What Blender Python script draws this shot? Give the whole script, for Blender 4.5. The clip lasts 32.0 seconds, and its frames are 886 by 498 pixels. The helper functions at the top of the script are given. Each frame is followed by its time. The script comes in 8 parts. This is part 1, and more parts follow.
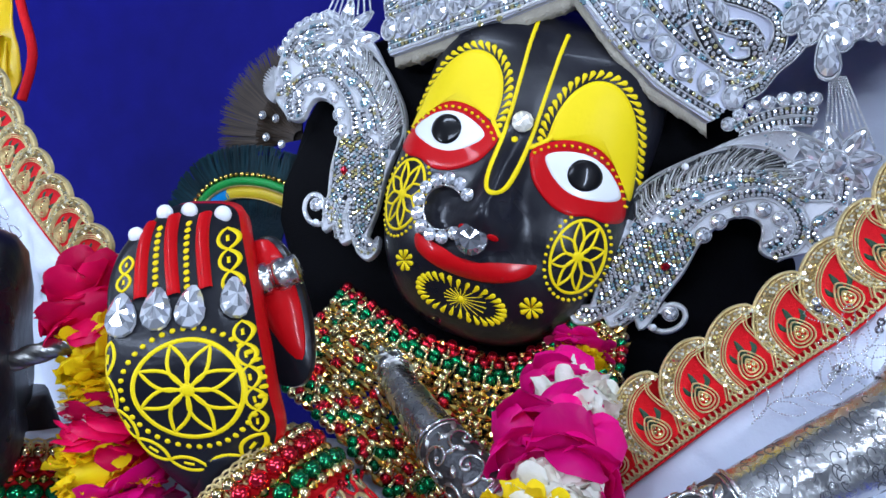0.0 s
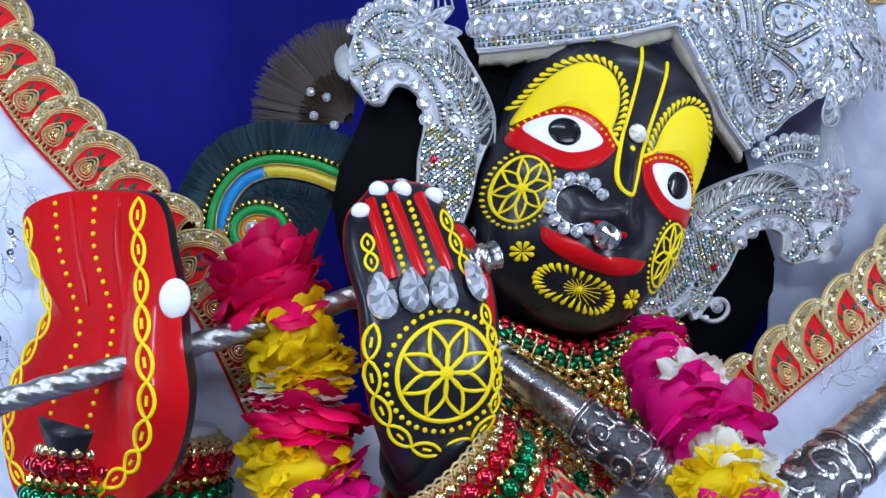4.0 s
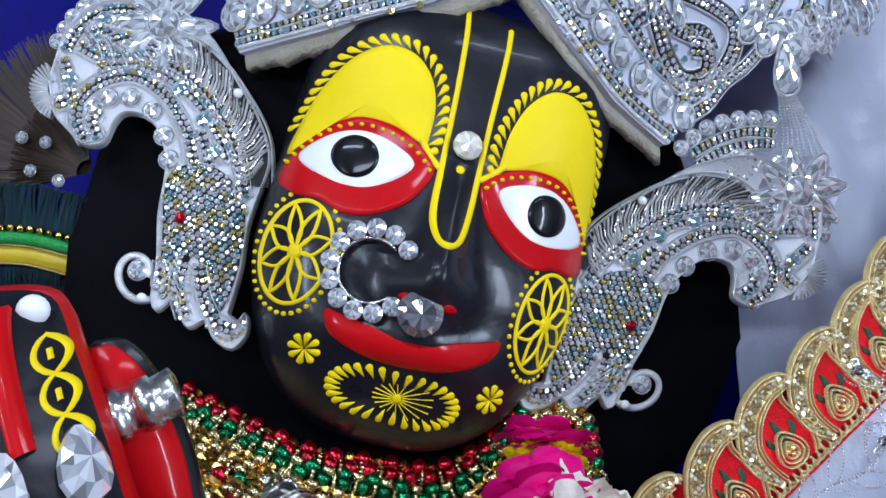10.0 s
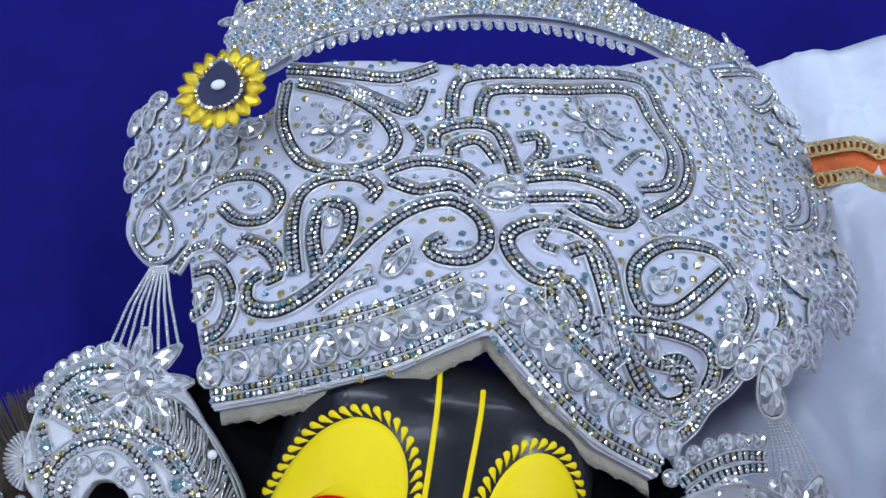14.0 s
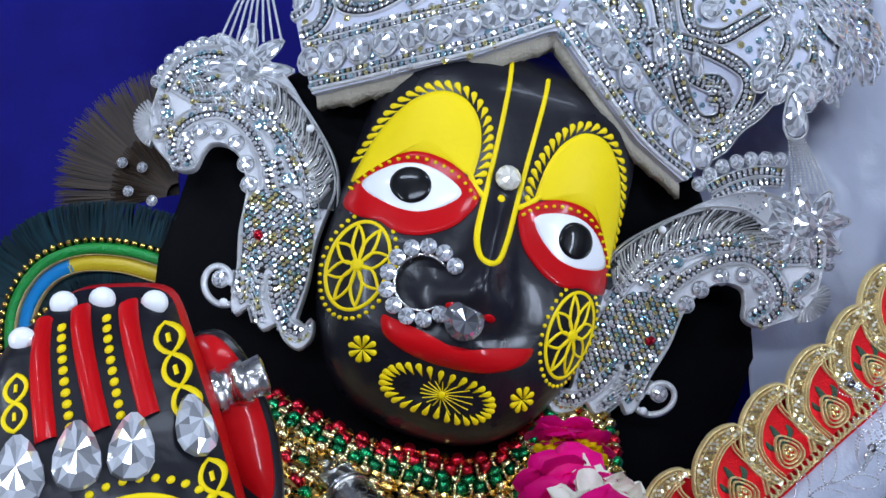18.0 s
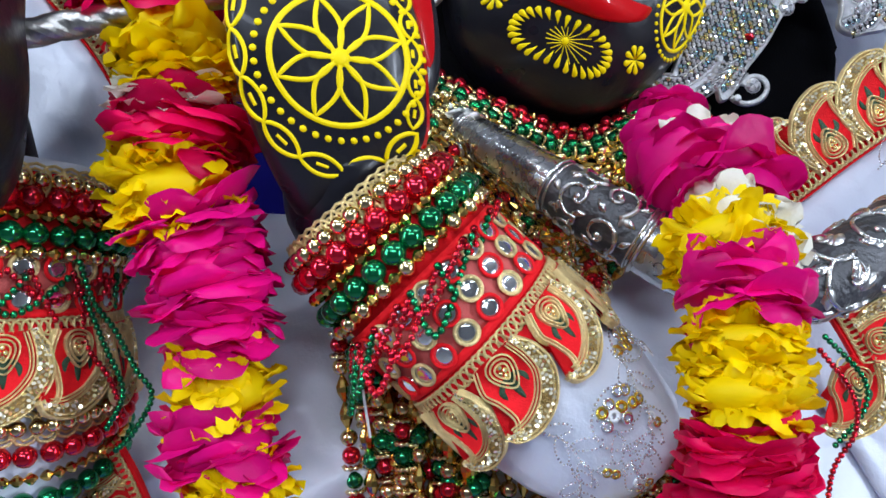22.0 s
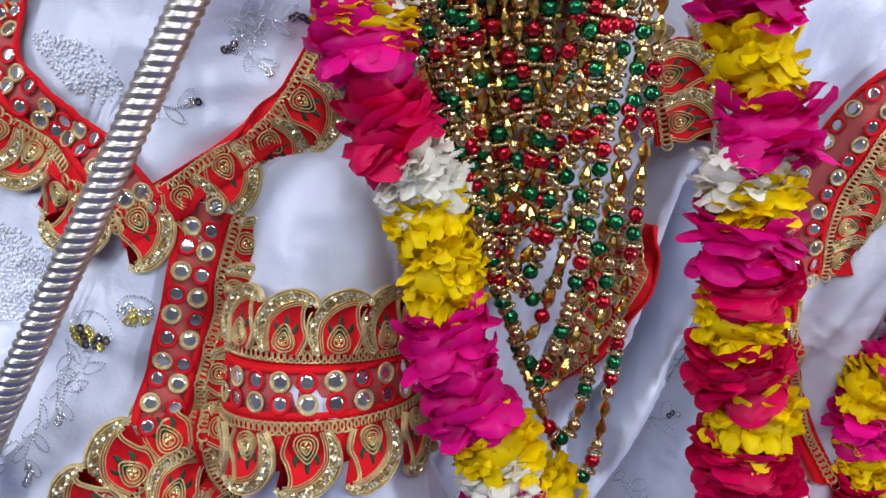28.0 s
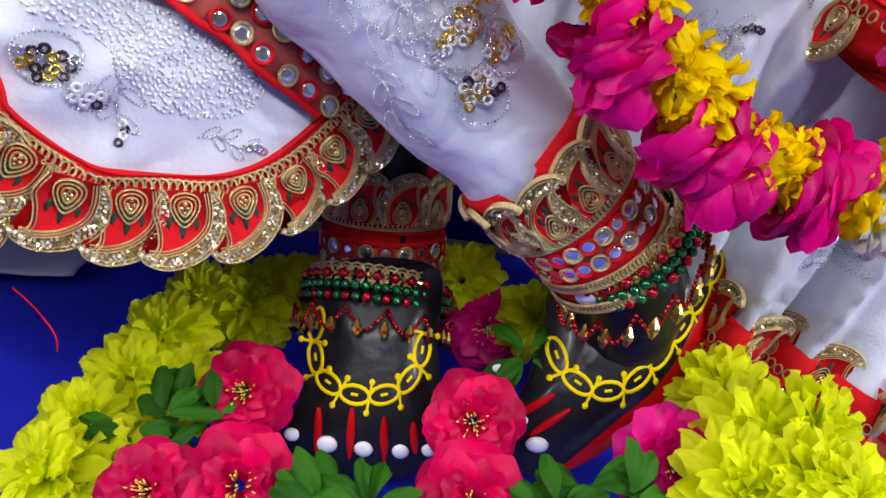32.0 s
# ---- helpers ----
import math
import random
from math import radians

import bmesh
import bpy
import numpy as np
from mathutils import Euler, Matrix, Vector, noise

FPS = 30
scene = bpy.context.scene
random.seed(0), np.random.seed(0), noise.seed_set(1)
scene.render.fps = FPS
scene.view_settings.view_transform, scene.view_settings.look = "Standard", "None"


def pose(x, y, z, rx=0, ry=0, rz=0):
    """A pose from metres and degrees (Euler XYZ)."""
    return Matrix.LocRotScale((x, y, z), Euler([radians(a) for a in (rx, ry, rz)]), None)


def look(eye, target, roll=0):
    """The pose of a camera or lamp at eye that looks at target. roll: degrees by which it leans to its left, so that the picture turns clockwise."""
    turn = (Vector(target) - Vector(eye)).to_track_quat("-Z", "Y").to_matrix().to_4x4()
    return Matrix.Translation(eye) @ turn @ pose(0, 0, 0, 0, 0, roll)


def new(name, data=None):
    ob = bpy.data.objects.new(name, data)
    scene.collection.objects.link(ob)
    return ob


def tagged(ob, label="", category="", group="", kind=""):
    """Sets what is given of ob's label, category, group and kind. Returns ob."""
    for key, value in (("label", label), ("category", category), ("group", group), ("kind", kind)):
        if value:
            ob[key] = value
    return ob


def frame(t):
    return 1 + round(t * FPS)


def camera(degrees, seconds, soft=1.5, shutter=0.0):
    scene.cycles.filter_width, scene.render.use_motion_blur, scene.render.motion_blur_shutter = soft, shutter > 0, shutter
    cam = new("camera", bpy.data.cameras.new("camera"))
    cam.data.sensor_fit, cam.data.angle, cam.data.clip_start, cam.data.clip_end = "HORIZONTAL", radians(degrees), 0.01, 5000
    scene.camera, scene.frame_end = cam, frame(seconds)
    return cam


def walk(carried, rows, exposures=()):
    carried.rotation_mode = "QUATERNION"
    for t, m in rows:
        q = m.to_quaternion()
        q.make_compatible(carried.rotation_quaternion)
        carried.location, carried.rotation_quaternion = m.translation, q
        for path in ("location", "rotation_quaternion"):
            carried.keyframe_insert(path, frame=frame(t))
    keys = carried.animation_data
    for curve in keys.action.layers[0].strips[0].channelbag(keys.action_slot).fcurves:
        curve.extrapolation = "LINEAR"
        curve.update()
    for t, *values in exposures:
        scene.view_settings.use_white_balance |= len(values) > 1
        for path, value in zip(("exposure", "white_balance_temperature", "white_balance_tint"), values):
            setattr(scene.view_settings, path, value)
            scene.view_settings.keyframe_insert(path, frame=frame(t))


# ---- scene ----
cam = camera(58.2, 32.0)
METRES, EYE, TILT, LEAN, TURN = 1.55, 0.95, 0.0, 0.0, 21.0
ROWS = [
    (0.0, 0.0, 0.0, 0.0, 0.0, 0.0, -0.0),
    (0.5, -0.0056, -0.0016, -0.0011, -0.36, 0.25, 0.12),
    (1.0, -0.0274, -0.0002, 0.0005, -3.85, 0.46, -0.11),
    (1.5, -0.0543, 0.0016, -0.0008, -8.45, 0.97, -0.49),
    (2.0, -0.0823, 0.0058, -0.0018, -12.9, 1.21, -1.04),
    (2.5, -0.1119, 0.0065, -0.0029, -16.73, 1.3, -1.62),
    (3.0, -0.1344, 0.0105, -0.005, -19.96, 1.28, -2.06),
    (3.5, -0.1545, 0.0179, -0.0076, -22.81, 1.12, -2.35),
    (4.0, -0.1751, 0.0272, -0.009, -25.07, 0.8, -2.63),
    (4.5, -0.1917, 0.0373, -0.0123, -27.12, 0.21, -2.88),
    (6.5, -0.1978, 0.0431, -0.0109, -29.91, -0.42, -2.12),
    (7.0, -0.1684, 0.0421, -0.006, -28.1, -0.27, -0.88),
    (7.5, -0.1419, 0.0473, -0.0032, -26.57, -0.25, -0.25),
    (8.0, -0.123, 0.0532, 0.0004, -25.35, -0.12, 0.33),
    (8.5, -0.1038, 0.0591, 0.0043, -24.16, 0.12, 1.14),
    (9.0, -0.0848, 0.0659, 0.0094, -23.16, 0.55, 2.05),
    (9.5, -0.0669, 0.0759, 0.0125, -22.17, 0.97, 2.93),
    (10.0, -0.0545, 0.095, 0.0148, -21.41, 1.17, 3.53),
    (10.5, -0.0472, 0.107, 0.0177, -20.69, 1.52, 4.12),
    (11.0, -0.0446, 0.1111, 0.0221, -19.76, 2.34, 5.1),
    (11.5, -0.0434, 0.1069, 0.0326, -19.51, 3.83, 5.38),
    (12.0, -0.0392, 0.1046, 0.0428, -19.62, 5.66, 5.66),
    (12.5, -0.0368, 0.1017, 0.0537, -19.74, 7.62, 5.95),
    (13.0, -0.0364, 0.0976, 0.0635, -19.79, 9.7, 6.09),
    (13.5, -0.0373, 0.0918, 0.0729, -19.77, 11.63, 6.08),
    (15.5, -0.0469, 0.0728, 0.0619, -19.6, 10.98, 5.06),
    (16.0, -0.0499, 0.0728, 0.0497, -19.4, 8.92, 4.3),
    (16.5, -0.0557, 0.072, 0.0379, -19.31, 7.17, 3.63),
    (17.0, -0.0605, 0.0704, 0.0275, -19.28, 5.78, 3.12),
    (17.5, -0.0644, 0.0675, 0.019, -19.16, 4.6, 2.55),
    (18.0, -0.0683, 0.066, 0.0101, -18.95, 3.51, 1.95),
    (18.5, -0.0727, 0.0628, 0.0007, -18.6, 2.41, 1.14),
    (19.0, -0.0796, 0.0629, -0.0097, -18.45, 1.8, 0.54),
    (19.5, -0.0841, 0.0608, -0.0206, -18.33, 1.09, -0.05),
    (20.0, -0.0902, 0.0594, -0.0304, -18.27, 0.39, -0.55),
    (20.5, -0.0969, 0.0563, -0.0398, -18.28, -0.22, -0.98),
    (21.0, -0.102, 0.0539, -0.0519, -18.38, -0.78, -1.52),
    (21.5, -0.1056, 0.0538, -0.0635, -18.44, -1.27, -2.1),
    (22.0, -0.1079, 0.056, -0.0764, -18.17, -2.18, -2.65),
    (22.5, -0.1109, 0.0575, -0.0891, -17.92, -3.05, -3.02),
    (23.0, -0.1137, 0.0558, -0.1025, -17.7, -4.04, -3.51),
    (23.5, -0.1163, 0.0527, -0.1159, -17.8, -4.94, -4.04),
    (24.0, -0.1173, 0.0494, -0.1314, -18.15, -6.0, -4.54),
    (24.5, -0.1181, 0.0475, -0.1487, -18.64, -7.22, -4.86),
    (25.0, -0.1193, 0.0452, -0.1647, -18.94, -8.18, -5.06),
    (25.5, -0.12, 0.0439, -0.1811, -19.37, -9.08, -5.17),
    (27.5, -0.1275, 0.0279, -0.2485, -21.92, -12.19, -5.85),
    (28.0, -0.1275, 0.0252, -0.2647, -22.28, -12.96, -6.25),
    (28.5, -0.1267, 0.019, -0.2838, -22.05, -13.91, -6.63),
    (29.0, -0.1179, 0.0153, -0.3004, -20.34, -15.76, -6.63),
    (29.5, -0.1134, 0.0191, -0.326, -19.05, -17.34, -6.3),
    (30.0, -0.1084, 0.0208, -0.3465, -18.71, -18.01, -6.2),
    (30.5, -0.1055, 0.0221, -0.3655, -18.51, -19.1, -6.22),
    (31.0, -0.1012, 0.0238, -0.3879, -18.46, -19.5, -6.42),
    (31.5, -0.0908, 0.0309, -0.4099, -18.48, -19.93, -6.75),
    (32.0, -0.0817, 0.0442, -0.431, -18.41, -20.19, -6.94),
]
walk(cam, [(t, pose(0.13, -0.43, EYE, TILT, LEAN, TURN) @ pose(METRES * x, METRES * y, METRES * z, 90 + pitch, roll, yaw)) for t, x, y, z, yaw, pitch, roll in ROWS],
     [(0, 0.05, 6000, 10), (4, 0.0, 6000, 10), (9, 0.0, 6100, 10), (12, -0.25, 6250, 10), (16.2, -0.3, 6250, 10), (19, 0.0, 6300, 10), (22, 0.25, 6600, 8), (25, 0.2, 6900, 10), (28, 0.05, 7000, 14), (30, 0.05, 7400, 16), (32, 0.4, 7800, 16)])

# ---- light: white area lights added out of view, and an assumed room that throws them back ----
world = bpy.data.worlds.new("room_air")
scene.world = world
world.use_nodes = True
world.node_tree.nodes["Background"].inputs[0].default_value = (0.75, 0.85, 1.0, 1)
world.node_tree.nodes["Background"].inputs[1].default_value = 0.04


def area(name, eye, target, w, h, power, colour):
    la = bpy.data.lights.new(name, "AREA")
    la.shape, la.size, la.size_y, la.energy, la.color = "RECTANGLE", w, h, power, colour
    ob = new(name, la)
    ob.matrix_world = look(eye, target)
    return tagged(ob, "white area light added out of view to brighten the statue", "lamp", kind="structure")


# added fill lights, placed and powered to brighten each side; none is seen
area("tube_light_1", (-0.75, -0.95, 2.2), (-0.05, 0, 0.6), 1.2, 0.10, 11.5, (0.81, 0.92, 1.12))
area("tube_light_2", (0.80, -0.75, 2.1), (0, 0, 0.6), 1.0, 0.10, 6.6, (0.81, 0.92, 1.12))
area("tube_light_3", (-0.1, -1.55, 1.45), (0, 0, 0.4), 1.3, 0.14, 12.3, (0.81, 0.92, 1.12))
area("tube_light_4", (-1.5, -0.9, 1.0), (0, 0, 0.30), 0.10, 1.0, 13.0, (0.81, 0.92, 1.12))
area("tube_light_5", (1.5, -1.0, 0.9), (0, 0, 0.35), 0.10, 1.0, 20.0, (0.81, 0.92, 1.12))

# ---- materials ----


def mat(name, colour, rough=0.5, metal=0.0, bump=0.0, scale=200.0, vary=0.0, coat=0.0, sheen=0.0, rand=0.0, spec=0.5, sub=0.0, stretch=(1, 1, 1), rough_vary=0.0, thin=0.0, wrinkle=0.0):
    m = bpy.data.materials.new(name)
    m.use_nodes = True
    nt = m.node_tree
    b = nt.nodes["Principled BSDF"]
    c = (*colour, 1)
    b.inputs["Base Color"].default_value = c
    b.inputs["Roughness"].default_value = rough
    b.inputs["Metallic"].default_value = metal
    b.inputs["Coat Weight"].default_value = coat
    b.inputs["Coat Roughness"].default_value = 0.08
    b.inputs["Sheen Weight"].default_value = sheen
    b.inputs["Specular IOR Level"].default_value = spec
    if sub:
        b.inputs["Subsurface Weight"].default_value = sub
        b.inputs["Subsurface Scale"].default_value = 0.004
        b.inputs["Subsurface Radius"].default_value = (1, 0.4, 0.4)
    tex = nt.nodes.new("ShaderNodeTexCoord")
    mp = nt.nodes.new("ShaderNodeMapping")
    mp.inputs["Scale"].default_value = stretch
    nt.links.new(tex.outputs["Object"], mp.inputs["Vector"])
    src = None
    if vary:
        n1 = nt.nodes.new("ShaderNodeTexNoise")
        n1.inputs["Scale"].default_value = scale * 0.15
        n1.inputs["Detail"].default_value = 4
        nt.links.new(mp.outputs["Vector"], n1.inputs["Vector"])
        mix = nt.nodes.new("ShaderNodeMix")
        mix.data_type = "RGBA"
        mix.inputs["A"].default_value = (*[v * (1 - vary) for v in colour], 1)
        mix.inputs["B"].default_value = (*[min(1, v * (1 + vary) + vary * 0.01) for v in colour], 1)
        nt.links.new(n1.outputs["Fac"], mix.inputs["Factor"])
        src = mix.outputs["Result"]
        nt.links.new(src, b.inputs["Base Color"])
    if rand:
        oi = nt.nodes.new("ShaderNodeObjectInfo")
        gi = nt.nodes.new("ShaderNodeNewGeometry")
        ad = nt.nodes.new("ShaderNodeMath")
        ad.operation = "ADD"
        nt.links.new(oi.outputs["Random"], ad.inputs[0])
        nt.links.new(gi.outputs["Random Per Island"], ad.inputs[1])
        fr = nt.nodes.new("ShaderNodeMath")
        fr.operation = "FRACT"
        nt.links.new(ad.outputs[0], fr.inputs[0])
        hs = nt.nodes.new("ShaderNodeHueSaturation")
        mr = nt.nodes.new("ShaderNodeMapRange")
        mr.inputs["To Min"].default_value, mr.inputs["To Max"].default_value = 1 - rand, 1 + rand
        nt.links.new(fr.outputs[0], mr.inputs["Value"])
        nt.links.new(mr.outputs["Result"], hs.inputs["Value"])
        hs.inputs["Color"].default_value = c
        if src:
            nt.links.new(src, hs.inputs["Color"])
        nt.links.new(hs.outputs["Color"], b.inputs["Base Color"])
    if rough_vary:
        n3 = nt.nodes.new("ShaderNodeTexNoise")
        n3.inputs["Scale"].default_value = scale * 0.4
        nt.links.new(mp.outputs["Vector"], n3.inputs["Vector"])
        m3 = nt.nodes.new("ShaderNodeMapRange")
        m3.inputs["To Min"].default_value, m3.inputs["To Max"].default_value = max(0, rough - rough_vary), rough + rough_vary
        nt.links.new(n3.outputs["Fac"], m3.inputs["Value"])
        nt.links.new(m3.outputs["Result"], b.inputs["Roughness"])
    if bump:
        n2 = nt.nodes.new("ShaderNodeTexNoise")
        n2.inputs["Scale"].default_value = scale
        n2.inputs["Detail"].default_value = 3
        nt.links.new(mp.outputs["Vector"], n2.inputs["Vector"])
        bp = nt.nodes.new("ShaderNodeBump")
        bp.inputs["Strength"].default_value = bump
        bp.inputs["Distance"].default_value = 0.002
        nt.links.new(n2.outputs["Fac"], bp.inputs["Height"])
        nt.links.new(bp.outputs["Normal"], b.inputs["Normal"])
        if wrinkle:
            # broad creases under the weave
            n4 = nt.nodes.new("ShaderNodeTexNoise")
            n4.inputs["Scale"].default_value = 20
            n4.inputs["Detail"].default_value = 2.0
            n4.inputs["Distortion"].default_value = 0.5
            nt.links.new(mp.outputs["Vector"], n4.inputs["Vector"])
            b4 = nt.nodes.new("ShaderNodeBump")
            b4.inputs["Strength"].default_value = wrinkle
            b4.inputs["Distance"].default_value = 0.02
            nt.links.new(n4.outputs["Fac"], b4.inputs["Height"])
            nt.links.new(b4.outputs["Normal"], bp.inputs["Normal"])
    if thin:
        # light that shines through petals
        tr = nt.nodes.new("ShaderNodeBsdfTranslucent")
        tr.inputs["Color"].default_value = c
        ms = nt.nodes.new("ShaderNodeMixShader")
        ms.inputs[0].default_value = thin
        nt.links.new(b.outputs[0], ms.inputs[1])
        nt.links.new(tr.outputs[0], ms.inputs[2])
        nt.links.new(ms.outputs[0], nt.nodes["Material Output"].inputs["Surface"])
    return m


BLACK = mat("black_enamel", (0.006, 0.006, 0.010), 0.34, bump=0.28, scale=110, vary=0.6, coat=0.10, rough_vary=0.22, spec=0.28)
YELLOW = mat("yellow_paint", (0.92, 0.69, 0.0), 0.5, bump=0.12, scale=260, vary=0.08, spec=0.22)
RED = mat("red_enamel", (0.52, 0.002, 0.005), 0.40, bump=0.30, scale=110, vary=0.35, coat=0.22, spec=0.08)
WHITE = mat("white_enamel", (0.86, 0.87, 0.88), 0.3, coat=0.3, vary=0.03)
PUPIL = mat("pupil_black", (0.003, 0.003, 0.004), 0.35, coat=0.35, spec=0.12, vary=0.3, bump=0.12)
SILVER = mat("silver_metal", (0.60, 0.59, 0.57), 0.26, 1.0, bump=0.22, scale=300, vary=0.3, rough_vary=0.14)
GOLDCORD = mat("gold_cord", (0.74, 0.58, 0.27), 0.34, 0.65, bump=0.6, scale=1500, vary=0.3)
GOLD = mat("gold_plated_bead", (0.70, 0.46, 0.12), 0.18, 1.0, rand=0.25)
PALEGOLD = mat("pale_gold_bead", (0.74, 0.58, 0.30), 0.18, 1.0, rand=0.25)
REDBEAD = mat("red_metallic_bead", (0.62, 0.010, 0.03), 0.16, 0.85, rand=0.25, coat=0.4)
GREENBEAD = mat("green_metallic_bead", (0.004, 0.22, 0.075), 0.16, 0.85, rand=0.25, coat=0.4)
# crystals: rand lightens or darkens single facets, a painted sparkle beside the true reflections
CRYSTAL = mat("foil_backed_crystal", (0.86, 0.87, 0.89), 0.07, 0.66, rand=0.55, coat=0.6)
STONE = mat("clear_cut_crystal", (0.80, 0.82, 0.85), 0.045, 0.55, rand=0.62, coat=0.9)
AURORA = mat("iridescent_crystal", (0.46, 0.70, 0.78), 0.07, 0.75, rand=0.35, coat=0.8)
AURORA2 = mat("warm_iridescent_crystal", (0.84, 0.74, 0.34), 0.07, 0.75, rand=0.35, coat=0.8)
SILVERCORD = mat("silver_cord", (0.78, 0.78, 0.78), 0.36, 0.6, bump=0.5, scale=1600, vary=0.25)
# one near-black colour for cords and for the grounds behind beads and stones
DARKCORD = mat("dark_cord", (0.022, 0.022, 0.025), 0.45, 0.6, bump=0.4, scale=1500)
WHITECLOTH = mat("white_felt", (0.56, 0.57, 0.66), 0.85, bump=0.25, scale=900, vary=0.06)
SATIN = mat("white_satin", (0.64, 0.68, 0.78), 0.36, bump=0.16, scale=420, vary=0.05, rough_vary=0.08, wrinkle=0.55)
REDCLOTH = mat("red_velvet", (0.72, 0.006, 0.012), 0.75, bump=0.4, scale=1300, vary=0.2, spec=0.2)
GREENTHREAD = mat("dark_green_thread", (0.012, 0.05, 0.02), 0.6, bump=0.5, scale=1400, vary=0.3)
SEQUIN = mat("gold_sequin", (0.86, 0.68, 0.34), 0.20, 0.8, rand=0.5)
PALESEQ = mat("pale_gold_sequin", (0.88, 0.82, 0.62), 0.25, 0.45, rand=0.45)
MIRROR = mat("mirror_disc", (0.80, 0.81, 0.80), 0.10, 0.92, rand=0.45)
PINKNET = mat("flesh_net", (0.52, 0.085, 0.075), 0.7, bump=0.4, scale=1500, vary=0.15)
BLUECLOTH = mat("royal_blue_satin", (0.004, 0.003, 0.165), 0.65, bump=0.1, scale=180, vary=0.25, spec=0.12)
HAIR = mat("black_velvet_hair", (0.004, 0.004, 0.005), 0.9, bump=0.4, scale=900, spec=0.08)
CREAM = mat("frayed_cotton_lining", (0.40, 0.36, 0.28), 0.9, bump=0.6, scale=700, vary=0.25)
PLASTER = mat("grey_plaster", (0.30, 0.31, 0.33), 0.8, bump=0.2, scale=60, vary=0.05)

# ---- mesh helpers ----


def V(*a):
    return Vector(a)


class MB:
    """Collects vertices and faces with material slots."""

    def __init__(self):
        self.v, self.f, self.m, self.mats = [], [], [], []

    def slot(self, material):
        if material not in self.mats:
            self.mats.append(material)
        return self.mats.index(material)

    def add(self, verts, faces, material):
        k, s = len(self.v), self.slot(material)
        self.v.extend([tuple(p) for p in verts])
        self.f.extend([tuple(i + k for i in f) for f in faces])
        self.m.extend([s] * len(faces))

    def mesh(self, name, smooth=True):
        me = bpy.data.meshes.new(name)
        me.from_pydata(self.v, [], self.f)
        for m in self.mats:
            me.materials.append(m)
        me.polygons.foreach_set("material_index", self.m)
        me.polygons.foreach_set("use_smooth", [smooth] * len(self.f))
        me.update()
        return me


def thing(name, mb=None, label="", category="", group="", kind="", smooth=True, at=None):
    """A top-level thing: a mesh, or an Empty where mb is None."""
    ob = new(name, mb.mesh(name, smooth) if isinstance(mb, MB) else mb)
    if at is not None:
        ob.matrix_world = at
    return tagged(ob, label, category, group, kind)


def part(name, mb, parent, label="", at=None, smooth=True):
    """One mesh object under a thing or a part; mb may be a shared mesh."""
    ob = new(name, mb.mesh(name, smooth) if isinstance(mb, MB) else mb)
    ob.parent = parent
    if at is not None:
        ob.matrix_basis = at
    return tagged(ob, label)


def catmull(pts, n=8, closed=False):
    """A smooth line through the points, of any dimension."""
    p = np.array(pts, float)
    k = len(p)
    out = []
    for i in range(k if closed else k - 1):
        if closed:
            a, b, c, d = p[(i - 1) % k], p[i], p[(i + 1) % k], p[(i + 2) % k]
        else:
            a, b, c, d = p[max(i - 1, 0)], p[i], p[i + 1], p[min(i + 2, k - 1)]
        for j in range(n):
            t = j / n
            out.append(0.5 * (2 * b + (c - a) * t + (2 * a - 5 * b + 4 * c - d) * t * t + (3 * b - a - 3 * c + d) * t ** 3))
    if not closed:
        out.append(p[-1])
    return np.array(out)


def resample(pts, step, closed=False):
    """Points at even steps along a line."""
    p = np.array(pts, float)
    if closed:
        p = np.vstack([p, p[:1]])
    seg = np.linalg.norm(np.diff(p, axis=0), axis=1)
    s = np.concatenate([[0], np.cumsum(seg)])
    n = max(2, int(round(s[-1] / step)))
    q = np.linspace(0, s[-1], n + 1)
    if closed:
        q = q[:-1]
    return np.stack([np.interp(q, s, p[:, k]) for k in range(p.shape[1])], 1)


def tube(mb, path, radius, material, n=8, closed=False, caps=True, twist=0.0, profile=None):
    """A tube along a line; radius may be one number or one for each point."""
    p = [Vector(q) for q in path]
    k = len(p)
    rad = radius if hasattr(radius, "__len__") else [radius] * k
    up, verts, faces = None, [], []
    for i in range(k):
        if closed:
            t = p[(i + 1) % k] - p[i - 1]
        else:
            t = p[min(i + 1, k - 1)] - p[max(i - 1, 0)]
        t = t.normalized() if t.length else V(0, 0, 1)
        if up is None:
            up = t.orthogonal().normalized()
        up = (up - t * up.dot(t)).normalized()
        side = t.cross(up)
        for j in range(n):
            a = 2 * math.pi * j / n + twist * i
            r = rad[i] * (profile(2 * math.pi * j / n) if profile else 1)
            verts.append(p[i] + (up * math.cos(a) + side * math.sin(a)) * r)
    for i in range(k if closed else k - 1):
        for j in range(n):
            i2 = (i + 1) % k
            faces.append((i * n + j, i * n + (j + 1) % n, i2 * n + (j + 1) % n, i2 * n + j))
    if caps and not closed:
        faces.append(tuple(range(n))[::-1])
        faces.append(tuple((k - 1) * n + j for j in range(n)))
    mb.add(verts, faces, material)


def ball(mb, c, r, material, seg=8, rings=6, sx=1.0, sy=1.0, sz=1.0, rot=None):
    c, verts, faces = Vector(c), [], []
    for i in range(rings + 1):
        a = math.pi * i / rings
        for j in range(seg):
            b = 2 * math.pi * j / seg
            q = V(math.sin(a) * math.cos(b) * r * sx, math.sin(a) * math.sin(b) * r * sy, math.cos(a) * r * sz)
            verts.append(c + (rot @ q if rot else q))
    for i in range(rings):
        for j in range(seg):
            faces.append((i * seg + j, (i + 1) * seg + j, (i + 1) * seg + (j + 1) % seg, i * seg + (j + 1) % seg))
    mb.add(verts, faces, material)


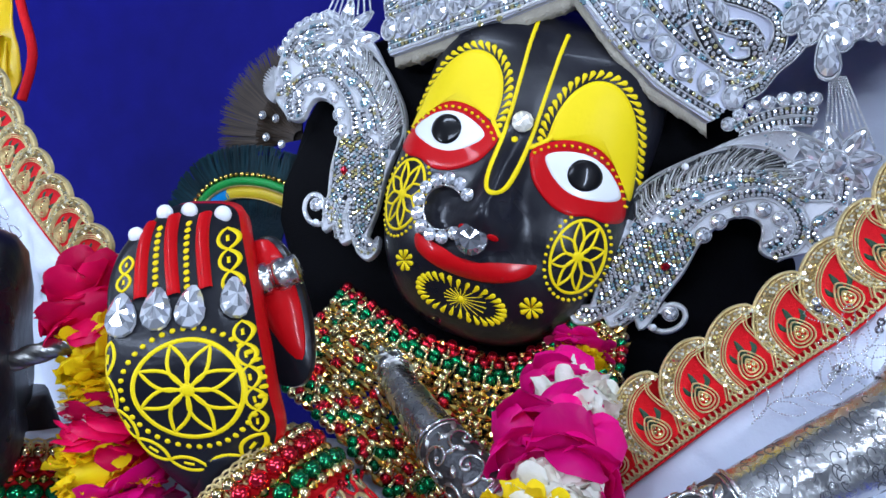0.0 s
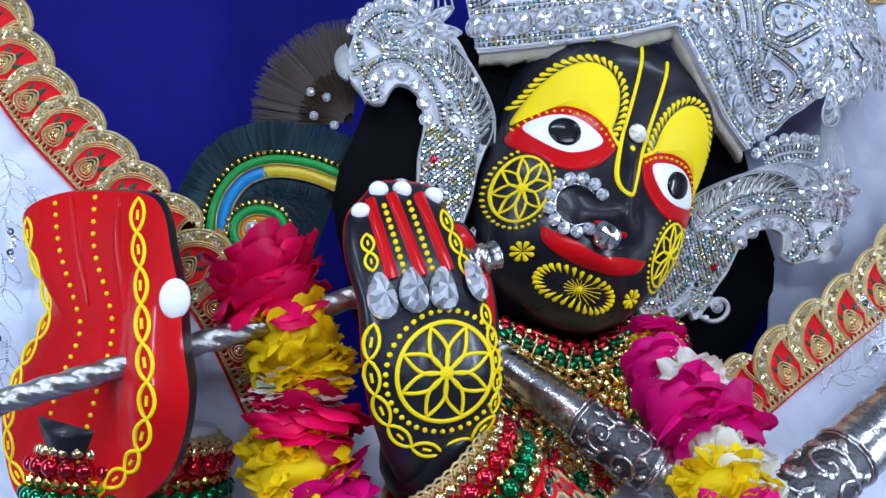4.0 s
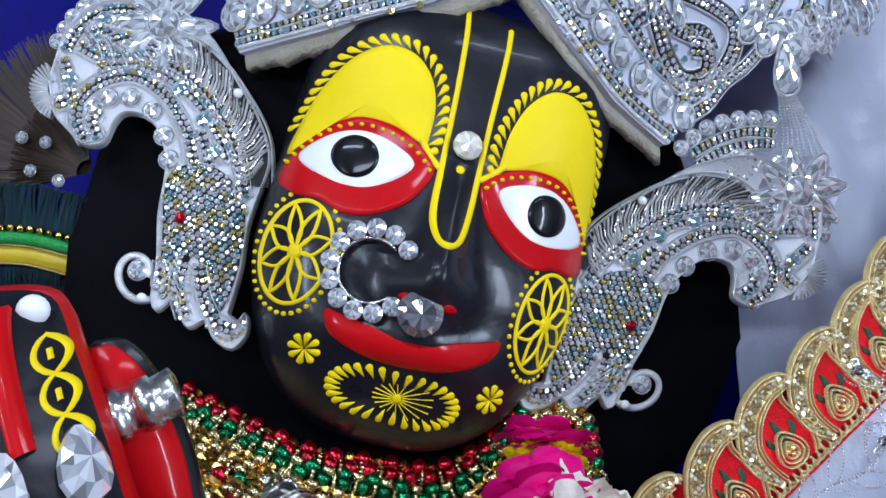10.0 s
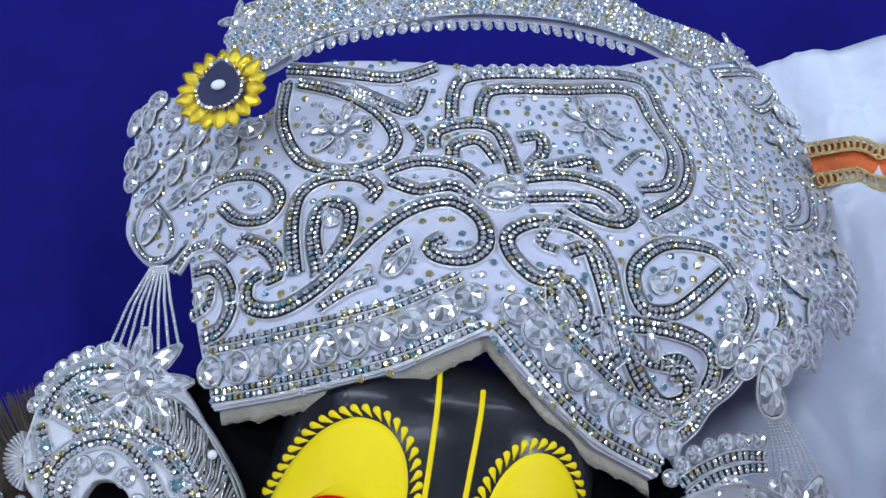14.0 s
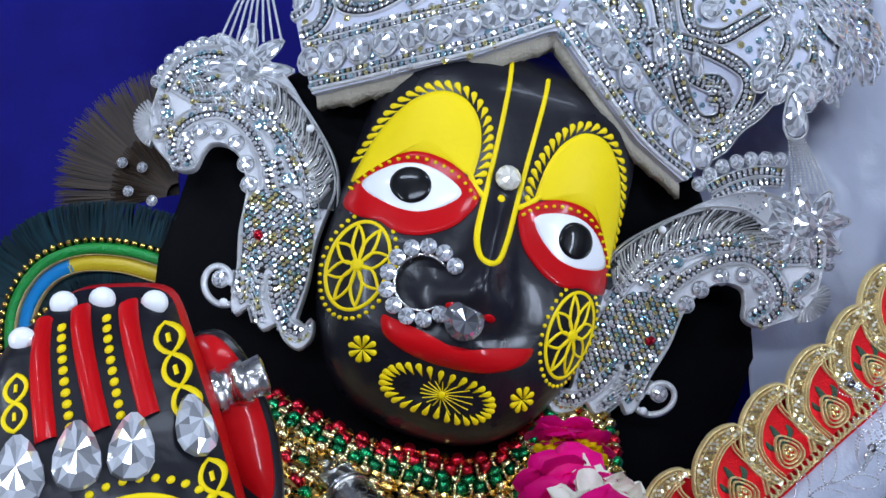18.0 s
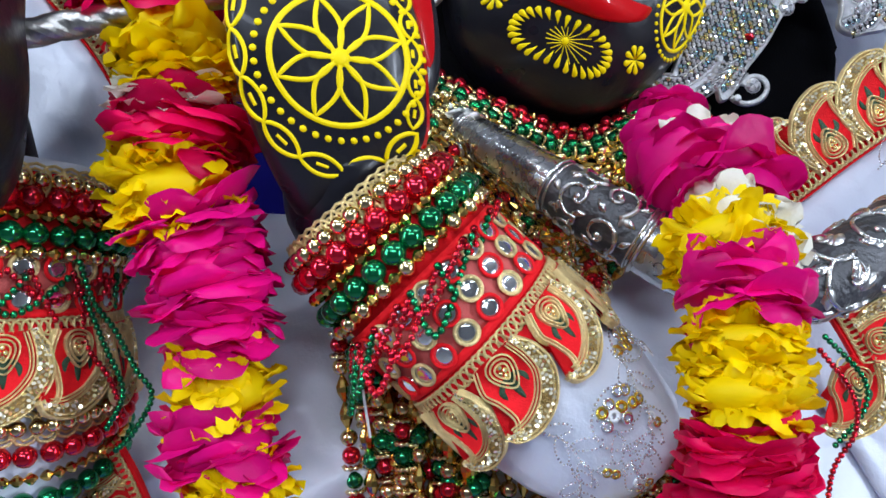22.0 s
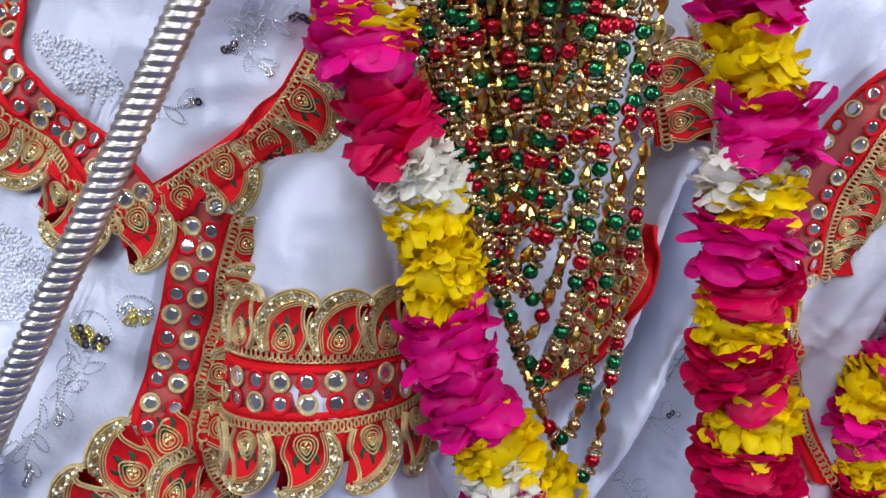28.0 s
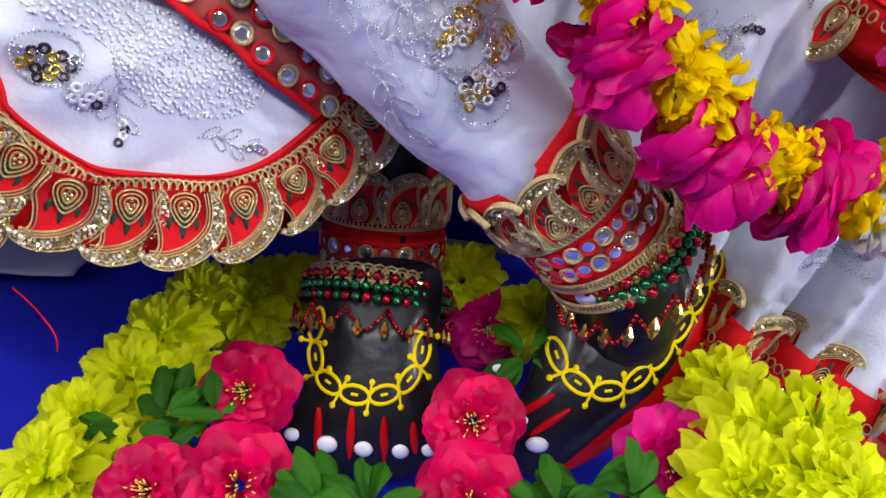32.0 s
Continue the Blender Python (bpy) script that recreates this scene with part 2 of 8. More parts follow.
class Skin:
    """A surface over two coordinates, with a way out of it, on which things are laid."""

    def __init__(self, place, eps=0.001):
        self.place, self.eps = place, eps

    def normal(self, a, b):
        e = self.eps
        u, w = self.place(a + e, b) - self.place(a - e, b), self.place(a, b + e) - self.place(a, b - e)
        return u.cross(w).normalized()

    def at(self, a, b, lift=0.0):
        p = self.place(a, b)
        return p + self.normal(a, b) * lift if lift else p

    def posed(self, a, b, angle=0.0, lift=0.0):
        """A pose at the point: z out of the surface, x along the angle."""
        n = self.normal(a, b)
        c, s = math.cos(angle) * 0.001, math.sin(angle) * 0.001
        x = self.place(a + c, b + s) - self.place(a - c, b - s)
        x = (x - n * x.dot(n)).normalized()
        y = n.cross(x)
        p = self.place(a, b) + n * lift
        return Matrix(((x.x, y.x, n.x, p.x), (x.y, y.y, n.y, p.y), (x.z, y.z, n.z, p.z), (0, 0, 0, 1)))


def fill(mb, skin, poly, material, lift=0.0006, dome=0.0, rings=6, sink=0.001):
    """A patch with a crisp outline laid on the surface, star-shaped about its centre, with a rounded rim."""
    p = np.array(poly)
    c = p.mean(0)
    k = len(p)
    verts, faces = [], []
    scales = [1.0, 1.0] + [1 - (i / rings) ** 1.0 for i in range(1, rings)]
    for i, s in enumerate(scales):
        for q in p:
            a, b = c + (q - c) * s
            h = -sink if i == 0 else lift + dome * (1 - s * s)
            verts.append(skin.at(a, b, h))
    verts.append(skin.at(c[0], c[1], lift + dome))
    for i in range(len(scales) - 1):
        for j in range(k):
            faces.append((i * k + j, i * k + (j + 1) % k, (i + 1) * k + (j + 1) % k, (i + 1) * k + j))
    i = len(scales) - 1
    faces += [(i * k + j, i * k + (j + 1) % k, len(verts) - 1) for j in range(k)]
    area2 = sum(p[j][0] * p[(j + 1) % k][1] - p[(j + 1) % k][0] * p[j][1] for j in range(k))
    if area2 < 0:
        faces = [f[::-1] for f in faces]
    mb.add(verts, faces, material)


def stroke(mb, skin, path, width, material, lift=0.0006, closed=False, taper=False):
    """A half-round painted line or cord on the surface."""
    p = np.array(path)
    k = len(p)
    verts, faces = [], []
    for i in range(k):
        t = p[(i + 1) % k] - p[i - 1] if closed else p[min(i + 1, k - 1)] - p[max(i - 1, 0)]
        t = t / (np.linalg.norm(t) + 1e-12)
        s = np.array((-t[1], t[0]))
        w = width * (0.35 + 0.65 * math.sin(math.pi * min(1, max(0, i / (k - 1))))) if taper else width
        for o, h in ((-0.5, -0.0006), (-0.36, lift * 0.75), (0, lift), (0.36, lift * 0.75), (0.5, -0.0006)):
            q = p[i] + s * o * w
            verts.append(skin.at(q[0], q[1], h))
    for i in range(k if closed else k - 1):
        for j in range(4):
            i2 = (i + 1) % k
            faces.append((i * 5 + j + 1, i * 5 + j, i2 * 5 + j, i2 * 5 + j + 1))
    mb.add(verts, faces, material)


def circle(c, r, n=24, ry=None, a0=0.0):
    return [(c[0] + r * math.cos(a0 + 2 * math.pi * i / n), c[1] + (ry or r) * math.sin(a0 + 2 * math.pi * i / n)) for i in range(n)]


def dot(mb, skin, c, r, material, lift=0.0008):
    fill(mb, skin, circle(c, r, 8), material, lift * 0.5, lift * 0.6, 2)


def drop(mb, skin, c, r, angle, length, material):
    """A painted drop: a round head and a tail that points along the angle."""
    t, s = np.array((math.cos(angle), math.sin(angle))), np.array((-math.sin(angle), math.cos(angle)))
    c = np.array(c)
    poly = [c + t * length] + [c + (s * math.cos(x) - t * math.sin(x)) * r for x in np.linspace(0, math.pi, 7)]
    fill(mb, skin, poly, material, 0.0005, 0.0005, 2)


def inside(poly, q):
    x, y = q
    hit = False
    for (x1, y1), (x2, y2) in zip(poly, np.roll(poly, -1, 0)):
        if (y1 > y) != (y2 > y) and x < (x2 - x1) * (y - y1) / (y2 - y1) + x1:
            hit = not hit
    return hit


def pack(poly, step, jitter=0.1):
    """Points in rows that fill an outline."""
    p = np.array(poly)
    lo, hi = p.min(0), p.max(0)
    out, b, odd = [], lo[1] + step / 2, 0
    while b < hi[1]:
        a = lo[0] + (step / 2 if odd else 0)
        while a < hi[0]:
            q = (a + random.uniform(-jitter, jitter) * step, b + random.uniform(-jitter, jitter) * step)
            if inside(p, q):
                out.append(q)
            a += step
        b += step * 0.87
        odd ^= 1
    return out


def facets(v, f):
    """Every facet with corners of its own, catching light alone, its sparkle painted by rand."""
    vv, ff = [], []
    for q in f:
        ff.append(tuple(range(len(vv), len(vv) + len(q))))
        vv += [v[i] for i in q]
    return vv, ff


def gem_verts(n=8):
    """A cut stone of radius 1: base, girdle and table."""
    v = [(math.cos(2 * math.pi * i / n), math.sin(2 * math.pi * i / n), 0.0) for i in range(n)]
    v += [(math.cos(2 * math.pi * (i + 0.5) / n) * 0.9, math.sin(2 * math.pi * (i + 0.5) / n) * 0.9, 0.32) for i in range(n)]
    v += [(math.cos(2 * math.pi * i / n) * 0.5, math.sin(2 * math.pi * i / n) * 0.5, 0.62) for i in range(n)]
    f = []
    for r in (0, 1):
        for i in range(n):
            j = (i + 1) % n
            a, b, c, d = r * n + i, r * n + j, (r + 1) * n + i, (r + 1) * n + j
            if r == 0:
                f += [(a, b, c), (b, d, c)]
            else:
                f += [(a, d, c), (a, b, d)]
    f.append(tuple(range(2 * n, 3 * n)))
    return facets(v, f)


def brilliant(n=12, deep=0.5, drop_shape=0.0, long=1.0):
    """A large stone with a pavilion of long facets meeting in the middle, radius 1."""
    def warp(x, y, z):
        y *= long
        if drop_shape:
            x *= 1 - drop_shape * (y / long + 1) * 0.5
        return (x, y, z)
    v = [warp(math.cos(2 * math.pi * i / n), math.sin(2 * math.pi * i / n), 0) for i in range(n)]
    v += [warp(0.96 * math.cos(2 * math.pi * i / n), 0.96 * math.sin(2 * math.pi * i / n), deep * 0.35) for i in range(n)]
    v += [warp(0.62 * math.cos(2 * math.pi * (i + 0.5) / n), 0.62 * math.sin(2 * math.pi * (i + 0.5) / n), deep * 0.8) for i in range(n)]
    v.append(warp(0, 0, deep))
    f = []
    for i in range(n):
        j = (i + 1) % n
        f += [(i, j, n + j, n + i), (n + i, n + j, 2 * n + i), (2 * n + i, n + j, 2 * n + j), (2 * n + i, 2 * n + j, 3 * n)]
    return facets(v, f)


def flat_mesh(name, vf, material, bezel=None):
    """A cut stone, in a wire setting on a dark ground where the bezel's outline is given."""
    mb = MB()
    mb.add(*vf, material)
    if bezel:
        n = len(bezel)
        v = [(x * k, y * k, z) for k, z in ((1.02, 0.08), (1.10, 0.22), (1.20, 0.04)) for x, y in bezel]
        mb.add(v, [(r * n + i, (r + 1) * n + i, (r + 1) * n + (i + 1) % n, r * n + (i + 1) % n) for r in (0, 1) for i in range(n)], SILVERCORD)
        mb.add([(x * 1.04, y * 1.04, 0.03) for x, y in bezel], [tuple(range(n))], DARKCORD)
    return mb.mesh(name, False)


GEM = gem_verts(6)


def gems(mb, skin, pts, r, materials, lift=0.0006):
    """Small stones joined into one mesh."""
    gv = [Vector(v) for v in GEM[0]]
    for q in pts:
        m = skin.posed(q[0], q[1], random.uniform(0, 6), lift)
        tilt = Euler((random.uniform(-.16, .16), random.uniform(-.16, .16), 0)).to_matrix()
        mb.add([m @ (tilt @ v * r) for v in gv], GEM[1], random.choice(materials))


def plate(mb, skin, poly, material, thick=0.002, fine=0.012, low=0.0):
    """A flat or bowed piece cut to an outline (any shape), with thickness."""
    bm = bmesh.new()
    p = resample(poly, 0.004, True)
    if sum(p[j][0] * p[(j + 1) % len(p)][1] - p[(j + 1) % len(p)][0] * p[j][1] for j in range(len(p))) < 0:
        p = p[::-1]
    k = len(p)
    bmesh.ops.triangulate(bm, faces=[bm.faces.new([bm.verts.new((q[0], q[1], 0)) for q in p])])
    for _ in range(4):
        es = [e for e in bm.edges if e.calc_length() > fine]
        if not es:
            break
        bmesh.ops.subdivide_edges(bm, edges=es, cuts=1)
        bmesh.ops.triangulate(bm, faces=bm.faces[:])
    bm.verts.index_update()
    bm.normal_update()
    tris = [tuple(v.index for v in (list(f.verts) if f.normal.z > 0 else list(f.verts)[::-1])) for f in bm.faces]
    flat = [(v.co.x, v.co.y) for v in bm.verts]
    edge = [tuple(v.index for v in e.verts) for e in bm.edges if e.is_boundary]
    bm.free()
    n = len(flat)
    mb.add([skin.at(a, b, low + thick) for a, b in flat] + [skin.at(a, b, low) for a, b in flat], tris + [tuple(i + n for i in t[::-1]) for t in tris] + [(a, b, b + n, a + n) for a, b in edge], material)


def off(path, d, closed=False):
    """A line beside a line in two dimensions."""
    p = np.array(path)
    k = len(p)
    out = []
    for i in range(k):
        t = p[(i + 1) % k] - p[i - 1] if closed else p[min(i + 1, k - 1)] - p[max(i - 1, 0)]
        t = t / (np.linalg.norm(t) + 1e-12)
        out.append(p[i] + d * np.array((-t[1], t[0])))
    return np.array(out)


def recede(p, dy, eye):
    """Moves a point further off along the line from a standpoint."""
    return p + (p - eye) * (dy / (p.y - eye.y))


FRONT, ABOVE = V(-0.070, -0.490, 0.942), V(0.022, -0.307, 1.042)

# ---- setting ----


def box(mb, lo, hi, material):
    (x0, y0, z0), (x1, y1, z1) = lo, hi
    v = [(x, y, z) for z in (z0, z1) for y in (y0, y1) for x in (x0, x1)]
    mb.add(v, [(0, 2, 3, 1), (4, 5, 7, 6), (0, 1, 5, 4), (2, 6, 7, 3), (0, 4, 6, 2), (1, 3, 7, 5)], material)


# unseen grey box added round the altar, to bounce light and darken reflections
for nm, lo, hi in (("floor", (-2.2, -2.6, -0.75), (2.2, 1.0, -0.7)), ("ceiling", (-2.2, -2.6, 2.6), (2.2, 1.0, 2.7)), ("wall_west", (-2.3, -2.6, -0.7), (-2.2, 1.0, 2.6)),
                   ("wall_east", (2.2, -2.6, -0.7), (2.3, 1.0, 2.6)), ("wall_south", (-2.2, -2.7, -0.7), (2.2, -2.6, 2.6)), ("wall_north", (-2.2, 1.0, -0.7), (2.2, 1.1, 2.6))):
    mb = MB()
    box(mb, lo, hi, PLASTER)
    thing(nm, mb, "plain grey plastered " + nm.split("_")[0] + " of an assumed room out of view", nm.split("_")[0], kind="structure", smooth=False)


def cloth_sheet(grid, nu, nv, wrinkle=0.0, wscale=12.0, thick=0.0015, material=None, seed=0.0, along=(1, 1, 1)):
    """A cloth through a small net of points, with soft folds and a thickness."""
    rows = [catmull(r, nu) for r in grid]
    cols = [catmull([r[i] for r in rows], nv) for i in range(len(rows[0]))]
    n, k = len(cols), len(cols[0])
    pts = [[Vector(cols[i][j]) for j in range(k)] for i in range(n)]
    mb = MB()
    verts, back = [], []
    for i in range(n):
        for j in range(k):
            u = pts[min(i + 1, n - 1)][j] - pts[max(i - 1, 0)][j]
            w = pts[i][min(j + 1, k - 1)] - pts[i][max(j - 1, 0)]
            nn = u.cross(w).normalized()
            p = pts[i][j]
            q = V(p.x * along[0], p.y * along[1], p.z * along[2]) * wscale + V(seed, seed, seed)
            p = p + nn * wrinkle * (noise.noise(q) + 0.4 * noise.noise(q * 2.3))
            verts.append(p)
            back.append(p - nn * thick)
    idx = lambda i, j: i * k + j
    f = [(idx(i, j), idx(i + 1, j), idx(i + 1, j + 1), idx(i, j + 1)) for i in range(n - 1) for j in range(k - 1)]
    s = n * k
    rim = [idx(i, 0) for i in range(n)] + [idx(n - 1, j) for j in range(1, k)] + [idx(i, k - 1) for i in range(n - 2, -1, -1)] + [idx(0, j) for j in range(k - 2, 0, -1)]
    g = [tuple(a + s for a in q[::-1]) for q in f] + [(rim[a], rim[(a + 1) % len(rim)], rim[(a + 1) % len(rim)] + s, rim[a] + s)[::-1] for a in range(len(rim))]
    mb.add(verts + back, f + g, material)
    return mb


# blue curtain behind, and the blue cloth of the altar below
thing("backdrop", cloth_sheet([[(x, 0.42 + 0.012 * math.sin(x * 9), 1.9) for x in np.linspace(-1.6, 1.6, 9)], [(x, 0.42 + 0.02 * math.sin(x * 8), 0.9) for x in np.linspace(-1.6, 1.6, 9)],
                               [(x, 0.40 + 0.02 * math.sin(x * 7), 0.0) for x in np.linspace(-1.6, 1.6, 9)]][::-1], 16, 12, 0.008, 3.0, material=BLUECLOTH, along=(3, 1, 0.3)),
      "royal blue satin curtain hanging behind the statue", "curtain", kind="structure")
mb = MB()
box(mb, (-0.75, -0.34, -0.7), (0.75, 0.42, -0.03), PLASTER)
thing("altar_table", mb, "white plastered altar block under the blue cloth", "altar", smooth=False)
thing("altar_cloth", cloth_sheet([[(x, y, -0.012 - (0.3 if y < -0.345 else 0)) for x in np.linspace(-0.78, 0.78, 7)] for y in (-0.36, -0.34, -0.2, 0.0, 0.2, 0.4)], 10, 8, 0.004, 14, material=mat("blue_satin_cover", (0.016, 0.030, 0.66), 0.40, bump=0.1, scale=120, vary=0.25)),
      "royal blue satin cloth spread over the altar top", "cloth")

thing("folded_cloth", cloth_sheet([[(-0.50, 0.16, -0.004), (-0.44, 0.165, -0.004), (-0.38, 0.18, -0.004), (-0.318, 0.195, -0.004)], [(-0.50, 0.24, 0.004), (-0.44, 0.24, 0.006), (-0.38, 0.24, 0.006), (-0.322, 0.245, 0.0)], [(-0.52, 0.34, 0.0), (-0.45, 0.33, 0.004), (-0.40, 0.32, 0.006), (-0.335, 0.32, 0.0)]], 8, 8, 0.003, 25, material=WHITE), "white cloth folded on the blue altar cover", "cloth")

# ---- the statue: one mesh ----
AZ, RL = radians(9), radians(20)
FACE = V(math.sin(AZ), -math.cos(AZ), 0)
side0 = V(math.cos(AZ), math.sin(AZ), 0)
FRIGHT = side0 * math.cos(RL) - V(0, 0, 1) * math.sin(RL)
FUP = V(0, 0, 1) * math.cos(RL) + side0 * math.sin(RL)
FORG = V(0.013, -0.001, 1.02)


def gauss(x, s):
    return math.exp(-(x / s) ** 2)


def face_height(a, b):
    w = 0.074 - 0.010 * max(0, (-0.06 - b) / 0.06)
    q = 1 - abs(a / w) ** 2.6 - abs((b + 0.02) / 0.112) ** 4
    h = 0.058 * (max(q, 0) ** 0.5 - 1)
    k = min(1, max(0, (-b - 0.002) / 0.055))
    h += 0.0095 * k * k * (3 - 2 * k)
    h += 0.004 * gauss(a, 0.030) * gauss(b + 0.105, 0.022) - 0.016 * min(1, max(0, (b - 0.040) / 0.035)) ** 2
    h += 0.017 * gauss(a, 0.0105) * gauss(b + 0.056, 0.016) + 0.011 * gauss(a, 0.009) * gauss(b + 0.030, 0.022)
    h += 0.006 * (gauss(a - 0.013, 0.008) + gauss(a + 0.013, 0.008)) * gauss(b + 0.060, 0.009)
    h -= 0.004 * gauss(abs(a) - 0.040, 0.022) * gauss(b + 0.020, 0.016)
    h += 0.006 * gauss(a, 0.03) * gauss(b + 0.083, 0.010)
    return h


FSKIN = Skin(lambda a, b: FORG + FRIGHT * a + FUP * b + FACE * face_height(a, b))


def pillow(mb, skin, outline, material, bulge, thick, back=None, power=3.0, rings=10):
    """A rounded solid over an outline: a full front and a back."""
    p = resample(catmull(outline, 6, True), 0.003, True)
    c, k = p.mean(0), len(p)
    verts, faces = [], []
    ss = [math.sin(0.5 * math.pi * i / rings) for i in range(1, rings + 1)]
    for s in ss:
        for q in p:
            a, b = c + (q - c) * s
            verts.append(skin.at(a, b, bulge * (1 - s ** power)))
    verts.append(skin.at(c[0], c[1], bulge))
    n = rings
    for i in range(n - 1):
        for j in range(k):
            faces.append((i * k + j, (i + 1) * k + j, (i + 1) * k + (j + 1) % k, i * k + (j + 1) % k))
    faces += [(j, (j + 1) % k, len(verts) - 1) for j in range(k)]
    sg = sum(p[j][0] * p[(j + 1) % k][1] - p[(j + 1) % k][0] * p[j][1] for j in range(k))
    mb.add(verts, faces if sg > 0 else [f[::-1] for f in faces], material)
    verts, faces = [], []
    for i, s in enumerate([1.0, 1.02, 0.97, 0.85, 0.6, 0.3]):
        d = (0, 0.25, 0.6, 0.85, 0.97, 1.0)[i] * thick
        for q in p:
            a, b = c + (q - c) * s
            verts.append(skin.at(a, b, -d))
    for i in range(5):
        for j in range(k):
            faces.append((i * k + j, (i + 1) * k + j, (i + 1) * k + (j + 1) % k, i * k + (j + 1) % k)[::-1])
    faces.append(tuple(5 * k + j for j in range(k)))
    mb.add(verts, faces if sg > 0 else [f[::-1] for f in faces], back or material)
    th = np.arctan2(p[:, 1] - c[1], p[:, 0] - c[0])
    rr = np.hypot(p[:, 0] - c[0], p[:, 1] - c[1])
    o = np.argsort(th)

    def front(a, b):
        s = min(1.0, math.hypot(a - c[0], b - c[1]) / np.interp(math.atan2(b - c[1], a - c[0]), th[o], rr[o], period=2 * math.pi))
        return skin.at(a, b, bulge * (1 - s ** power))
    return Skin(front)


def chain(mb, skin, path, step, width, material):
    """A painted chain of open leaf links along a line."""
    p = resample(path, step)
    for q, r in zip(p[:-1], p[1:]):
        t = r - q
        s = np.array((-t[1], t[0])) / np.linalg.norm(t) * width / 2
        loop = [q + t * f + s * o * math.sin(math.pi * f) ** 0.75 for o, fs in ((1, np.linspace(0, 1, 10)[:-1]), (-1, np.linspace(1, 0, 10)[:-1])) for f in fs]
        stroke(mb, skin, loop, width * 0.26, material, closed=True)
        stroke(mb, skin, [q + t * f for f in (0.36, 0.5, 0.64)], width * 0.2, material)


def mandala(mb, skin, c, r, material, line, dots=36, dot_r=None, petals=8, narrow=1.0):
    c = np.array(c)
    sq = np.array((narrow, 1.0))
    stroke(mb, skin, circle(c, r * narrow, 48, r), line, material, closed=True)
    for i in range(petals):
        a = 2 * math.pi * (i + 0.5) / petals
        t, s = np.array((math.cos(a), math.sin(a))), np.array((-math.sin(a), math.cos(a)))
        leaf = [c + (t * r * (0.08 + 0.88 * f) + s * r * o * 0.175 * math.sin(math.pi * f ** 0.85)) * sq for o, fs in ((1, np.linspace(0, 1, 10)[:-1]), (-1, np.linspace(1, 0, 10)[:-1])) for f in fs]
        stroke(mb, skin, leaf, line * 0.8, material, closed=True)
    dot(mb, skin, c, r * 0.15, material)
    for q in circle(c, (r + line * 2.1) * narrow, dots, r + line * 2.1):
        dot(mb, skin, q, dot_r or line * 0.55, material)


body = MB()
# head: rings round the middle of the face
ang = np.linspace(0, 2 * math.pi, 96, endpoint=False)
rim = []
for t in ang:
    c, s = math.cos(t), math.sin(t)
    lo, hi = 0.0, 0.2
    for _ in range(40):
        m = (lo + hi) / 2
        b = -0.02 + m * s
        w = 0.074 - 0.010 * max(0, (-0.06 - b) / 0.06)
        lo, hi = (m, hi) if abs(m * c / w) ** 2.6 + abs(m * s / 0.112) ** 4 < 1 else (lo, m)
    rim.append(lo)
verts, faces, nr = [], [], 56
for i in range(1, nr + 1):
    s = math.sin(0.5 * math.pi * i / nr)
    for t, r in zip(ang, rim):
        verts.append(FSKIN.at(r * s * math.cos(t), -0.02 + r * s * math.sin(t)))
for d, s in ((0.03, 0.99), (0.06, 0.9), (0.085, 0.7), (0.10, 0.35)):
    for t, r in zip(ang, rim):
        verts.append(FORG + FRIGHT * r * s * math.cos(t) + FUP * (-0.02 + r * s * math.sin(t)) - FACE * (0.058 + d))
verts.append(FSKIN.at(0, -0.02))
k = len(ang)
for i in range(nr + 3):
    faces += [(i * k + j, (i + 1) * k + j, (i + 1) * k + (j + 1) % k, i * k + (j + 1) % k) for j in range(k)]
faces += [(j, (j + 1) % k, len(verts) - 1) for j in range(k)]
faces.append(tuple((nr + 3) * k + j for j in range(k))[::-1])
body.add(verts, faces, BLACK)
MM = 0.001
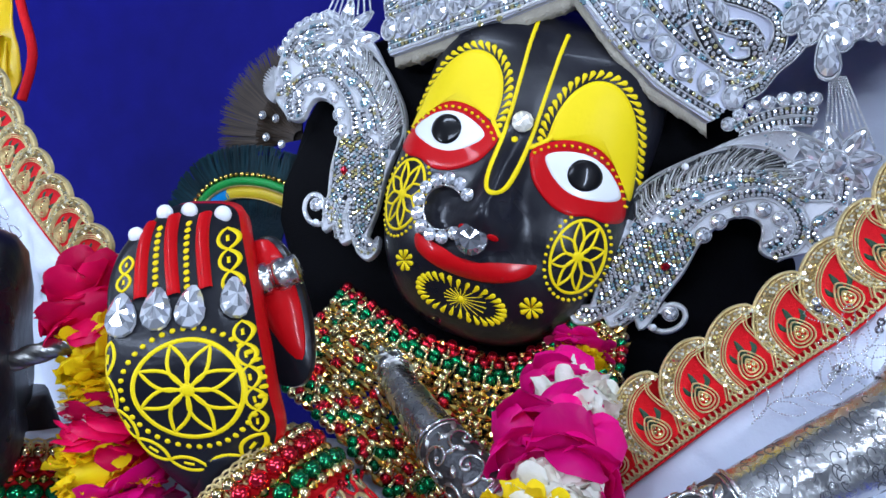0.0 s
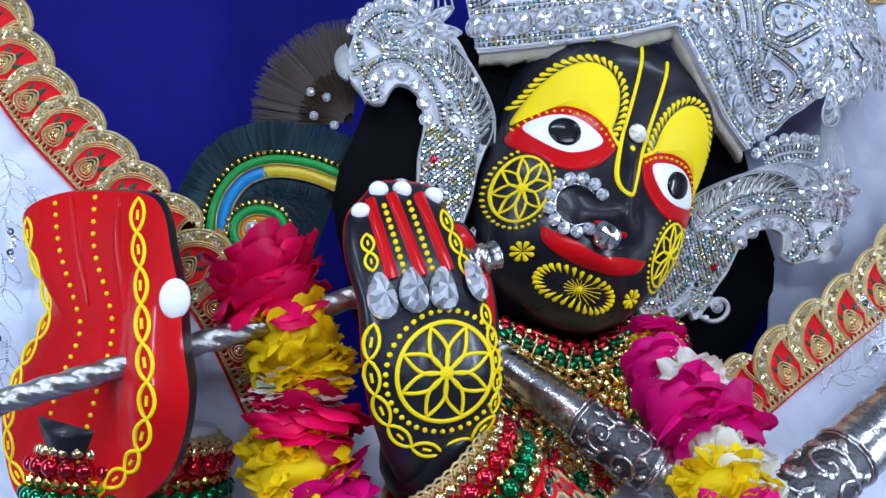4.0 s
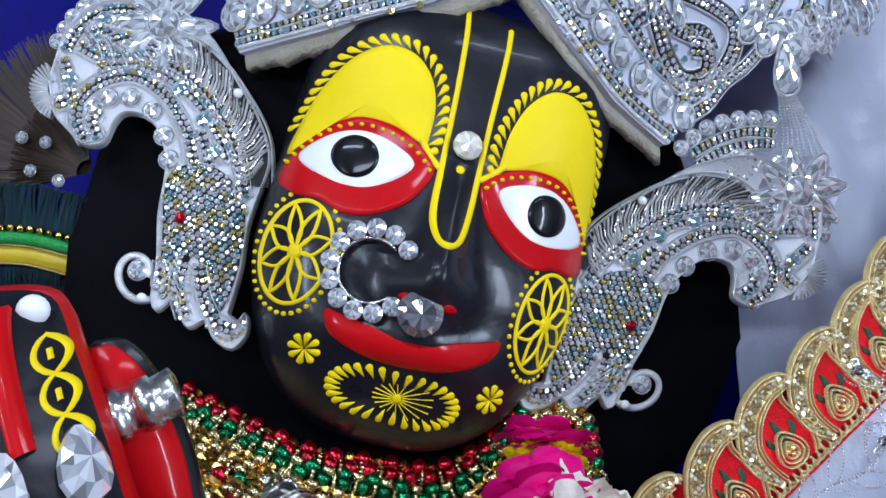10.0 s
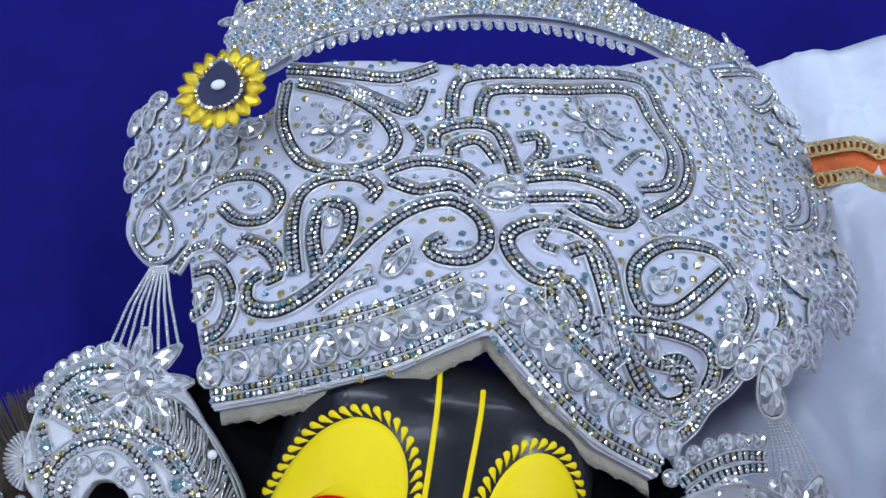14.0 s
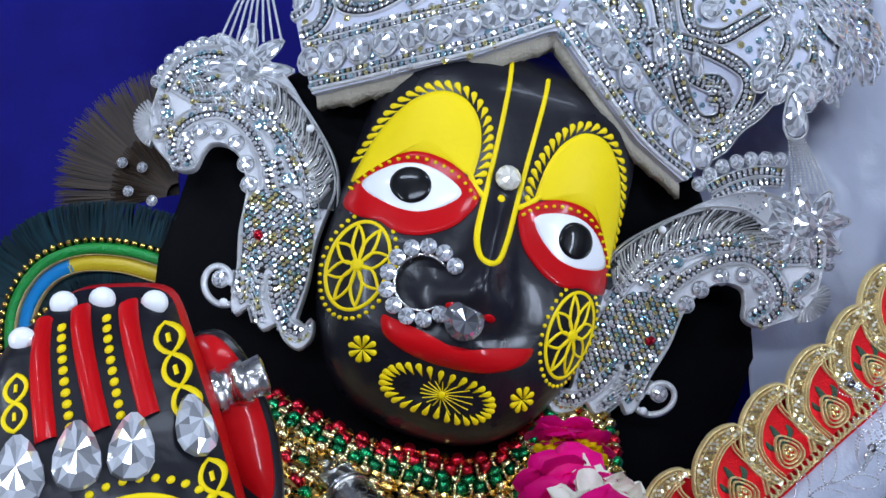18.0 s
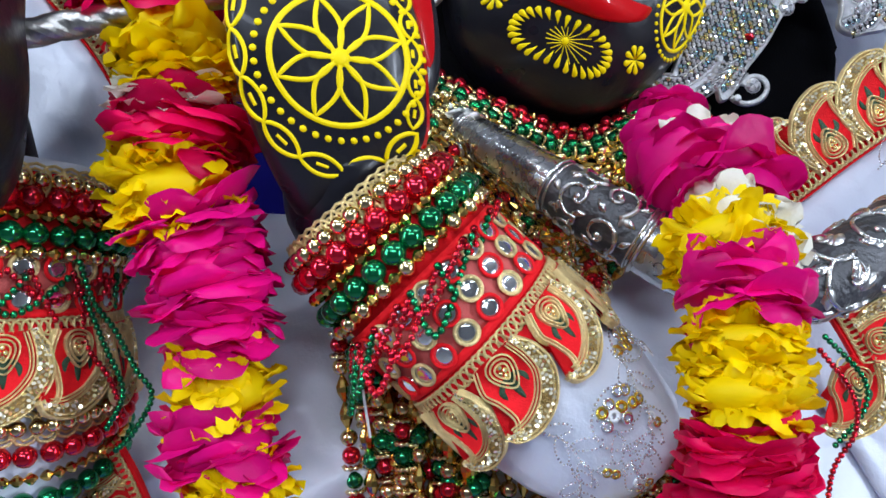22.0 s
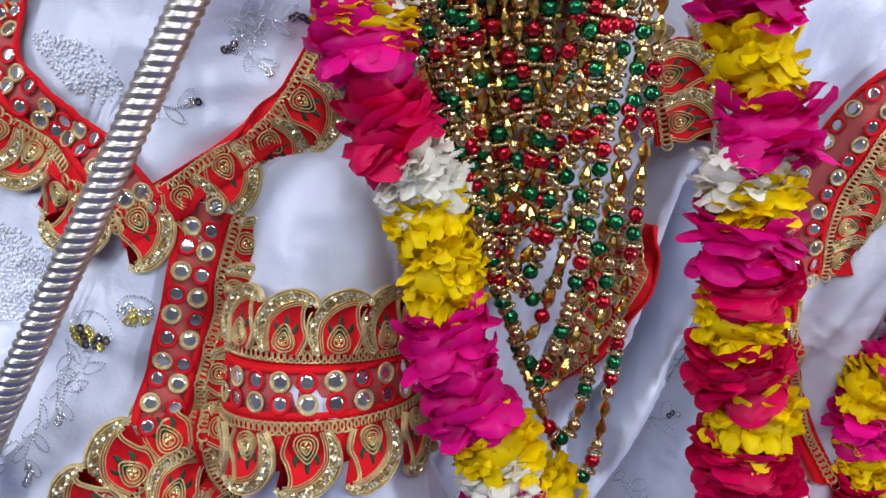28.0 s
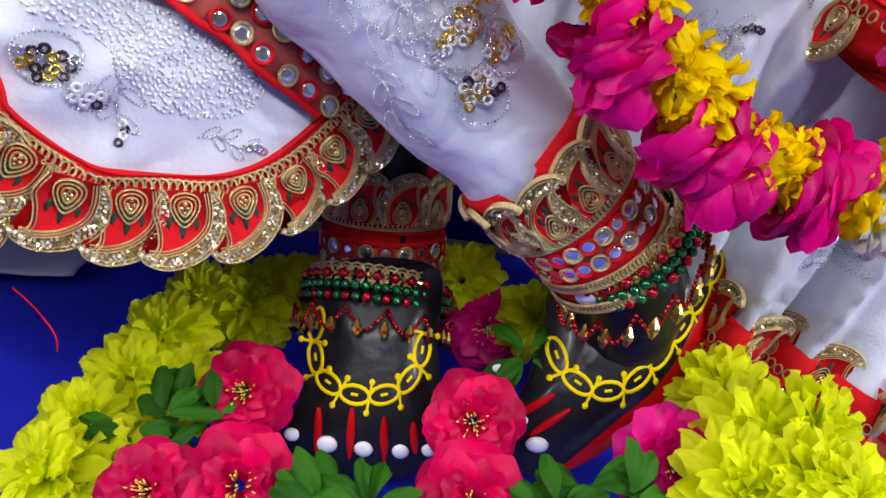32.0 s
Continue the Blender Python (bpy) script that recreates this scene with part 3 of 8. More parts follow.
for sgn in (-1, 1):
    def side(pts, n=6, closed=True, s=sgn):
        q = catmull([(s * -x * MM, y * MM * (1.12 if s > 0 and y > 0 else 1.0)) for x, y in pts], n, closed)
        return q if s < 0 else q[::-1]
    red = side([(-69, -32), (-66, -20), (-57, -8), (-45, 0), (-30, 0), (-18, -5), (-10, -13), (-13, -23), (-19, -31), (-30, -38), (-41, -40), (-51, -37), (-61, -37)])
    dome = side([(-69, -20), (-66, -1), (-61, 13), (-53, 25), (-42, 32), (-30, 31), (-21, 23), (-16.5, 12), (-15.5, 1), (-17, -4), (-30, 0), (-45, 0), (-58, -8)])
    fill(body, FSKIN, dome, YELLOW, 0.0006, 0.0010, 10)
    fill(body, FSKIN, red, RED, 0.0010, 0.0006, 10)
    fill(body, FSKIN, side([(-63, -21), (-54, -10), (-42, -5), (-29, -6.5), (-18, -13), (-24, -22), (-36, -29), (-51, -28)]), WHITE, 0.0014, 0.0022, 10)
    fill(body, FSKIN, circle((sgn * 0.0405, -0.0165), 0.0094, 28), PUPIL, 0.0034, 0.0022, 6)
    stroke(body, FSKIN, side([(-18, -2), (-13, -8), (-8, -12)], 6, False), 0.003, YELLOW, 0.0012)
    lash = side([(-67, -24), (-58, -11), (-45, -3), (-30, -3), (-18, -8), (-11.5, -14)], 8, False)
    for q in resample(lash, 0.0042):
        dot(body, FSKIN, q, 0.0009, YELLOW, 0.0030)
    edge = side([(-70, -8), (-66.5, 2), (-62.5, 15), (-54.5, 27), (-42, 34.5), (-29, 33.5), (-19, 25), (-14, 13), (-12.5, 2), (-13.5, -5)], 8, False)
    pts = resample(edge, 0.0043)
    for i, q in enumerate(pts):
        t = pts[min(i + 1, len(pts) - 1)] - pts[max(i - 1, 0)]
        o = math.atan2(t[1], t[0]) - 0.5 * math.pi
        drop(body, FSKIN, q + 0.0017 * np.array((-math.cos(o), -math.sin(o))), 0.0015, o + (0.7 if sgn < 0 else -0.7), 0.0052, YELLOW)
    mandala(body, FSKIN, (sgn * 0.0535, -0.0598), 0.0212, YELLOW, 0.0020, 36, 0.0010, narrow=0.66)
    for i in range(8):
        a = 2 * math.pi * i / 8
        drop(body, FSKIN, (sgn * 0.039 + 0.0052 * math.cos(a), -0.0955 + 0.0052 * math.sin(a)), 0.0014, a + math.pi, 0.0048, YELLOW)
    fill(body, FSKIN, circle((sgn * 0.0085, -0.0650), 0.0030, 12, 0.0017), RED, 0.0004, 0.0, 2)
stroke(body, FSKIN, catmull([(-0.0135, 0.060), (-0.0098, 0.02), (-0.0078, -0.008), (-0.007, -0.030), (-0.004, -0.040), (0.0005, -0.0425), (0.005, -0.039), (0.007, -0.028), (0.0075, -0.008), (0.0068, 0.02), (0.0060, 0.055)], 8), 0.0026, YELLOW, 0.0012)
dot(body, FSKIN, (-0.0005, -0.0105), 0.0018, YELLOW)
fill(body, FSKIN, catmull([(-0.035, -0.0775), (-0.022, -0.0815), (-0.006, -0.0815), (0.006, -0.0805), (0.022, -0.0785), (0.034, -0.0715), (0.031, -0.0805), (0.013, -0.0890), (-0.013, -0.0910), (-0.031, -0.0865)], 6, True), RED, 0.0010, 0.0032, 8)
# chin ornament: drops round a long oval, fine rays from its middle
for i in range(30):
    a = 2 * math.pi * i / 30
    q = np.array((0.0265 * math.cos(a), -0.1045 + (0.0095 + 0.0035 * abs(math.cos(a))) * math.sin(a)))
    drop(body, FSKIN, q, 0.0014, math.atan2(-0.1045 - q[1], -0.6 * q[0]), 0.0050, YELLOW)
for i in range(18):
    a = math.pi + 2 * math.pi * i / 18
    r = 0.010 if math.cos(a) < 0 else 0.015
    stroke(body, FSKIN, [(0.001 + 0.002 * math.cos(a), -0.104 + 0.002 * math.sin(a)), (0.001 + r * math.cos(a), -0.104 + 0.6 * r * math.sin(a))], 0.0005, YELLOW, 0.0004)
dot(body, FSKIN, (0.001, -0.104), 0.0019, YELLOW)
# neck and chest
tube(body, [(0.01, 0.110, 0.96), (0.0, 0.115, 0.90), (-0.01, 0.125, 0.86), (-0.02, 0.110, 0.80), (-0.02, 0.105, 0.62)], [0.035, 0.040, 0.070, 0.085, 0.09], BLACK, 20)

# raised palm whose back is turned to us, with the painted wheel
PALM_Z, PALM_Y = (0.82, 0.84, 0.86, 0.885, 0.905, 0.92, 0.945, 0.967, 0.98), (-0.104, -0.115, -0.126, -0.134, -0.132, -0.126, -0.112, -0.098, -0.090)
H1 = Skin(lambda x, z: V(x, sum(float(np.interp(z + d, PALM_Z, PALM_Y)) for d in (-0.008, -0.004, 0, 0.004, 0.008)) / 5 + 0.45 * (x + 0.11) + 0.010, z))
H1.normal = lambda a, b: V(0, -1, 0)
out1 = [(-0.1572, 0.9367), (-0.1576, 0.9533), (-0.1513, 0.9629), (-0.1444, 0.9715), (-0.1325, 0.9734), (-0.1160, 0.9714), (-0.1075, 0.9571), (-0.0989, 0.9395), (-0.0911, 0.9214), (-0.0834, 0.8983), (-0.0803, 0.8741), (-0.0810, 0.8614), (-0.0867, 0.8513), (-0.0985, 0.8368), (-0.1068, 0.8202), (-0.1194, 0.8203), (-0.1309, 0.8358), (-0.1414, 0.8640), (-0.1467, 0.8895), (-0.1498, 0.9131)]
P1 = pillow(body, H1, out1, BLACK, 0.010, 0.020, RED, 9.0, 14)
C1 = (-0.1092, 0.8857)
mandala(body, P1, C1, 0.0228, YELLOW, 0.0024, 40, 0.0012, narrow=0.98)
chain(body, P1, catmull([(-0.1481, 0.9461), (-0.1441, 0.9299)], 4), 0.0085, 0.0055, YELLOW)
chain(body, P1, catmull([(-0.1424, 0.9073), (-0.1440, 0.8918), (-0.1394, 0.8729), (-0.1308, 0.8578), (-0.1145, 0.8468), (-0.0957, 0.8505), (-0.0835, 0.8630)], 8), 0.0150, 0.0068, YELLOW)
chain(body, P1, catmull([(-0.1123, 0.9605), (-0.1045, 0.9419), (-0.0984, 0.9289)], 6), 0.0105, 0.0055, YELLOW)
chain(body, P1, catmull([(-0.0923, 0.9163), (-0.0868, 0.8983), (-0.0837, 0.8770), (-0.0848, 0.8645)], 6), 0.0110, 0.0050, YELLOW)
for a, b in (((-0.1473, 0.9624), (-0.1353, 0.9265)), ((-0.1377, 0.9661), (-0.1218, 0.9282)), ((-0.1245, 0.9673), (-0.1093, 0.9311))):
    stroke(body, P1, catmull([a, ((a[0] + b[0]) / 2, (a[1] + b[1]) / 2), b], 8), 0.0058, RED, 0.0022)
for a, b in (((-0.1406, 0.9601), (-0.1301, 0.9299)), ((-0.1289, 0.9626), (-0.1174, 0.9321))):
    for i in range(10):
        dot(body, P1, (a[0] + (b[0] - a[0]) * i / 9, a[1] + (b[1] - a[1]) * i / 9), 0.0013, YELLOW)
for q, r in (((-0.1513, 0.9568), 0.0046), ((-0.1437, 0.9681), 0.0048), ((-0.1326, 0.9692), 0.0048), ((-0.1168, 0.9674), 0.0050)):
    p = P1.at(q[0], q[1])
    ball(body, p + V(0, -0.001, 0), r, WHITE, 12, 8, 1, 0.6, 0.9)
# its thumb: a broad red leaf with a black back, lying behind the palm
TH = Skin(lambda x, z: V(x, -0.076 + 0.10 * (x + 0.09), z))
outT = [(-0.112, 0.951), (-0.104, 0.9560), (-0.0970, 0.9535), (-0.0890, 0.9420), (-0.0815, 0.9215), (-0.0782, 0.9000), (-0.0795, 0.8870), (-0.0850, 0.8800), (-0.0960, 0.8800), (-0.112, 0.890), (-0.120, 0.920)]
pillow(body, TH, outT, BLACK, 0.006, 0.012, BLACK, 4.0)
pillow(body, Skin(lambda x, z: TH.place(x, z) + V(0, -0.0032, 0)), [(-0.116, 0.948), (-0.105, 0.9545), (-0.0980, 0.9520), (-0.0902, 0.9410), (-0.0830, 0.9215), (-0.0805, 0.9010), (-0.0830, 0.8925), (-0.0900, 0.8960), (-0.0990, 0.9070), (-0.112, 0.920)], RED, 0.0062, 0.004, RED, 3.0)
tube(body, catmull([(-0.112, -0.104, 0.862), (-0.112, -0.094, 0.848), (-0.106, -0.087, 0.834), (-0.090, -0.086, 0.818)], 6), np.interp(np.linspace(0, 1, 19), [0, 0.5, 1], [0.020, 0.029, 0.030]), BLACK, 18)
# the other palm, red, turned aside, with the thumb in front of the rod
H2 = Skin(lambda x, z: recede(V(x, -0.126 - 0.547 * (x + 0.258) - 0.019 / (1 + math.exp(-(x + 0.243) / 0.0028)) * gauss(z - 0.885, 0.055), z), 0.011, V(-0.139, -0.488, 0.936)))
H2.normal = lambda a, b: V(0, -1, 0)
out2 = [(-0.311, 0.949), (-0.294, 0.958), (-0.270, 0.960), (-0.245, 0.959), (-0.234, 0.952), (-0.228, 0.936), (-0.221, 0.917), (-0.217, 0.898), (-0.213, 0.878), (-0.216, 0.859), (-0.225, 0.840), (-0.244, 0.825), (-0.273, 0.813), (-0.303, 0.814), (-0.315, 0.835), (-0.317, 0.859), (-0.306, 0.882), (-0.295, 0.902), (-0.295, 0.915), (-0.305, 0.930)]
P2 = pillow(body, H2, out2, RED, 0.007, 0.034, BLACK, 4.0)
chain(body, P2, catmull([(-0.247, 0.957), (-0.245, 0.940), (-0.239, 0.921), (-0.234, 0.897), (-0.230, 0.878), (-0.233, 0.858), (-0.244, 0.841), (-0.265, 0.826), (-0.296, 0.821), (-0.310, 0.831), (-0.313, 0.852), (-0.307, 0.877)], 8), 0.0150, 0.0072, YELLOW)
chain(body, P2, catmull([(-0.307, 0.878), (-0.296, 0.894), (-0.291, 0.902), (-0.297, 0.917), (-0.307, 0.935), (-0.308, 0.947)], 8), 0.0150, 0.0062, YELLOW)
for pp in ([(-0.292, 0.954), (-0.286, 0.933), (-0.276, 0.911), (-0.272, 0.896), (-0.283, 0.869), (-0.292, 0.826)], [(-0.270, 0.957), (-0.267, 0.934), (-0.257, 0.910), (-0.255, 0.895), (-0.262, 0.869), (-0.274, 0.824)]):
    for q in resample(catmull(pp, 8), 0.0056):
        dot(body, P2, q, 0.0011, YELLOW)
for pp in ([(-0.283, 0.957), (-0.276, 0.934), (-0.268, 0.909)], [(-0.257, 0.957), (-0.255, 0.935), (-0.248, 0.908)]):
    stroke(body, P2, catmull(pp, 8), 0.0040, RED, 0.0014, taper=True)
ball(body, (-0.225, -0.151, 0.915), 0.0072, WHITE, 14, 10, 0.90, 0.45, 1.18)
tube(body, catmull([(-0.272, -0.095, 0.86), (-0.268, -0.085, 0.83), (-0.255, -0.078, 0.80)], 6), [0.027] * 13, BLACK, 16)
# feet
FT = Skin(lambda x, z: V(x, -0.05 + 0.6 * z, z))
outA = [(-0.080, 0.107), (-0.078, 0.071), (-0.082, 0.043), (-0.086, 0.024), (-0.075, 0.015), (-0.057, 0.011), (-0.039, 0.011), (-0.020, 0.012), (-0.004, 0.019), (0.001, 0.028), (-0.004, 0.052), (-0.010, 0.078), (-0.017, 0.114)]
PA = pillow(body, FT, outA, BLACK, 0.014, 0.03, BLACK, 3.0)
outB = [(0.059, 0.120), (0.051, 0.085), (0.043, 0.060), (0.034, 0.041), (0.040, 0.027), (0.053, 0.021), (0.072, 0.029), (0.096, 0.047), (0.120, 0.068), (0.137, 0.098), (0.152, 0.136), (0.123, 0.145)]
outR = [(0.099, 0.113), (0.076, 0.055), (0.048, 0.023), (0.066, 0.021), (0.094, 0.036), (0.124, 0.062), (0.142, 0.095), (0.159, 0.139)]
PB = pillow(body, FT, outB, BLACK, 0.016, 0.03, BLACK, 3.0)
pillow(body, Skin(lambda x, z: V(x, -0.047 + 0.6 * z, z)), outR, RED, 0.008, 0.02, RED, 4.0)


def vine(skin, path, step, w):
    """A painted garland of eyes and buds round a foot."""
    p = resample(path, step)
    for i, (q, r) in enumerate(zip(p[:-1], p[1:])):
        t = r - q
        n = np.array((-t[1], t[0])) / np.linalg.norm(t)
        loop = [q + t * (0.5 - 0.5 * math.cos(x)) + n * w * 0.5 * math.sin(x) for x in np.linspace(0, 2 * math.pi, 14, endpoint=False)]
        stroke(body, skin, loop, w * 0.26, YELLOW, closed=True)
        stroke(body, skin, [q + t * f for f in (0.38, 0.62)], w * 0.2, YELLOW)
        for o in (-1, 1):
            stroke(body, skin, [r, r + n * o * w * 0.75], w * 0.2, YELLOW)
            dot(body, skin, r + n * o * w * 0.85, w * 0.2, YELLOW)


vine(PA, catmull([(-0.078, 0.086), (-0.079, 0.068), (-0.073, 0.054), (-0.057, 0.047), (-0.038, 0.047), (-0.022, 0.054), (-0.017, 0.067), (-0.017, 0.080)], 8), 0.0175, 0.0085)
vine(PB, catmull([(0.054, 0.086), (0.060, 0.071), (0.072, 0.063), (0.090, 0.063), (0.106, 0.073), (0.122, 0.093), (0.136, 0.113), (0.148, 0.139)], 8), 0.0175, 0.0085)
for x in (560, 622, 682, 733):
    stroke(body, PA, catmull([(lambda q: q)(v) for v in ([(-0.069, 0.039), (-0.067, 0.018)] if x == 560 else [(-0.051, 0.041), (-0.049, 0.018)] if x == 622 else [(-0.033, 0.039), (-0.030, 0.019)] if x == 682 else [(-0.017, 0.038), (-0.014, 0.024)])], 6), 0.0048, RED, 0.0026, taper=True)
for q, r in (((-0.082, 0.025), 0.0045), ((-0.062, 0.023), 0.0058), ((-0.042, 0.023), 0.0052), ((-0.022, 0.024), 0.0048), ((-0.007, 0.026), 0.0042)):
    ball(body, PA.at(q[0], q[1], 0.001), r, WHITE, 12, 8, 1, 0.5, 0.9)
for q, r in (((0.052, 0.035), 0.0060), ((0.042, 0.045), 0.0042), ((0.034, 0.055), 0.0035), ((0.027, 0.068), 0.0035)):
    ball(body, PB.at(q[0], q[1], 0.001), r, WHITE, 12, 8, 1.1, 0.5, 0.8)
for a, b in (((0.067, 0.053), (0.048, 0.039)), ((0.058, 0.059), (0.040, 0.047))):
    stroke(body, PB, catmull([a, b], 6), 0.0044, RED, 0.0024, taper=True)
tube(body, catmull([(-0.045, 0.040, 0.03), (-0.049, 0.056, 0.10), (-0.053, 0.066, 0.22)], 6), 0.031, BLACK, 16)
tube(body, catmull([(0.090, 0.03, 0.05), (0.092, 0.000, 0.12), (0.050, -0.030, 0.18)], 6), 0.031, BLACK, 16)
thing("statue", body, "black painted statue with yellow and red ornament, arms raised", "statue")

# black velvet hair behind the head
mb = MB()
verts, faces = [], []
for i in range(25):
    a = math.pi * i / 24
    for j in range(40):
        b = 2 * math.pi * j / 40
        p = V(math.sin(a) * math.cos(b), math.cos(a), math.sin(a) * math.sin(b))
        r = 1 + 0.10 * noise.noise(p * 2.2)
        q = FORG + FRIGHT * (p.x * (0.178 if p.x > 0 else 0.155) * r) + FUP * (-0.060 + p.z * 0.150 * r) - FACE * (0.085 - p.y * 0.032)
        verts.append(q)
for i in range(24):
    faces += [(i * 40 + j, i * 40 + (j + 1) % 40, (i + 1) * 40 + (j + 1) % 40, (i + 1) * 40 + j) for j in range(40)]
mb.add(verts, faces, HAIR)
thing("hair_cover", mb, "black velvet hair cover behind the statue's head", "wig")

# ---- clothing ----
XS = (-0.55, -0.36, -0.24, -0.16, -0.08, 0.0, 0.08, 0.16, 0.25, 0.42)
ZS = (0.0, 0.12, 0.22, 0.32, 0.45, 0.58, 0.72, 0.86)
YS = ((0.06, -0.02, -0.10, -0.07, -0.03, 0.03, 0.05, 0.03, 0.01, 0.04),
      (0.04, -0.04, -0.115, -0.088, -0.045, 0.03, 0.04, 0.02, 0.02, 0.05),
      (0.02, -0.06, -0.122, -0.100, -0.045, 0.035, 0.045, 0.03, 0.015, 0.04),
      (0.03, -0.04, -0.095, -0.075, -0.03, 0.015, 0.035, 0.04, 0.015, 0.04),
      (0.06, 0.00, -0.045, -0.065, -0.04, -0.03, 0.00, 0.025, 0.01, 0.06),
      (0.08, 0.02, -0.030, -0.050, -0.05, -0.05, -0.04, -0.01, 0.02, 0.08),
      (0.10, 0.05, -0.020, -0.040, -0.045, -0.045, -0.03, 0.00, 0.03, 0.08),
      (0.10, 0.06, 0.030, 0.030, 0.040, 0.04, 0.03, 0.02, 0.03, 0.08))


FX, FZ = np.linspace(-0.6, 0.5, 221), np.linspace(-0.05, 0.95, 201)
NET = np.array([[np.interp(FX, XS, r)] for r in YS])[:, 0, :]
NET = np.array([np.interp(FZ, ZS, NET[:, i]) for i in range(len(FX))])
for _ in range(3):
    for ax in (0, 1):
        NET = (np.roll(NET, 3, ax) + np.roll(NET, -3, ax) + NET) / 3
NET = NET.tolist()


def skirt_y(x, z):
    a, b = min(max((x + 0.6) / 0.005, 6), 213.9), min(max((z + 0.05) / 0.005, 6), 193.9)
    i, j = int(a), int(b)
    u, w = a - i, b - j
    return (NET[i][j] * (1 - u) + NET[i + 1][j] * u) * (1 - w) + (NET[i][j + 1] * (1 - u) + NET[i + 1][j + 1] * u) * w


def fold(x, z):
    """Soft folds of the dress, deeper down its far side."""
    f = 0.005 * noise.noise(V(x * 14 + z * 3, z * 5, 0)) + 0.0035 * noise.noise(V(x * 34 + z * 14, z * 12, 3))
    if x > 0.02 and z < 0.6:
        w = min(1, (x - 0.02) / 0.05) * min(1, (0.6 - z) / 0.1)
        lace_x = float(np.interp(z, (0.436, 0.476, 0.51, 0.544, 0.60), (0.195, 0.188, 0.198, 0.213, 0.272)))
        w *= 1 - 0.85 * math.exp(-((x - lace_x) / 0.035) ** 2) * min(1, max(0, (z - 0.38) / 0.05))
        f += 1.45 * w * (0.034 * noise.noise(V((x - 0.30 * z) * 30, z * 2.5, 7)) + 0.026 * (0.4 - abs(noise.noise(V((x - 0.35 * z) * 34, z * 5, 11)))) + 0.005 * noise.noise(V((x - 0.25 * z) * 75, z * 6, 13)))
    if 0.28 < z < 0.52:
        mid = float(np.interp(z, (0.3245, 0.362, 0.412, 0.455), (0.0644, 0.0842, 0.0916, 0.094)))
        f -= 0.085 * math.exp(-((x - mid) / 0.010) ** 2) * min(1, (z - 0.28) / 0.05) * min(1, (0.52 - z) / 0.05)
    if z < 0.5 and x < -0.02:
        f += 0.006 * noise.noise(V(x * 22 + z * 9, z * 26, 41)) + 0.010 * (0.3 - abs(noise.noise(V(x * 20 - z * 26, z * 16 + x * 8, 51))))
    if x < -0.07:
        f += 0.016 * min(1, (-0.07 - x) / 0.06) / (1 + math.exp(-(z - 0.668 - 0.02 * math.sin(x * 30)) / 0.004)) * min(1, max(0, (0.80 - z) / 0.08))
    if z > 0.46 and x < -0.05:
        f += 0.013 * noise.noise(V(x * 9 - z * 12, z * 7 + x * 5, 21)) + 0.020 * (0.3 - abs(noise.noise(V(x * 12 - z * 22, z * 12 + x * 6, 31))))
    return f


SKIRT = Skin(lambda x, z: V(x, skirt_y(x, z) - fold(x, z), z), 0.004)


def skirt_low(x):
    return float(np.interp(x, (-0.55, -0.245, -0.225, -0.18, -0.13, -0.08, -0.04, 0.02, 0.10, 0.17, 0.28, 0.42), (0.10, 0.13, 0.225, 0.185, 0.163, 0.172, 0.205, 0.21, 0.12, 0.055, 0.005, 0.0)))


mb = MB()
verts, faces = [], []
NX, NZ = 200, 150
for i in range(NX + 1):
    x = -0.55 + 0.97 * i / NX
    z0 = skirt_low(x)
    for j in range(NZ + 1):
        z = z0 + (0.83 - z0) * j / NZ
        verts.append(SKIRT.at(x, z))
faces = [(i * (NZ + 1) + j, (i + 1) * (NZ + 1) + j, (i + 1) * (NZ + 1) + j + 1, i * (NZ + 1) + j + 1) for i in range(NX) for j in range(NZ)]
mb.add(verts, faces, SATIN)
skirt = thing("dress", mb, "white satin dress with silver embroidery and sequins on the statue", "dress")
sol = skirt.modifiers.new("thick", "SOLIDIFY")
sol.thickness, sol.offset = 0.002, -1

# cape behind the shoulders, two wings
CAPE_R = Skin(lambda x, z: V(x, -0.012 + 0.05 * max(0, x - 0.14) + 0.12 * max(0, x - 0.10) - 0.02 * max(0, 0.88 - z), z))
CAPE_L = Skin(lambda x, z: V(x, -0.035 + 0.12 * max(0, -0.25 - x) - 0.02 * max(0, 0.9 - z), z))


def crease(mb, amount, scale=30):
    """Soft creases pressed into cloth that has been rounded off."""
    mb.v = [tuple(Vector(p) + V(noise.noise(V(p[0] * scale, p[2] * scale, 1)), noise.noise(V(p[0] * scale, p[2] * scale, 5)) + 0.6 - 2 * abs(noise.noise(V(p[0] * scale * 0.7 + p[2] * scale * 0.5, p[2] * scale * 0.6, 9))), noise.noise(V(p[0] * scale, p[2] * scale, 8))) * amount) for p in mb.v]


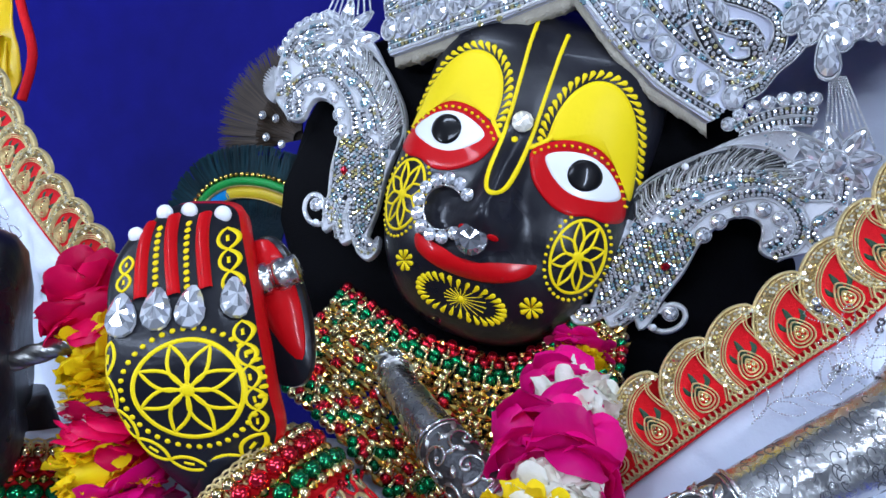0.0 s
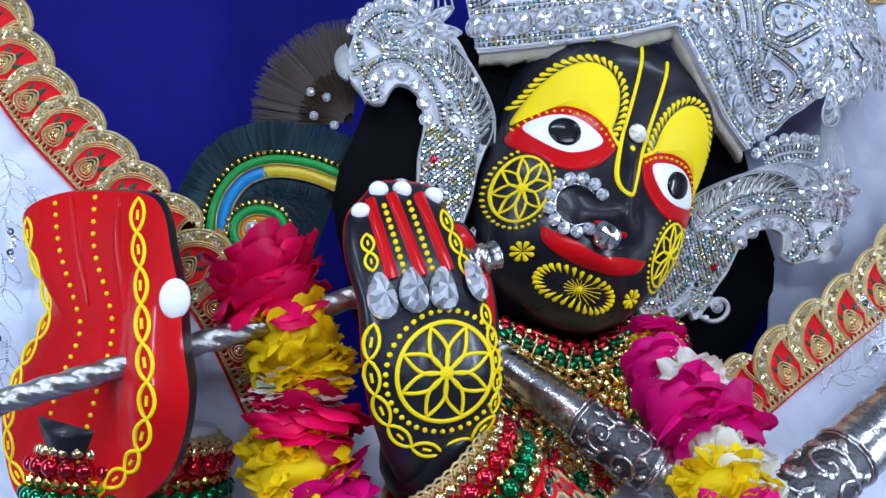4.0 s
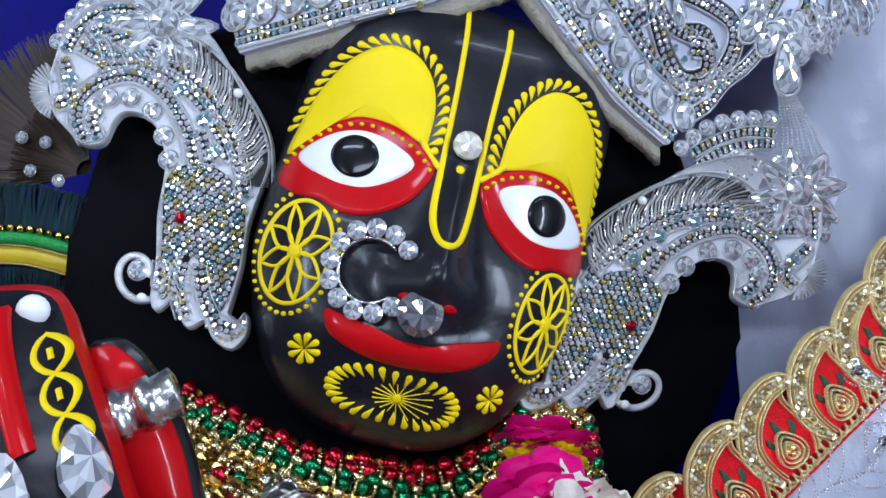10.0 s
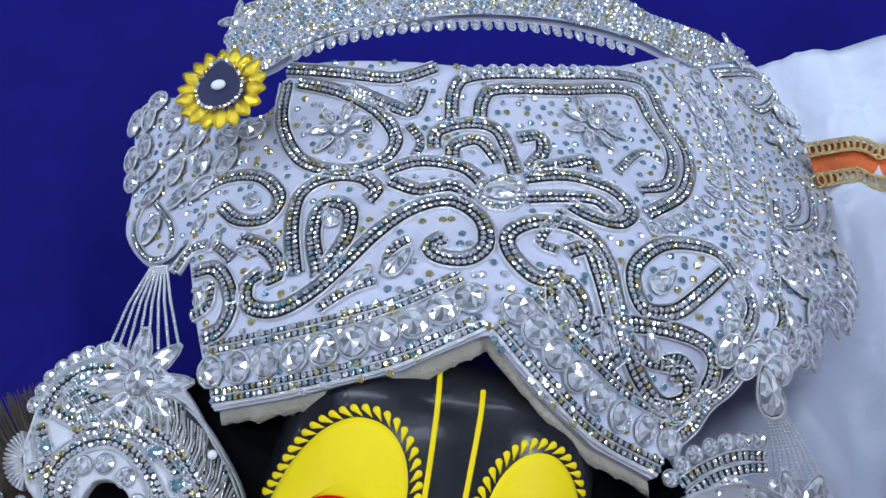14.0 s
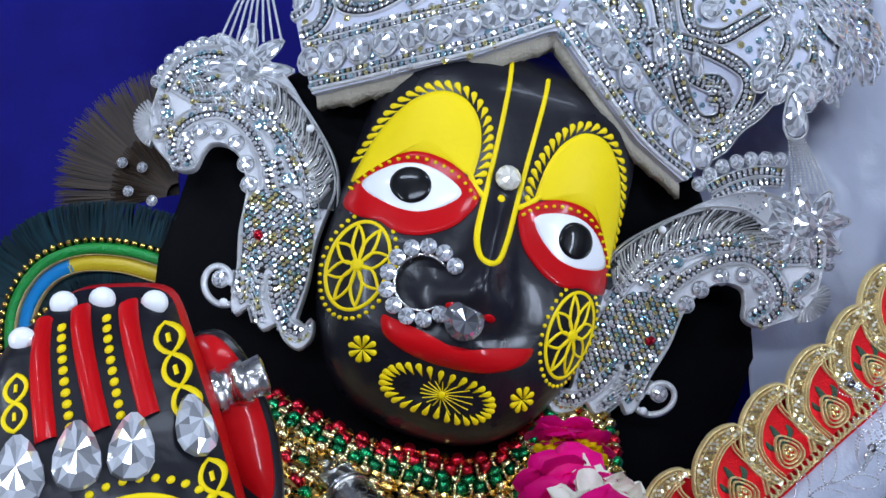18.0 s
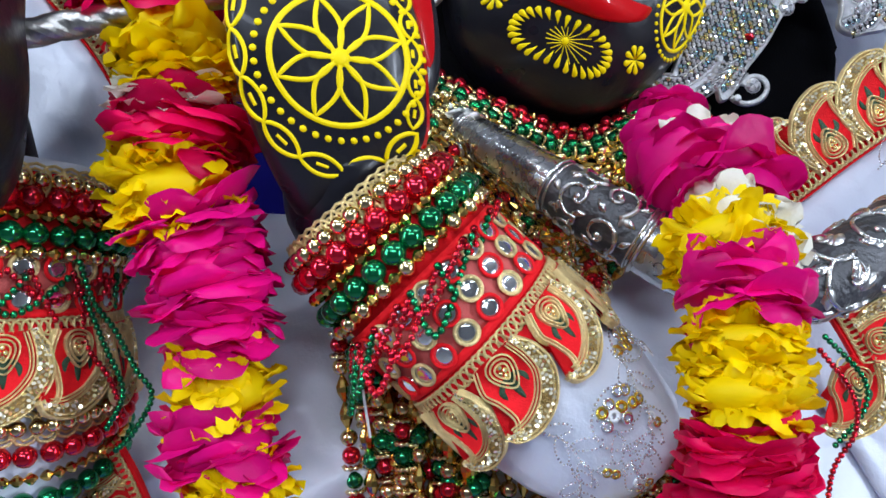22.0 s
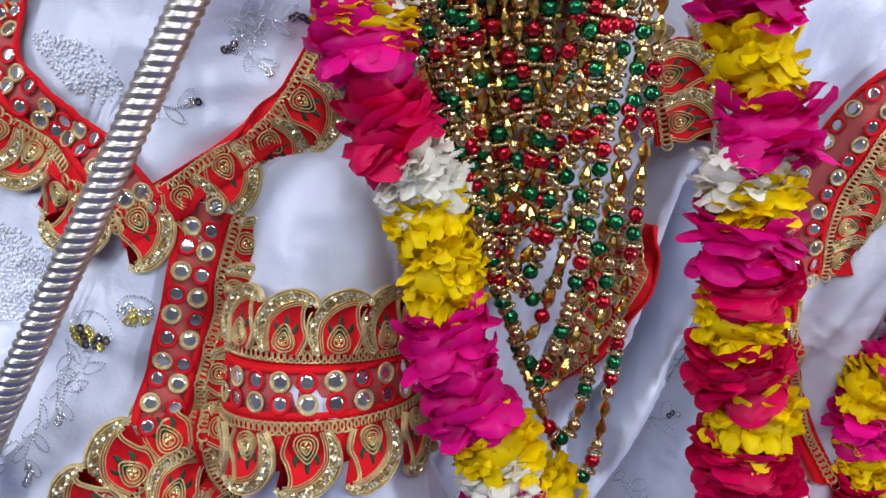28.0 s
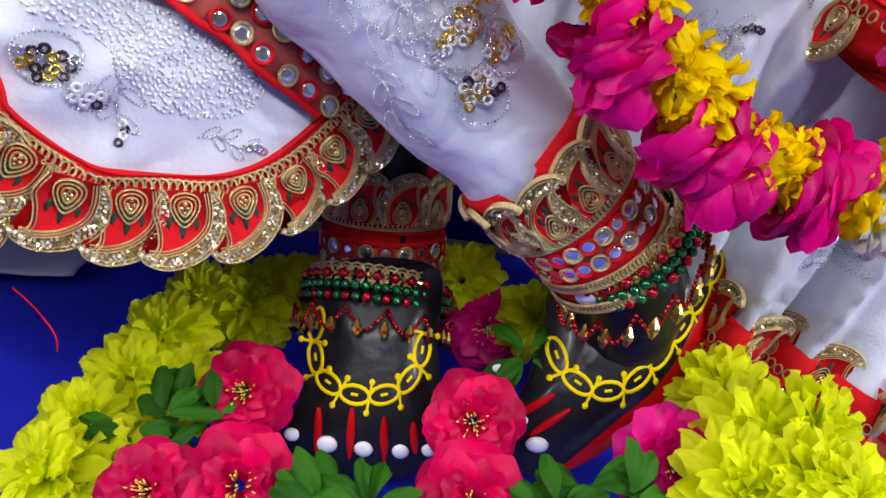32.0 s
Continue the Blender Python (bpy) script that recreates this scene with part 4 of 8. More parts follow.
def wing(name, skin, top, reach, label):
    """A wing of cloth below its upper edge line."""
    mb = MB()
    p = resample(catmull(top, 8), 0.008)
    n, k = len(p), 30
    verts = []
    for q in p:
        for j in range(k + 1):
            f = j / k
            x, z = q[0] + reach[0] * f, q[1] + reach[1] * f
            w = 0.008 * noise.noise(V(x * 20 + z * 15, z * 8, 1)) * min(1, f * 6) + 0.004 * noise.noise(V(x * 50, z * 25, 5)) * min(1, f * 6)
            verts.append(skin.at(x, z, w - 0.002))
    f = [(i * (k + 1) + j, i * (k + 1) + j + 1, (i + 1) * (k + 1) + j + 1, (i + 1) * (k + 1) + j) for i in range(n - 1) for j in range(k)]
    mb.add(verts, f, SATIN)
    ob = thing(name, mb, label, "cape")
    s = ob.modifiers.new("thick", "SOLIDIFY")
    s.thickness, s.offset = 0.002, 0
    return ob


TOP_R = [(0.062, 0.822), (0.110, 0.863), (0.150, 0.894), (0.191, 0.928), (0.26, 1.015), (0.34, 1.09), (0.45, 1.17)]
TOP_L = [(-0.455, 1.145), (-0.395, 1.075), (-0.356, 1.013), (-0.317, 0.973), (-0.247, 0.908), (-0.208, 0.842)]
wing("cape_wing", CAPE_R, TOP_R, (0.30, -0.42), "white satin cape wing with silver embroidery, red lace along its edge")
wing("cape_wing", CAPE_L, TOP_L, (-0.22, -0.42), "white satin cape wing with sequins, red lace along its edge")
thing("hanging_cloth", cloth_sheet([[(0.16, 0.11, 0.86), (0.25, 0.10, 0.86), (0.40, 0.10, 0.86), (0.60, 0.14, 0.86)], [(0.145, 0.12, 1.0), (0.25, 0.12, 1.0), (0.40, 0.12, 1.0), (0.60, 0.15, 1.0)],
                                    [(0.10, 0.19, 1.14), (0.25, 0.19, 1.14), (0.42, 0.2, 1.14), (0.60, 0.22, 1.14)], [(0.16, 0.22, 1.275), (0.27, 0.22, 1.29), (0.42, 0.23, 1.30), (0.60, 0.25, 1.31)]], 20, 14, 0.020, 18, material=SATIN, along=(1.8, 1, 0.5)),
      "white satin cloth hanging in folds behind the crown", "cloth")

# sleeves and trouser leg
mb = MB()
tube(mb, catmull([(-0.110, -0.088, 0.838), (-0.093, -0.086, 0.820), (-0.070, -0.085, 0.799), (-0.035, -0.083, 0.770), (-0.008, -0.080, 0.750), (0.010, -0.075, 0.735)], 8), np.interp(np.linspace(0, 1, 41), [0, 0.06, 0.3, 0.75, 0.92, 1], [0.022, 0.030, 0.036, 0.038, 0.032, 0.012]), SATIN, 28)
crease(mb, 0.0030, 40)
thing("sleeve", mb, "white satin sleeve of the raised forearm with red lace cuff", "sleeve")
mb = MB()
tube(mb, catmull([(-0.262, -0.070, 0.845), (-0.262, -0.076, 0.79), (-0.262, -0.075, 0.75), (-0.275, -0.06, 0.715), (-0.31, -0.03, 0.71), (-0.36, 0.02, 0.74)], 8), np.interp(np.linspace(0, 1, 41), [0, 0.3, 0.7, 1], [0.040, 0.046, 0.050, 0.055]), SATIN, 28)
thing("sleeve", mb, "white satin sleeve with red lace and bead bangles", "sleeve")
mb = MB()
LEGPATH = catmull([(-0.110, -0.028, 0.475), (-0.110, -0.040, 0.445), (-0.109, -0.050, 0.38), (-0.091, -0.056, 0.31), (-0.023, -0.046, 0.235), (0.050, -0.034, 0.175), (0.088, -0.020, 0.130)], 10)
tube(mb, LEGPATH[:-5], np.interp(np.linspace(0, 1, len(LEGPATH))[:-5], [0, 0.06, 0.25, 0.45, 0.68, 0.85, 1], [0.036, 0.044, 0.046, 0.054, 0.037, 0.033, 0.031]), SATIN, 32)
crease(mb, 0.0042, 34)
thing("trouser_leg", mb, "white satin trouser leg crossed over the other, embroidered with sequins", "trousers")
mb = MB()
tube(mb, catmull([(-0.055, 0.075, 0.24), (-0.053, 0.066, 0.150), (-0.050, 0.058, 0.072)], 8), [0.036] * 17, REDCLOTH, 28)
thing("trouser_leg", mb, "red cuffed trouser leg above the straight foot", "trousers")

# ---- jewels ----


def rim_of(n, narrow=0.0, long=1.0):
    """The outline of a cut stone."""
    return [(math.cos(a) * (1 - narrow * (math.sin(a) + 1) * 0.5), math.sin(a) * long) for a in (2 * math.pi * i / n for i in range(n))]


ROUND = flat_mesh("crystal", brilliant(12, 0.55), STONE, rim_of(12))
ROUND_AB = flat_mesh("crystal", brilliant(10, 0.5), AURORA, rim_of(10))
OVAL = flat_mesh("crystal", brilliant(12, 0.42, 0.0, 1.4), STONE, rim_of(12, 0.0, 1.4))
TEAR = flat_mesh("crystal", brilliant(14, 0.55, 0.62, 1.5), STONE, rim_of(14, 0.62, 1.5))
BARE_TEAR = flat_mesh("crystal", brilliant(14, 0.60, 0.50, 1.2), STONE)
BARE = flat_mesh("crystal", brilliant(12, 0.55), STONE)
LEAFSTONE = flat_mesh("crystal", brilliant(10, 0.45, 0.45, 1.7), STONE, rim_of(10, 0.45, 1.7))
pm = MB()
ball(pm, (0, 0, 0), 1, WHITE, 10, 7)
PEARL = pm.mesh("pearl")


def stone(mesh, parent, m, r, name="crystal"):
    return part(name, mesh, parent, at=m @ Matrix.Diagonal((r, r, r, 1)))


def crown_y(x, z):
    s = z - 1.105
    lo = 0.72 * (s + math.sqrt(s * s + 0.0006)) / 2 - 0.004
    e = s - 0.10
    lo -= 0.45 * (e + math.sqrt(e * e + 0.0006)) / 2
    d = x - 0.012
    return 0.004 + lo + 2.4 * d * d / (1 + 2.5 * d * d)



def crown_back(x, z):
    """The crown leans back at its top and tucks in at its lower corners."""
    k = min(1, max(0, (z - 1.13) / 0.06))
    d = 0.012 * k * k * (3 - 2 * k) - 0.20 * max(0, x - 0.13)
    return d + 0.038 * gauss(math.hypot(x - 0.119, z - 1.035), 0.045) + 0.013 * gauss(math.hypot(x + 0.09, z - 1.08), 0.05)


CROWN = Skin(lambda x, z: recede(V(x, crown_y(x, z), z), crown_back(x, z), ABOVE), 0.003)
SHINY = [CRYSTAL, CRYSTAL, CRYSTAL, CRYSTAL, AURORA, AURORA2]


DONE = []


def scroll(mb, skin, path, w=0.0070, r=0.00152, rows=2, step=0.0028, lift=0.0005):
    """A scroll of bead rows between two wires on a dark cord."""
    p = resample(path, 0.003)
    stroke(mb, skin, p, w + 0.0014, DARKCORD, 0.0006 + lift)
    DONE.extend(p.tolist())
    for d in (-w * 0.62, w * 0.62):
        stroke(mb, skin, off(p, d), 0.0011, SILVERCORD, 0.0014 + lift)
    for i in range(rows):
        gems(mb, skin, resample(off(path, w * ((i + 0.5) / rows - 0.5) * 0.92), step), r, SHINY if i else [CRYSTAL], 0.0008 + lift)


crown = thing("crown", None, "large white crown covered in silver beadwork and crystals", "crown")
LOW = [(-0.081, 1.073), (-0.047, 1.075), (0.001, 1.081), (0.040, 1.093), (0.058, 1.066), (0.078, 1.041), (0.102, 1.024)]
shell = LOW + catmull([(0.119, 1.045), (0.141, 1.067), (0.162, 1.078), (0.200, 1.068), (0.232, 1.091), (0.268, 1.134), (0.321, 1.208), (0.318, 1.263), (0.265, 1.295), (0.200, 1.278)], 5).tolist() + catmull([(0.142, 1.255), (0.088, 1.248), (0.050, 1.248), (0.011, 1.255), (-0.046, 1.262), (-0.063, 1.237), (-0.092, 1.242), (-0.131, 1.271), (-0.162, 1.274), (-0.161, 1.236), (-0.159, 1.211), (-0.156, 1.182), (-0.132, 1.155), (-0.115, 1.155), (-0.107, 1.161), (-0.098, 1.136), (-0.088, 1.101)], 5).tolist()
mb = MB()
plate(mb, CROWN, shell, WHITECLOTH, 0.006, 0.012, -0.006)
part("cap", mb, crown, "white felt cap")
mb = MB()
plate(mb, CROWN, [(-0.060, 1.267), (-0.033, 1.279), (0.013, 1.282), (0.061, 1.284), (0.111, 1.283), (0.164, 1.278), (0.201, 1.267), (0.265, 1.295), (0.227, 1.302), (0.175, 1.304), (0.149, 1.317), (0.054, 1.310), (-0.032, 1.318), (-0.079, 1.320), (-0.094, 1.300), (-0.082, 1.262)], WHITECLOTH, 0.006, 0.012, -0.004)
arch_edge = [(-0.060, 1.267), (-0.033, 1.279), (0.013, 1.282), (0.061, 1.284), (0.111, 1.283), (0.164, 1.278), (0.201, 1.267), (0.265, 1.295), (0.227, 1.302), (0.175, 1.304), (0.149, 1.317), (0.054, 1.310), (-0.032, 1.318), (-0.079, 1.320), (-0.094, 1.300), (-0.082, 1.262)]
part("arch", mb, crown, "beaded arch over the top opening")
mb = MB()
low = resample(LOW, 0.002)
rows4 = []
for q in low:
    p = CROWN.at(q[0], q[1] + 0.002, -0.004)
    fray = 0.0052 + 0.0016 * noise.noise(V(q[0] * 120, q[1] * 120, 0)) + 0.0010 * noise.noise(V(q[0] * 500, 0, 3))
    rows4.append((p, p + V(0, -0.0012, -0.0035), p + V(0, 0.0004, -0.0035 - fray), p + V(0, 0.010, -0.0030 - fray)))
kl = len(low)
mb.add([r[c] for c in range(4) for r in rows4], [(c * kl + i, (c + 1) * kl + i, (c + 1) * kl + i + 1, c * kl + i + 1) for c in range(3) for i in range(kl - 1)], CREAM)
part("lining", mb, crown, "frayed cream cotton lining edge")
beads = MB()
chev = LOW[:4], LOW[3:]
for seg in chev:
    p = catmull(seg, 8) if len(seg) > 3 else np.array(seg)
    if seg is chev[0]:
        p = p[:]
    for d in (0.0045, 0.0080, 0.0265, 0.0300):
        stroke(beads, CROWN, resample(off(p, d - 0.0019), 0.004), 0.001, SILVERCORD, 0.0016)
        stroke(beads, CROWN, resample(off(p, d), 0.004), 0.0034, DARKCORD, 0.0008)
        gems(beads, CROWN, resample(off(p, d), 0.0029), 0.00138, SHINY, 0.0008)
    stroke(beads, CROWN, resample(off(p, 0.0018), 0.004), 0.0014, SILVERCORD, 0.0016)
    for q in resample(off(p, 0.0170), 0.0128):
        stone(ROUND, crown, CROWN.posed(q[0], q[1], random.uniform(0, 3), 0.001), 0.0066)
SCROLLS = [
    [(-0.060, 1.134), (-0.066, 1.130), (-0.065, 1.119), (-0.051, 1.114), (-0.035, 1.120), (-0.020, 1.132), (-0.005, 1.146), (0.012, 1.157), (0.031, 1.160), (0.044, 1.149), (0.045, 1.135), (0.036, 1.128), (0.024, 1.130), (0.019, 1.136), (0.026, 1.140)],
    [(-0.043, 1.131), (-0.046, 1.156), (-0.043, 1.175), (-0.030, 1.183), (-0.013, 1.181), (-0.004, 1.172), (-0.008, 1.166)],
    [(-0.031, 1.129), (-0.035, 1.151), (-0.030, 1.167), (-0.018, 1.163), (-0.018, 1.148), (-0.028, 1.132)],
    [(0.074, 1.120), (0.072, 1.115), (0.063, 1.117), (0.055, 1.130), (0.057, 1.140), (0.072, 1.145), (0.090, 1.140), (0.099, 1.125), (0.099, 1.100), (0.101, 1.073), (0.110, 1.055), (0.124, 1.056), (0.126, 1.066), (0.118, 1.067)],
    [(0.082, 1.128), (0.092, 1.129), (0.094, 1.116), (0.095, 1.095)],
    [(0.161, 1.081), (0.173, 1.096), (0.170, 1.112), (0.161, 1.128), (0.133, 1.131), (0.112, 1.118), (0.111, 1.099), (0.127, 1.096), (0.145, 1.105), (0.163, 1.116)],
    [(0.100, 1.092), (0.122, 1.088), (0.141, 1.079), (0.140, 1.065), (0.123, 1.051), (0.106, 1.054)],
    [(-0.052, 1.253), (-0.055, 1.225), (-0.043, 1.198), (-0.019, 1.186), (0.001, 1.191), (0.007, 1.205), (-0.002, 1.223), (-0.021, 1.239), (-0.045, 1.251)],
    [(0.001, 1.182), (0.018, 1.186), (0.039, 1.180), (0.048, 1.169)],
    [(0.003, 1.176), (0.017, 1.168), (0.033, 1.169), (0.041, 1.161)],
    [(0.026, 1.195), (0.029, 1.205), (0.046, 1.209), (0.061, 1.202), (0.065, 1.175)],
    [(0.035, 1.187), (0.037, 1.195), (0.050, 1.197), (0.058, 1.183)],
    [(0.070, 1.171), (0.092, 1.172), (0.113, 1.164), (0.121, 1.151), (0.112, 1.143), (0.098, 1.147), (0.089, 1.154)],
    [(0.069, 1.159), (0.086, 1.159), (0.103, 1.157), (0.110, 1.148)],
    [(0.037, 1.212), (0.041, 1.233), (0.054, 1.241), (0.101, 1.243), (0.154, 1.246), (0.164, 1.221), (0.172, 1.193), (0.158, 1.165), (0.130, 1.149)],
    [(0.052, 1.211), (0.055, 1.224), (0.064, 1.231), (0.102, 1.232), (0.145, 1.236), (0.154, 1.217), (0.161, 1.193), (0.150, 1.170), (0.131, 1.165)],
    [(-0.097, 1.142), (-0.084, 1.141), (-0.074, 1.124), (-0.077, 1.110), (-0.087, 1.106)],
    [(-0.104, 1.193), (-0.087, 1.198), (-0.066, 1.193), (-0.054, 1.177), (-0.060, 1.165), (-0.076, 1.168), (-0.088, 1.180)],
    [(-0.073, 1.156), (-0.057, 1.146), (-0.050, 1.133), (-0.057, 1.130)],
    [(0.071, 1.198), (0.082, 1.199), (0.082, 1.188), (0.073, 1.177), (0.091, 1.180), (0.106, 1.183), (0.107, 1.175)],
    [(-0.051, 1.262), (-0.021, 1.252), (0.010, 1.243), (0.032, 1.248)],
    [(-0.015, 1.240), (0.006, 1.225), (0.017, 1.220), (0.023, 1.234)],
    [(0.261, 1.200), (0.274, 1.183), (0.255, 1.153), (0.223, 1.146), (0.231, 1.167)],
    [(0.221, 1.268), (0.266, 1.282), (0.285, 1.269), (0.257, 1.248), (0.238, 1.257)],
    [(0.073, 1.112), (0.079, 1.112), (0.083, 1.100), (0.078, 1.092), (0.071, 1.100), (0.072, 1.111)],
    [(0.084, 1.091), (0.093, 1.092), (0.096, 1.081), (0.090, 1.076)],
    [(0.175, 1.075), (0.191, 1.088), (0.193, 1.103), (0.185, 1.112)],
    [(-0.057, 1.274), (-0.029, 1.282), (0.013, 1.286), (0.062, 1.289), (0.113, 1.289), (0.166, 1.285), (0.202, 1.272)],
]
for c in SCROLLS:
    scroll(beads, CROWN, catmull(c, 8))
for c, big in (([(0.180, 1.257), (0.194, 1.226), (0.188, 1.182), (0.167, 1.154), (0.131, 1.140)], 0.0052), ([(0.203, 1.261), (0.220, 1.225), (0.207, 1.172), (0.177, 1.118), (0.159, 1.092)], 0.0052), ([(0.047, 1.244), (0.091, 1.245), (0.137, 1.249)], 0.0042), ([(-0.046, 1.271), (-0.007, 1.276), (0.044, 1.277), (0.096, 1.276), (0.154, 1.269)], 0.0036), ([(-0.075, 1.309), (-0.018, 1.306), (0.047, 1.301), (0.115, 1.303), (0.165, 1.298)], 0.0042)):
    for q in resample(catmull(c, 8), big * 1.9):
        stone(OVAL, crown, CROWN.posed(q[0], q[1], random.uniform(-0.4, 0.4), 0.001), big * 0.72)
for c in ([(0.222, 1.271), (0.237, 1.218), (0.214, 1.152), (0.179, 1.097)], [(0.191, 1.258), (0.205, 1.220), (0.191, 1.166), (0.174, 1.142)]):
    stroke(beads, CROWN, resample(catmull(c, 8), 0.004), 0.0014, SILVERCORD, 0.0018)
    gems(beads, CROWN, resample(off(catmull(c, 8), 0.002), 0.0024), 0.0011, SHINY)
for c in ([(-0.075, 1.292), (-0.046, 1.301), (-0.019, 1.304), (-0.029, 1.294), (-0.046, 1.291)], [(-0.006, 1.295), (0.021, 1.302), (0.047, 1.302), (0.039, 1.294), (0.013, 1.291)], [(0.067, 1.302), (0.097, 1.302), (0.126, 1.300), (0.106, 1.291), (0.079, 1.295)], [(0.137, 1.301), (0.169, 1.297), (0.203, 1.289), (0.176, 1.290)], [(-0.082, 1.274), (-0.071, 1.283), (-0.053, 1.281)],
          [(0.010, 1.141), (0.002, 1.136), (-0.001, 1.125)], [(-0.031, 1.112), (-0.018, 1.119), (-0.006, 1.122)], [(0.084, 1.150), (0.070, 1.135), (0.077, 1.129)], [(-0.016, 1.207), (-0.007, 1.211), (-0.009, 1.220)], [(0.121, 1.176), (0.140, 1.191), (0.152, 1.186)], [(0.014, 1.211), (0.020, 1.199), (0.015, 1.189)], [(-0.094, 1.118), (-0.086, 1.122), (-0.086, 1.134)], [(0.115, 1.074), (0.125, 1.074), (0.130, 1.066)], [(0.260, 1.181), (0.249, 1.163), (0.235, 1.155)], [(0.251, 1.140), (0.280, 1.161), (0.297, 1.188)], [(0.311, 1.293), (0.318, 1.263), (0.314, 1.231)]):
    scroll(beads, CROWN, catmull(c, 8), 0.0046, 0.0012)
ring = circle((0.056, 1.163), 0.0105, 28, 0.0088)
scroll(beads, CROWN, ring + ring[:1], 0.0036)
for q, sz, an, ms in (((0.056, 1.163), 0.0052, 1.6, OVAL), ((-0.027, 1.159), 0.0052, 0.3, TEAR), ((-0.015, 1.124), 0.0046, -1.0, LEAFSTONE), ((0.005, 1.130), 0.0058, -0.6, TEAR), ((0.126, 1.112), 0.0062, -1.0, TEAR), ((0.076, 1.103), 0.0042, 0.2, LEAFSTONE), ((0.091, 1.086), 0.0042, 0.3, LEAFSTONE), ((0.112, 1.081), 0.0042, 0.4, LEAFSTONE), ((0.158, 1.087), 0.0052, 0, ROUND), ((-0.069, 1.148), 0.0042, 0.9, LEAFSTONE), ((-0.070, 1.179), 0.0046, 0.4, TEAR), ((-0.089, 1.158), 0.0042, 0, LEAFSTONE), ((-0.091, 1.129), 0.004, 0, LEAFSTONE), ((0.015, 1.233), 0.0040, 0.2, LEAFSTONE), ((-0.100, 1.173), 0.0042, 0, TEAR)):
    stone(ms, crown, CROWN.posed(q[0], q[1], an, 0.001), sz)


def blossom(parent, skin, c, r, n, mesh, size, centre=0.4):
    """A flower of leaf-shaped stones round a round one."""
    for i in range(n):
        a = 2 * math.pi * i / n + 0.3
        stone(mesh, parent, skin.posed(c[0] + r * math.cos(a), c[1] + r * math.sin(a), a - 0.5 * math.pi, 0.002), size)
    stone(ROUND, parent, skin.posed(c[0], c[1], 0, 0.003), size * 1.2 * centre / 0.4)


for q, r, n, sz in (((0.116, 1.209), 0.0125, 8, 0.0040), ((-0.022, 1.214), 0.0120, 7, 0.0034), ((0.311, 1.238), 0.0115, 6, 0.0050), ((0.227, 1.105), 0.0150, 7, 0.0056), ((0.178, 1.066), 0.006, 1, 0.0058), ((0.248, 1.296), 0.008, 4, 0.0040), ((-0.083, 1.308), 0.009, 5, 0.0040), ((0.220, 1.127), 0.009, 5, 0.0040), ((0.267, 1.225), 0.008, 4, 0.0040), ((0.200, 1.080), 0.009, 4, 0.0044)):
    blossom(crown, CROWN, q, r, n, LEAFSTONE, sz)
for i, q in enumerate([(-0.149, 1.262), (-0.151, 1.242), (-0.129, 1.252), (-0.146, 1.222), (-0.127, 1.233), (-0.109, 1.234), (-0.123, 1.214), (-0.105, 1.214), (-0.089, 1.226), (-0.073, 1.227), (-0.139, 1.202), (-0.117, 1.195), (-0.161, 1.263), (-0.161, 1.236), (-0.158, 1.219), (-0.142, 1.272), (-0.121, 1.263), (-0.103, 1.196), (-0.088, 1.209), (-0.110, 1.253)]):
    stone(OVAL, crown, CROWN.posed(q[0], q[1], 0.5 * i, 0.002), 0.0062)
for c in ([(0.317, 1.298), (0.350, 1.279), (0.353, 1.236), (0.326, 1.188)], [(0.280, 1.252), (0.309, 1.248), (0.309, 1.210)], [(0.230, 1.135), (0.261, 1.139), (0.264, 1.122), (0.240, 1.090)], [(0.204, 1.119), (0.220, 1.113), (0.216, 1.088), (0.198, 1.074)], [(0.152, 1.077), (0.163, 1.071), (0.183, 1.078)]):
    for q in resample(catmull(c, 8), 0.0098):
        stone(OVAL, crown, CROWN.posed(q[0], q[1], random.uniform(-0.6, 0.6), 0.002), 0.0056)
q = (-0.132, 1.177)
stone(TEAR, crown, CROWN.posed(q[0], q[1], 0.1, 0.002), 0.0072)
scroll(beads, CROWN, catmull([(-0.139, 1.200), (-0.119, 1.175), (-0.118, 1.157), (-0.132, 1.159), (-0.147, 1.178), (-0.147, 1.195), (-0.139, 1.200)], 8), 0.0030, 0.0012, 1)
for c in ([(0.101, 1.085), (0.107, 1.075), (0.120, 1.071)], [(0.111, 1.037), (0.123, 1.043), (0.135, 1.053), (0.147, 1.059), (0.159, 1.068)], [(0.109, 1.044), (0.122, 1.049), (0.135, 1.060)], [(0.199, 1.129), (0.197, 1.115), (0.185, 1.097)], [(-0.110, 1.145), (-0.102, 1.156), (-0.089, 1.156), (-0.077, 1.146)]):
    scroll(beads, CROWN, catmull(c, 8), 0.0050, 0.0013)
for q, an in (((0.170, 1.057), 0.1),):
    stone(TEAR, crown, CROWN.posed(q[0], q[1], an, 0.004), 0.0080)
taken = np.array(DONE)
scat = [q for q in pack(shell, 0.0074, 0.30) if np.hypot(*(taken - np.array(q)).T).min() > 0.0058]
gems(beads, CROWN, scat, 0.0021, [AURORA, AURORA2, CRYSTAL], 0.0002)
gems(beads, CROWN, pack(arch_edge, 0.0036, 0.1), 0.0017, SHINY, 0.0022)
tagged(part("beadwork", beads, crown, "rows of tiny silver beads and wire scrolls", smooth=False), kind="stuff")
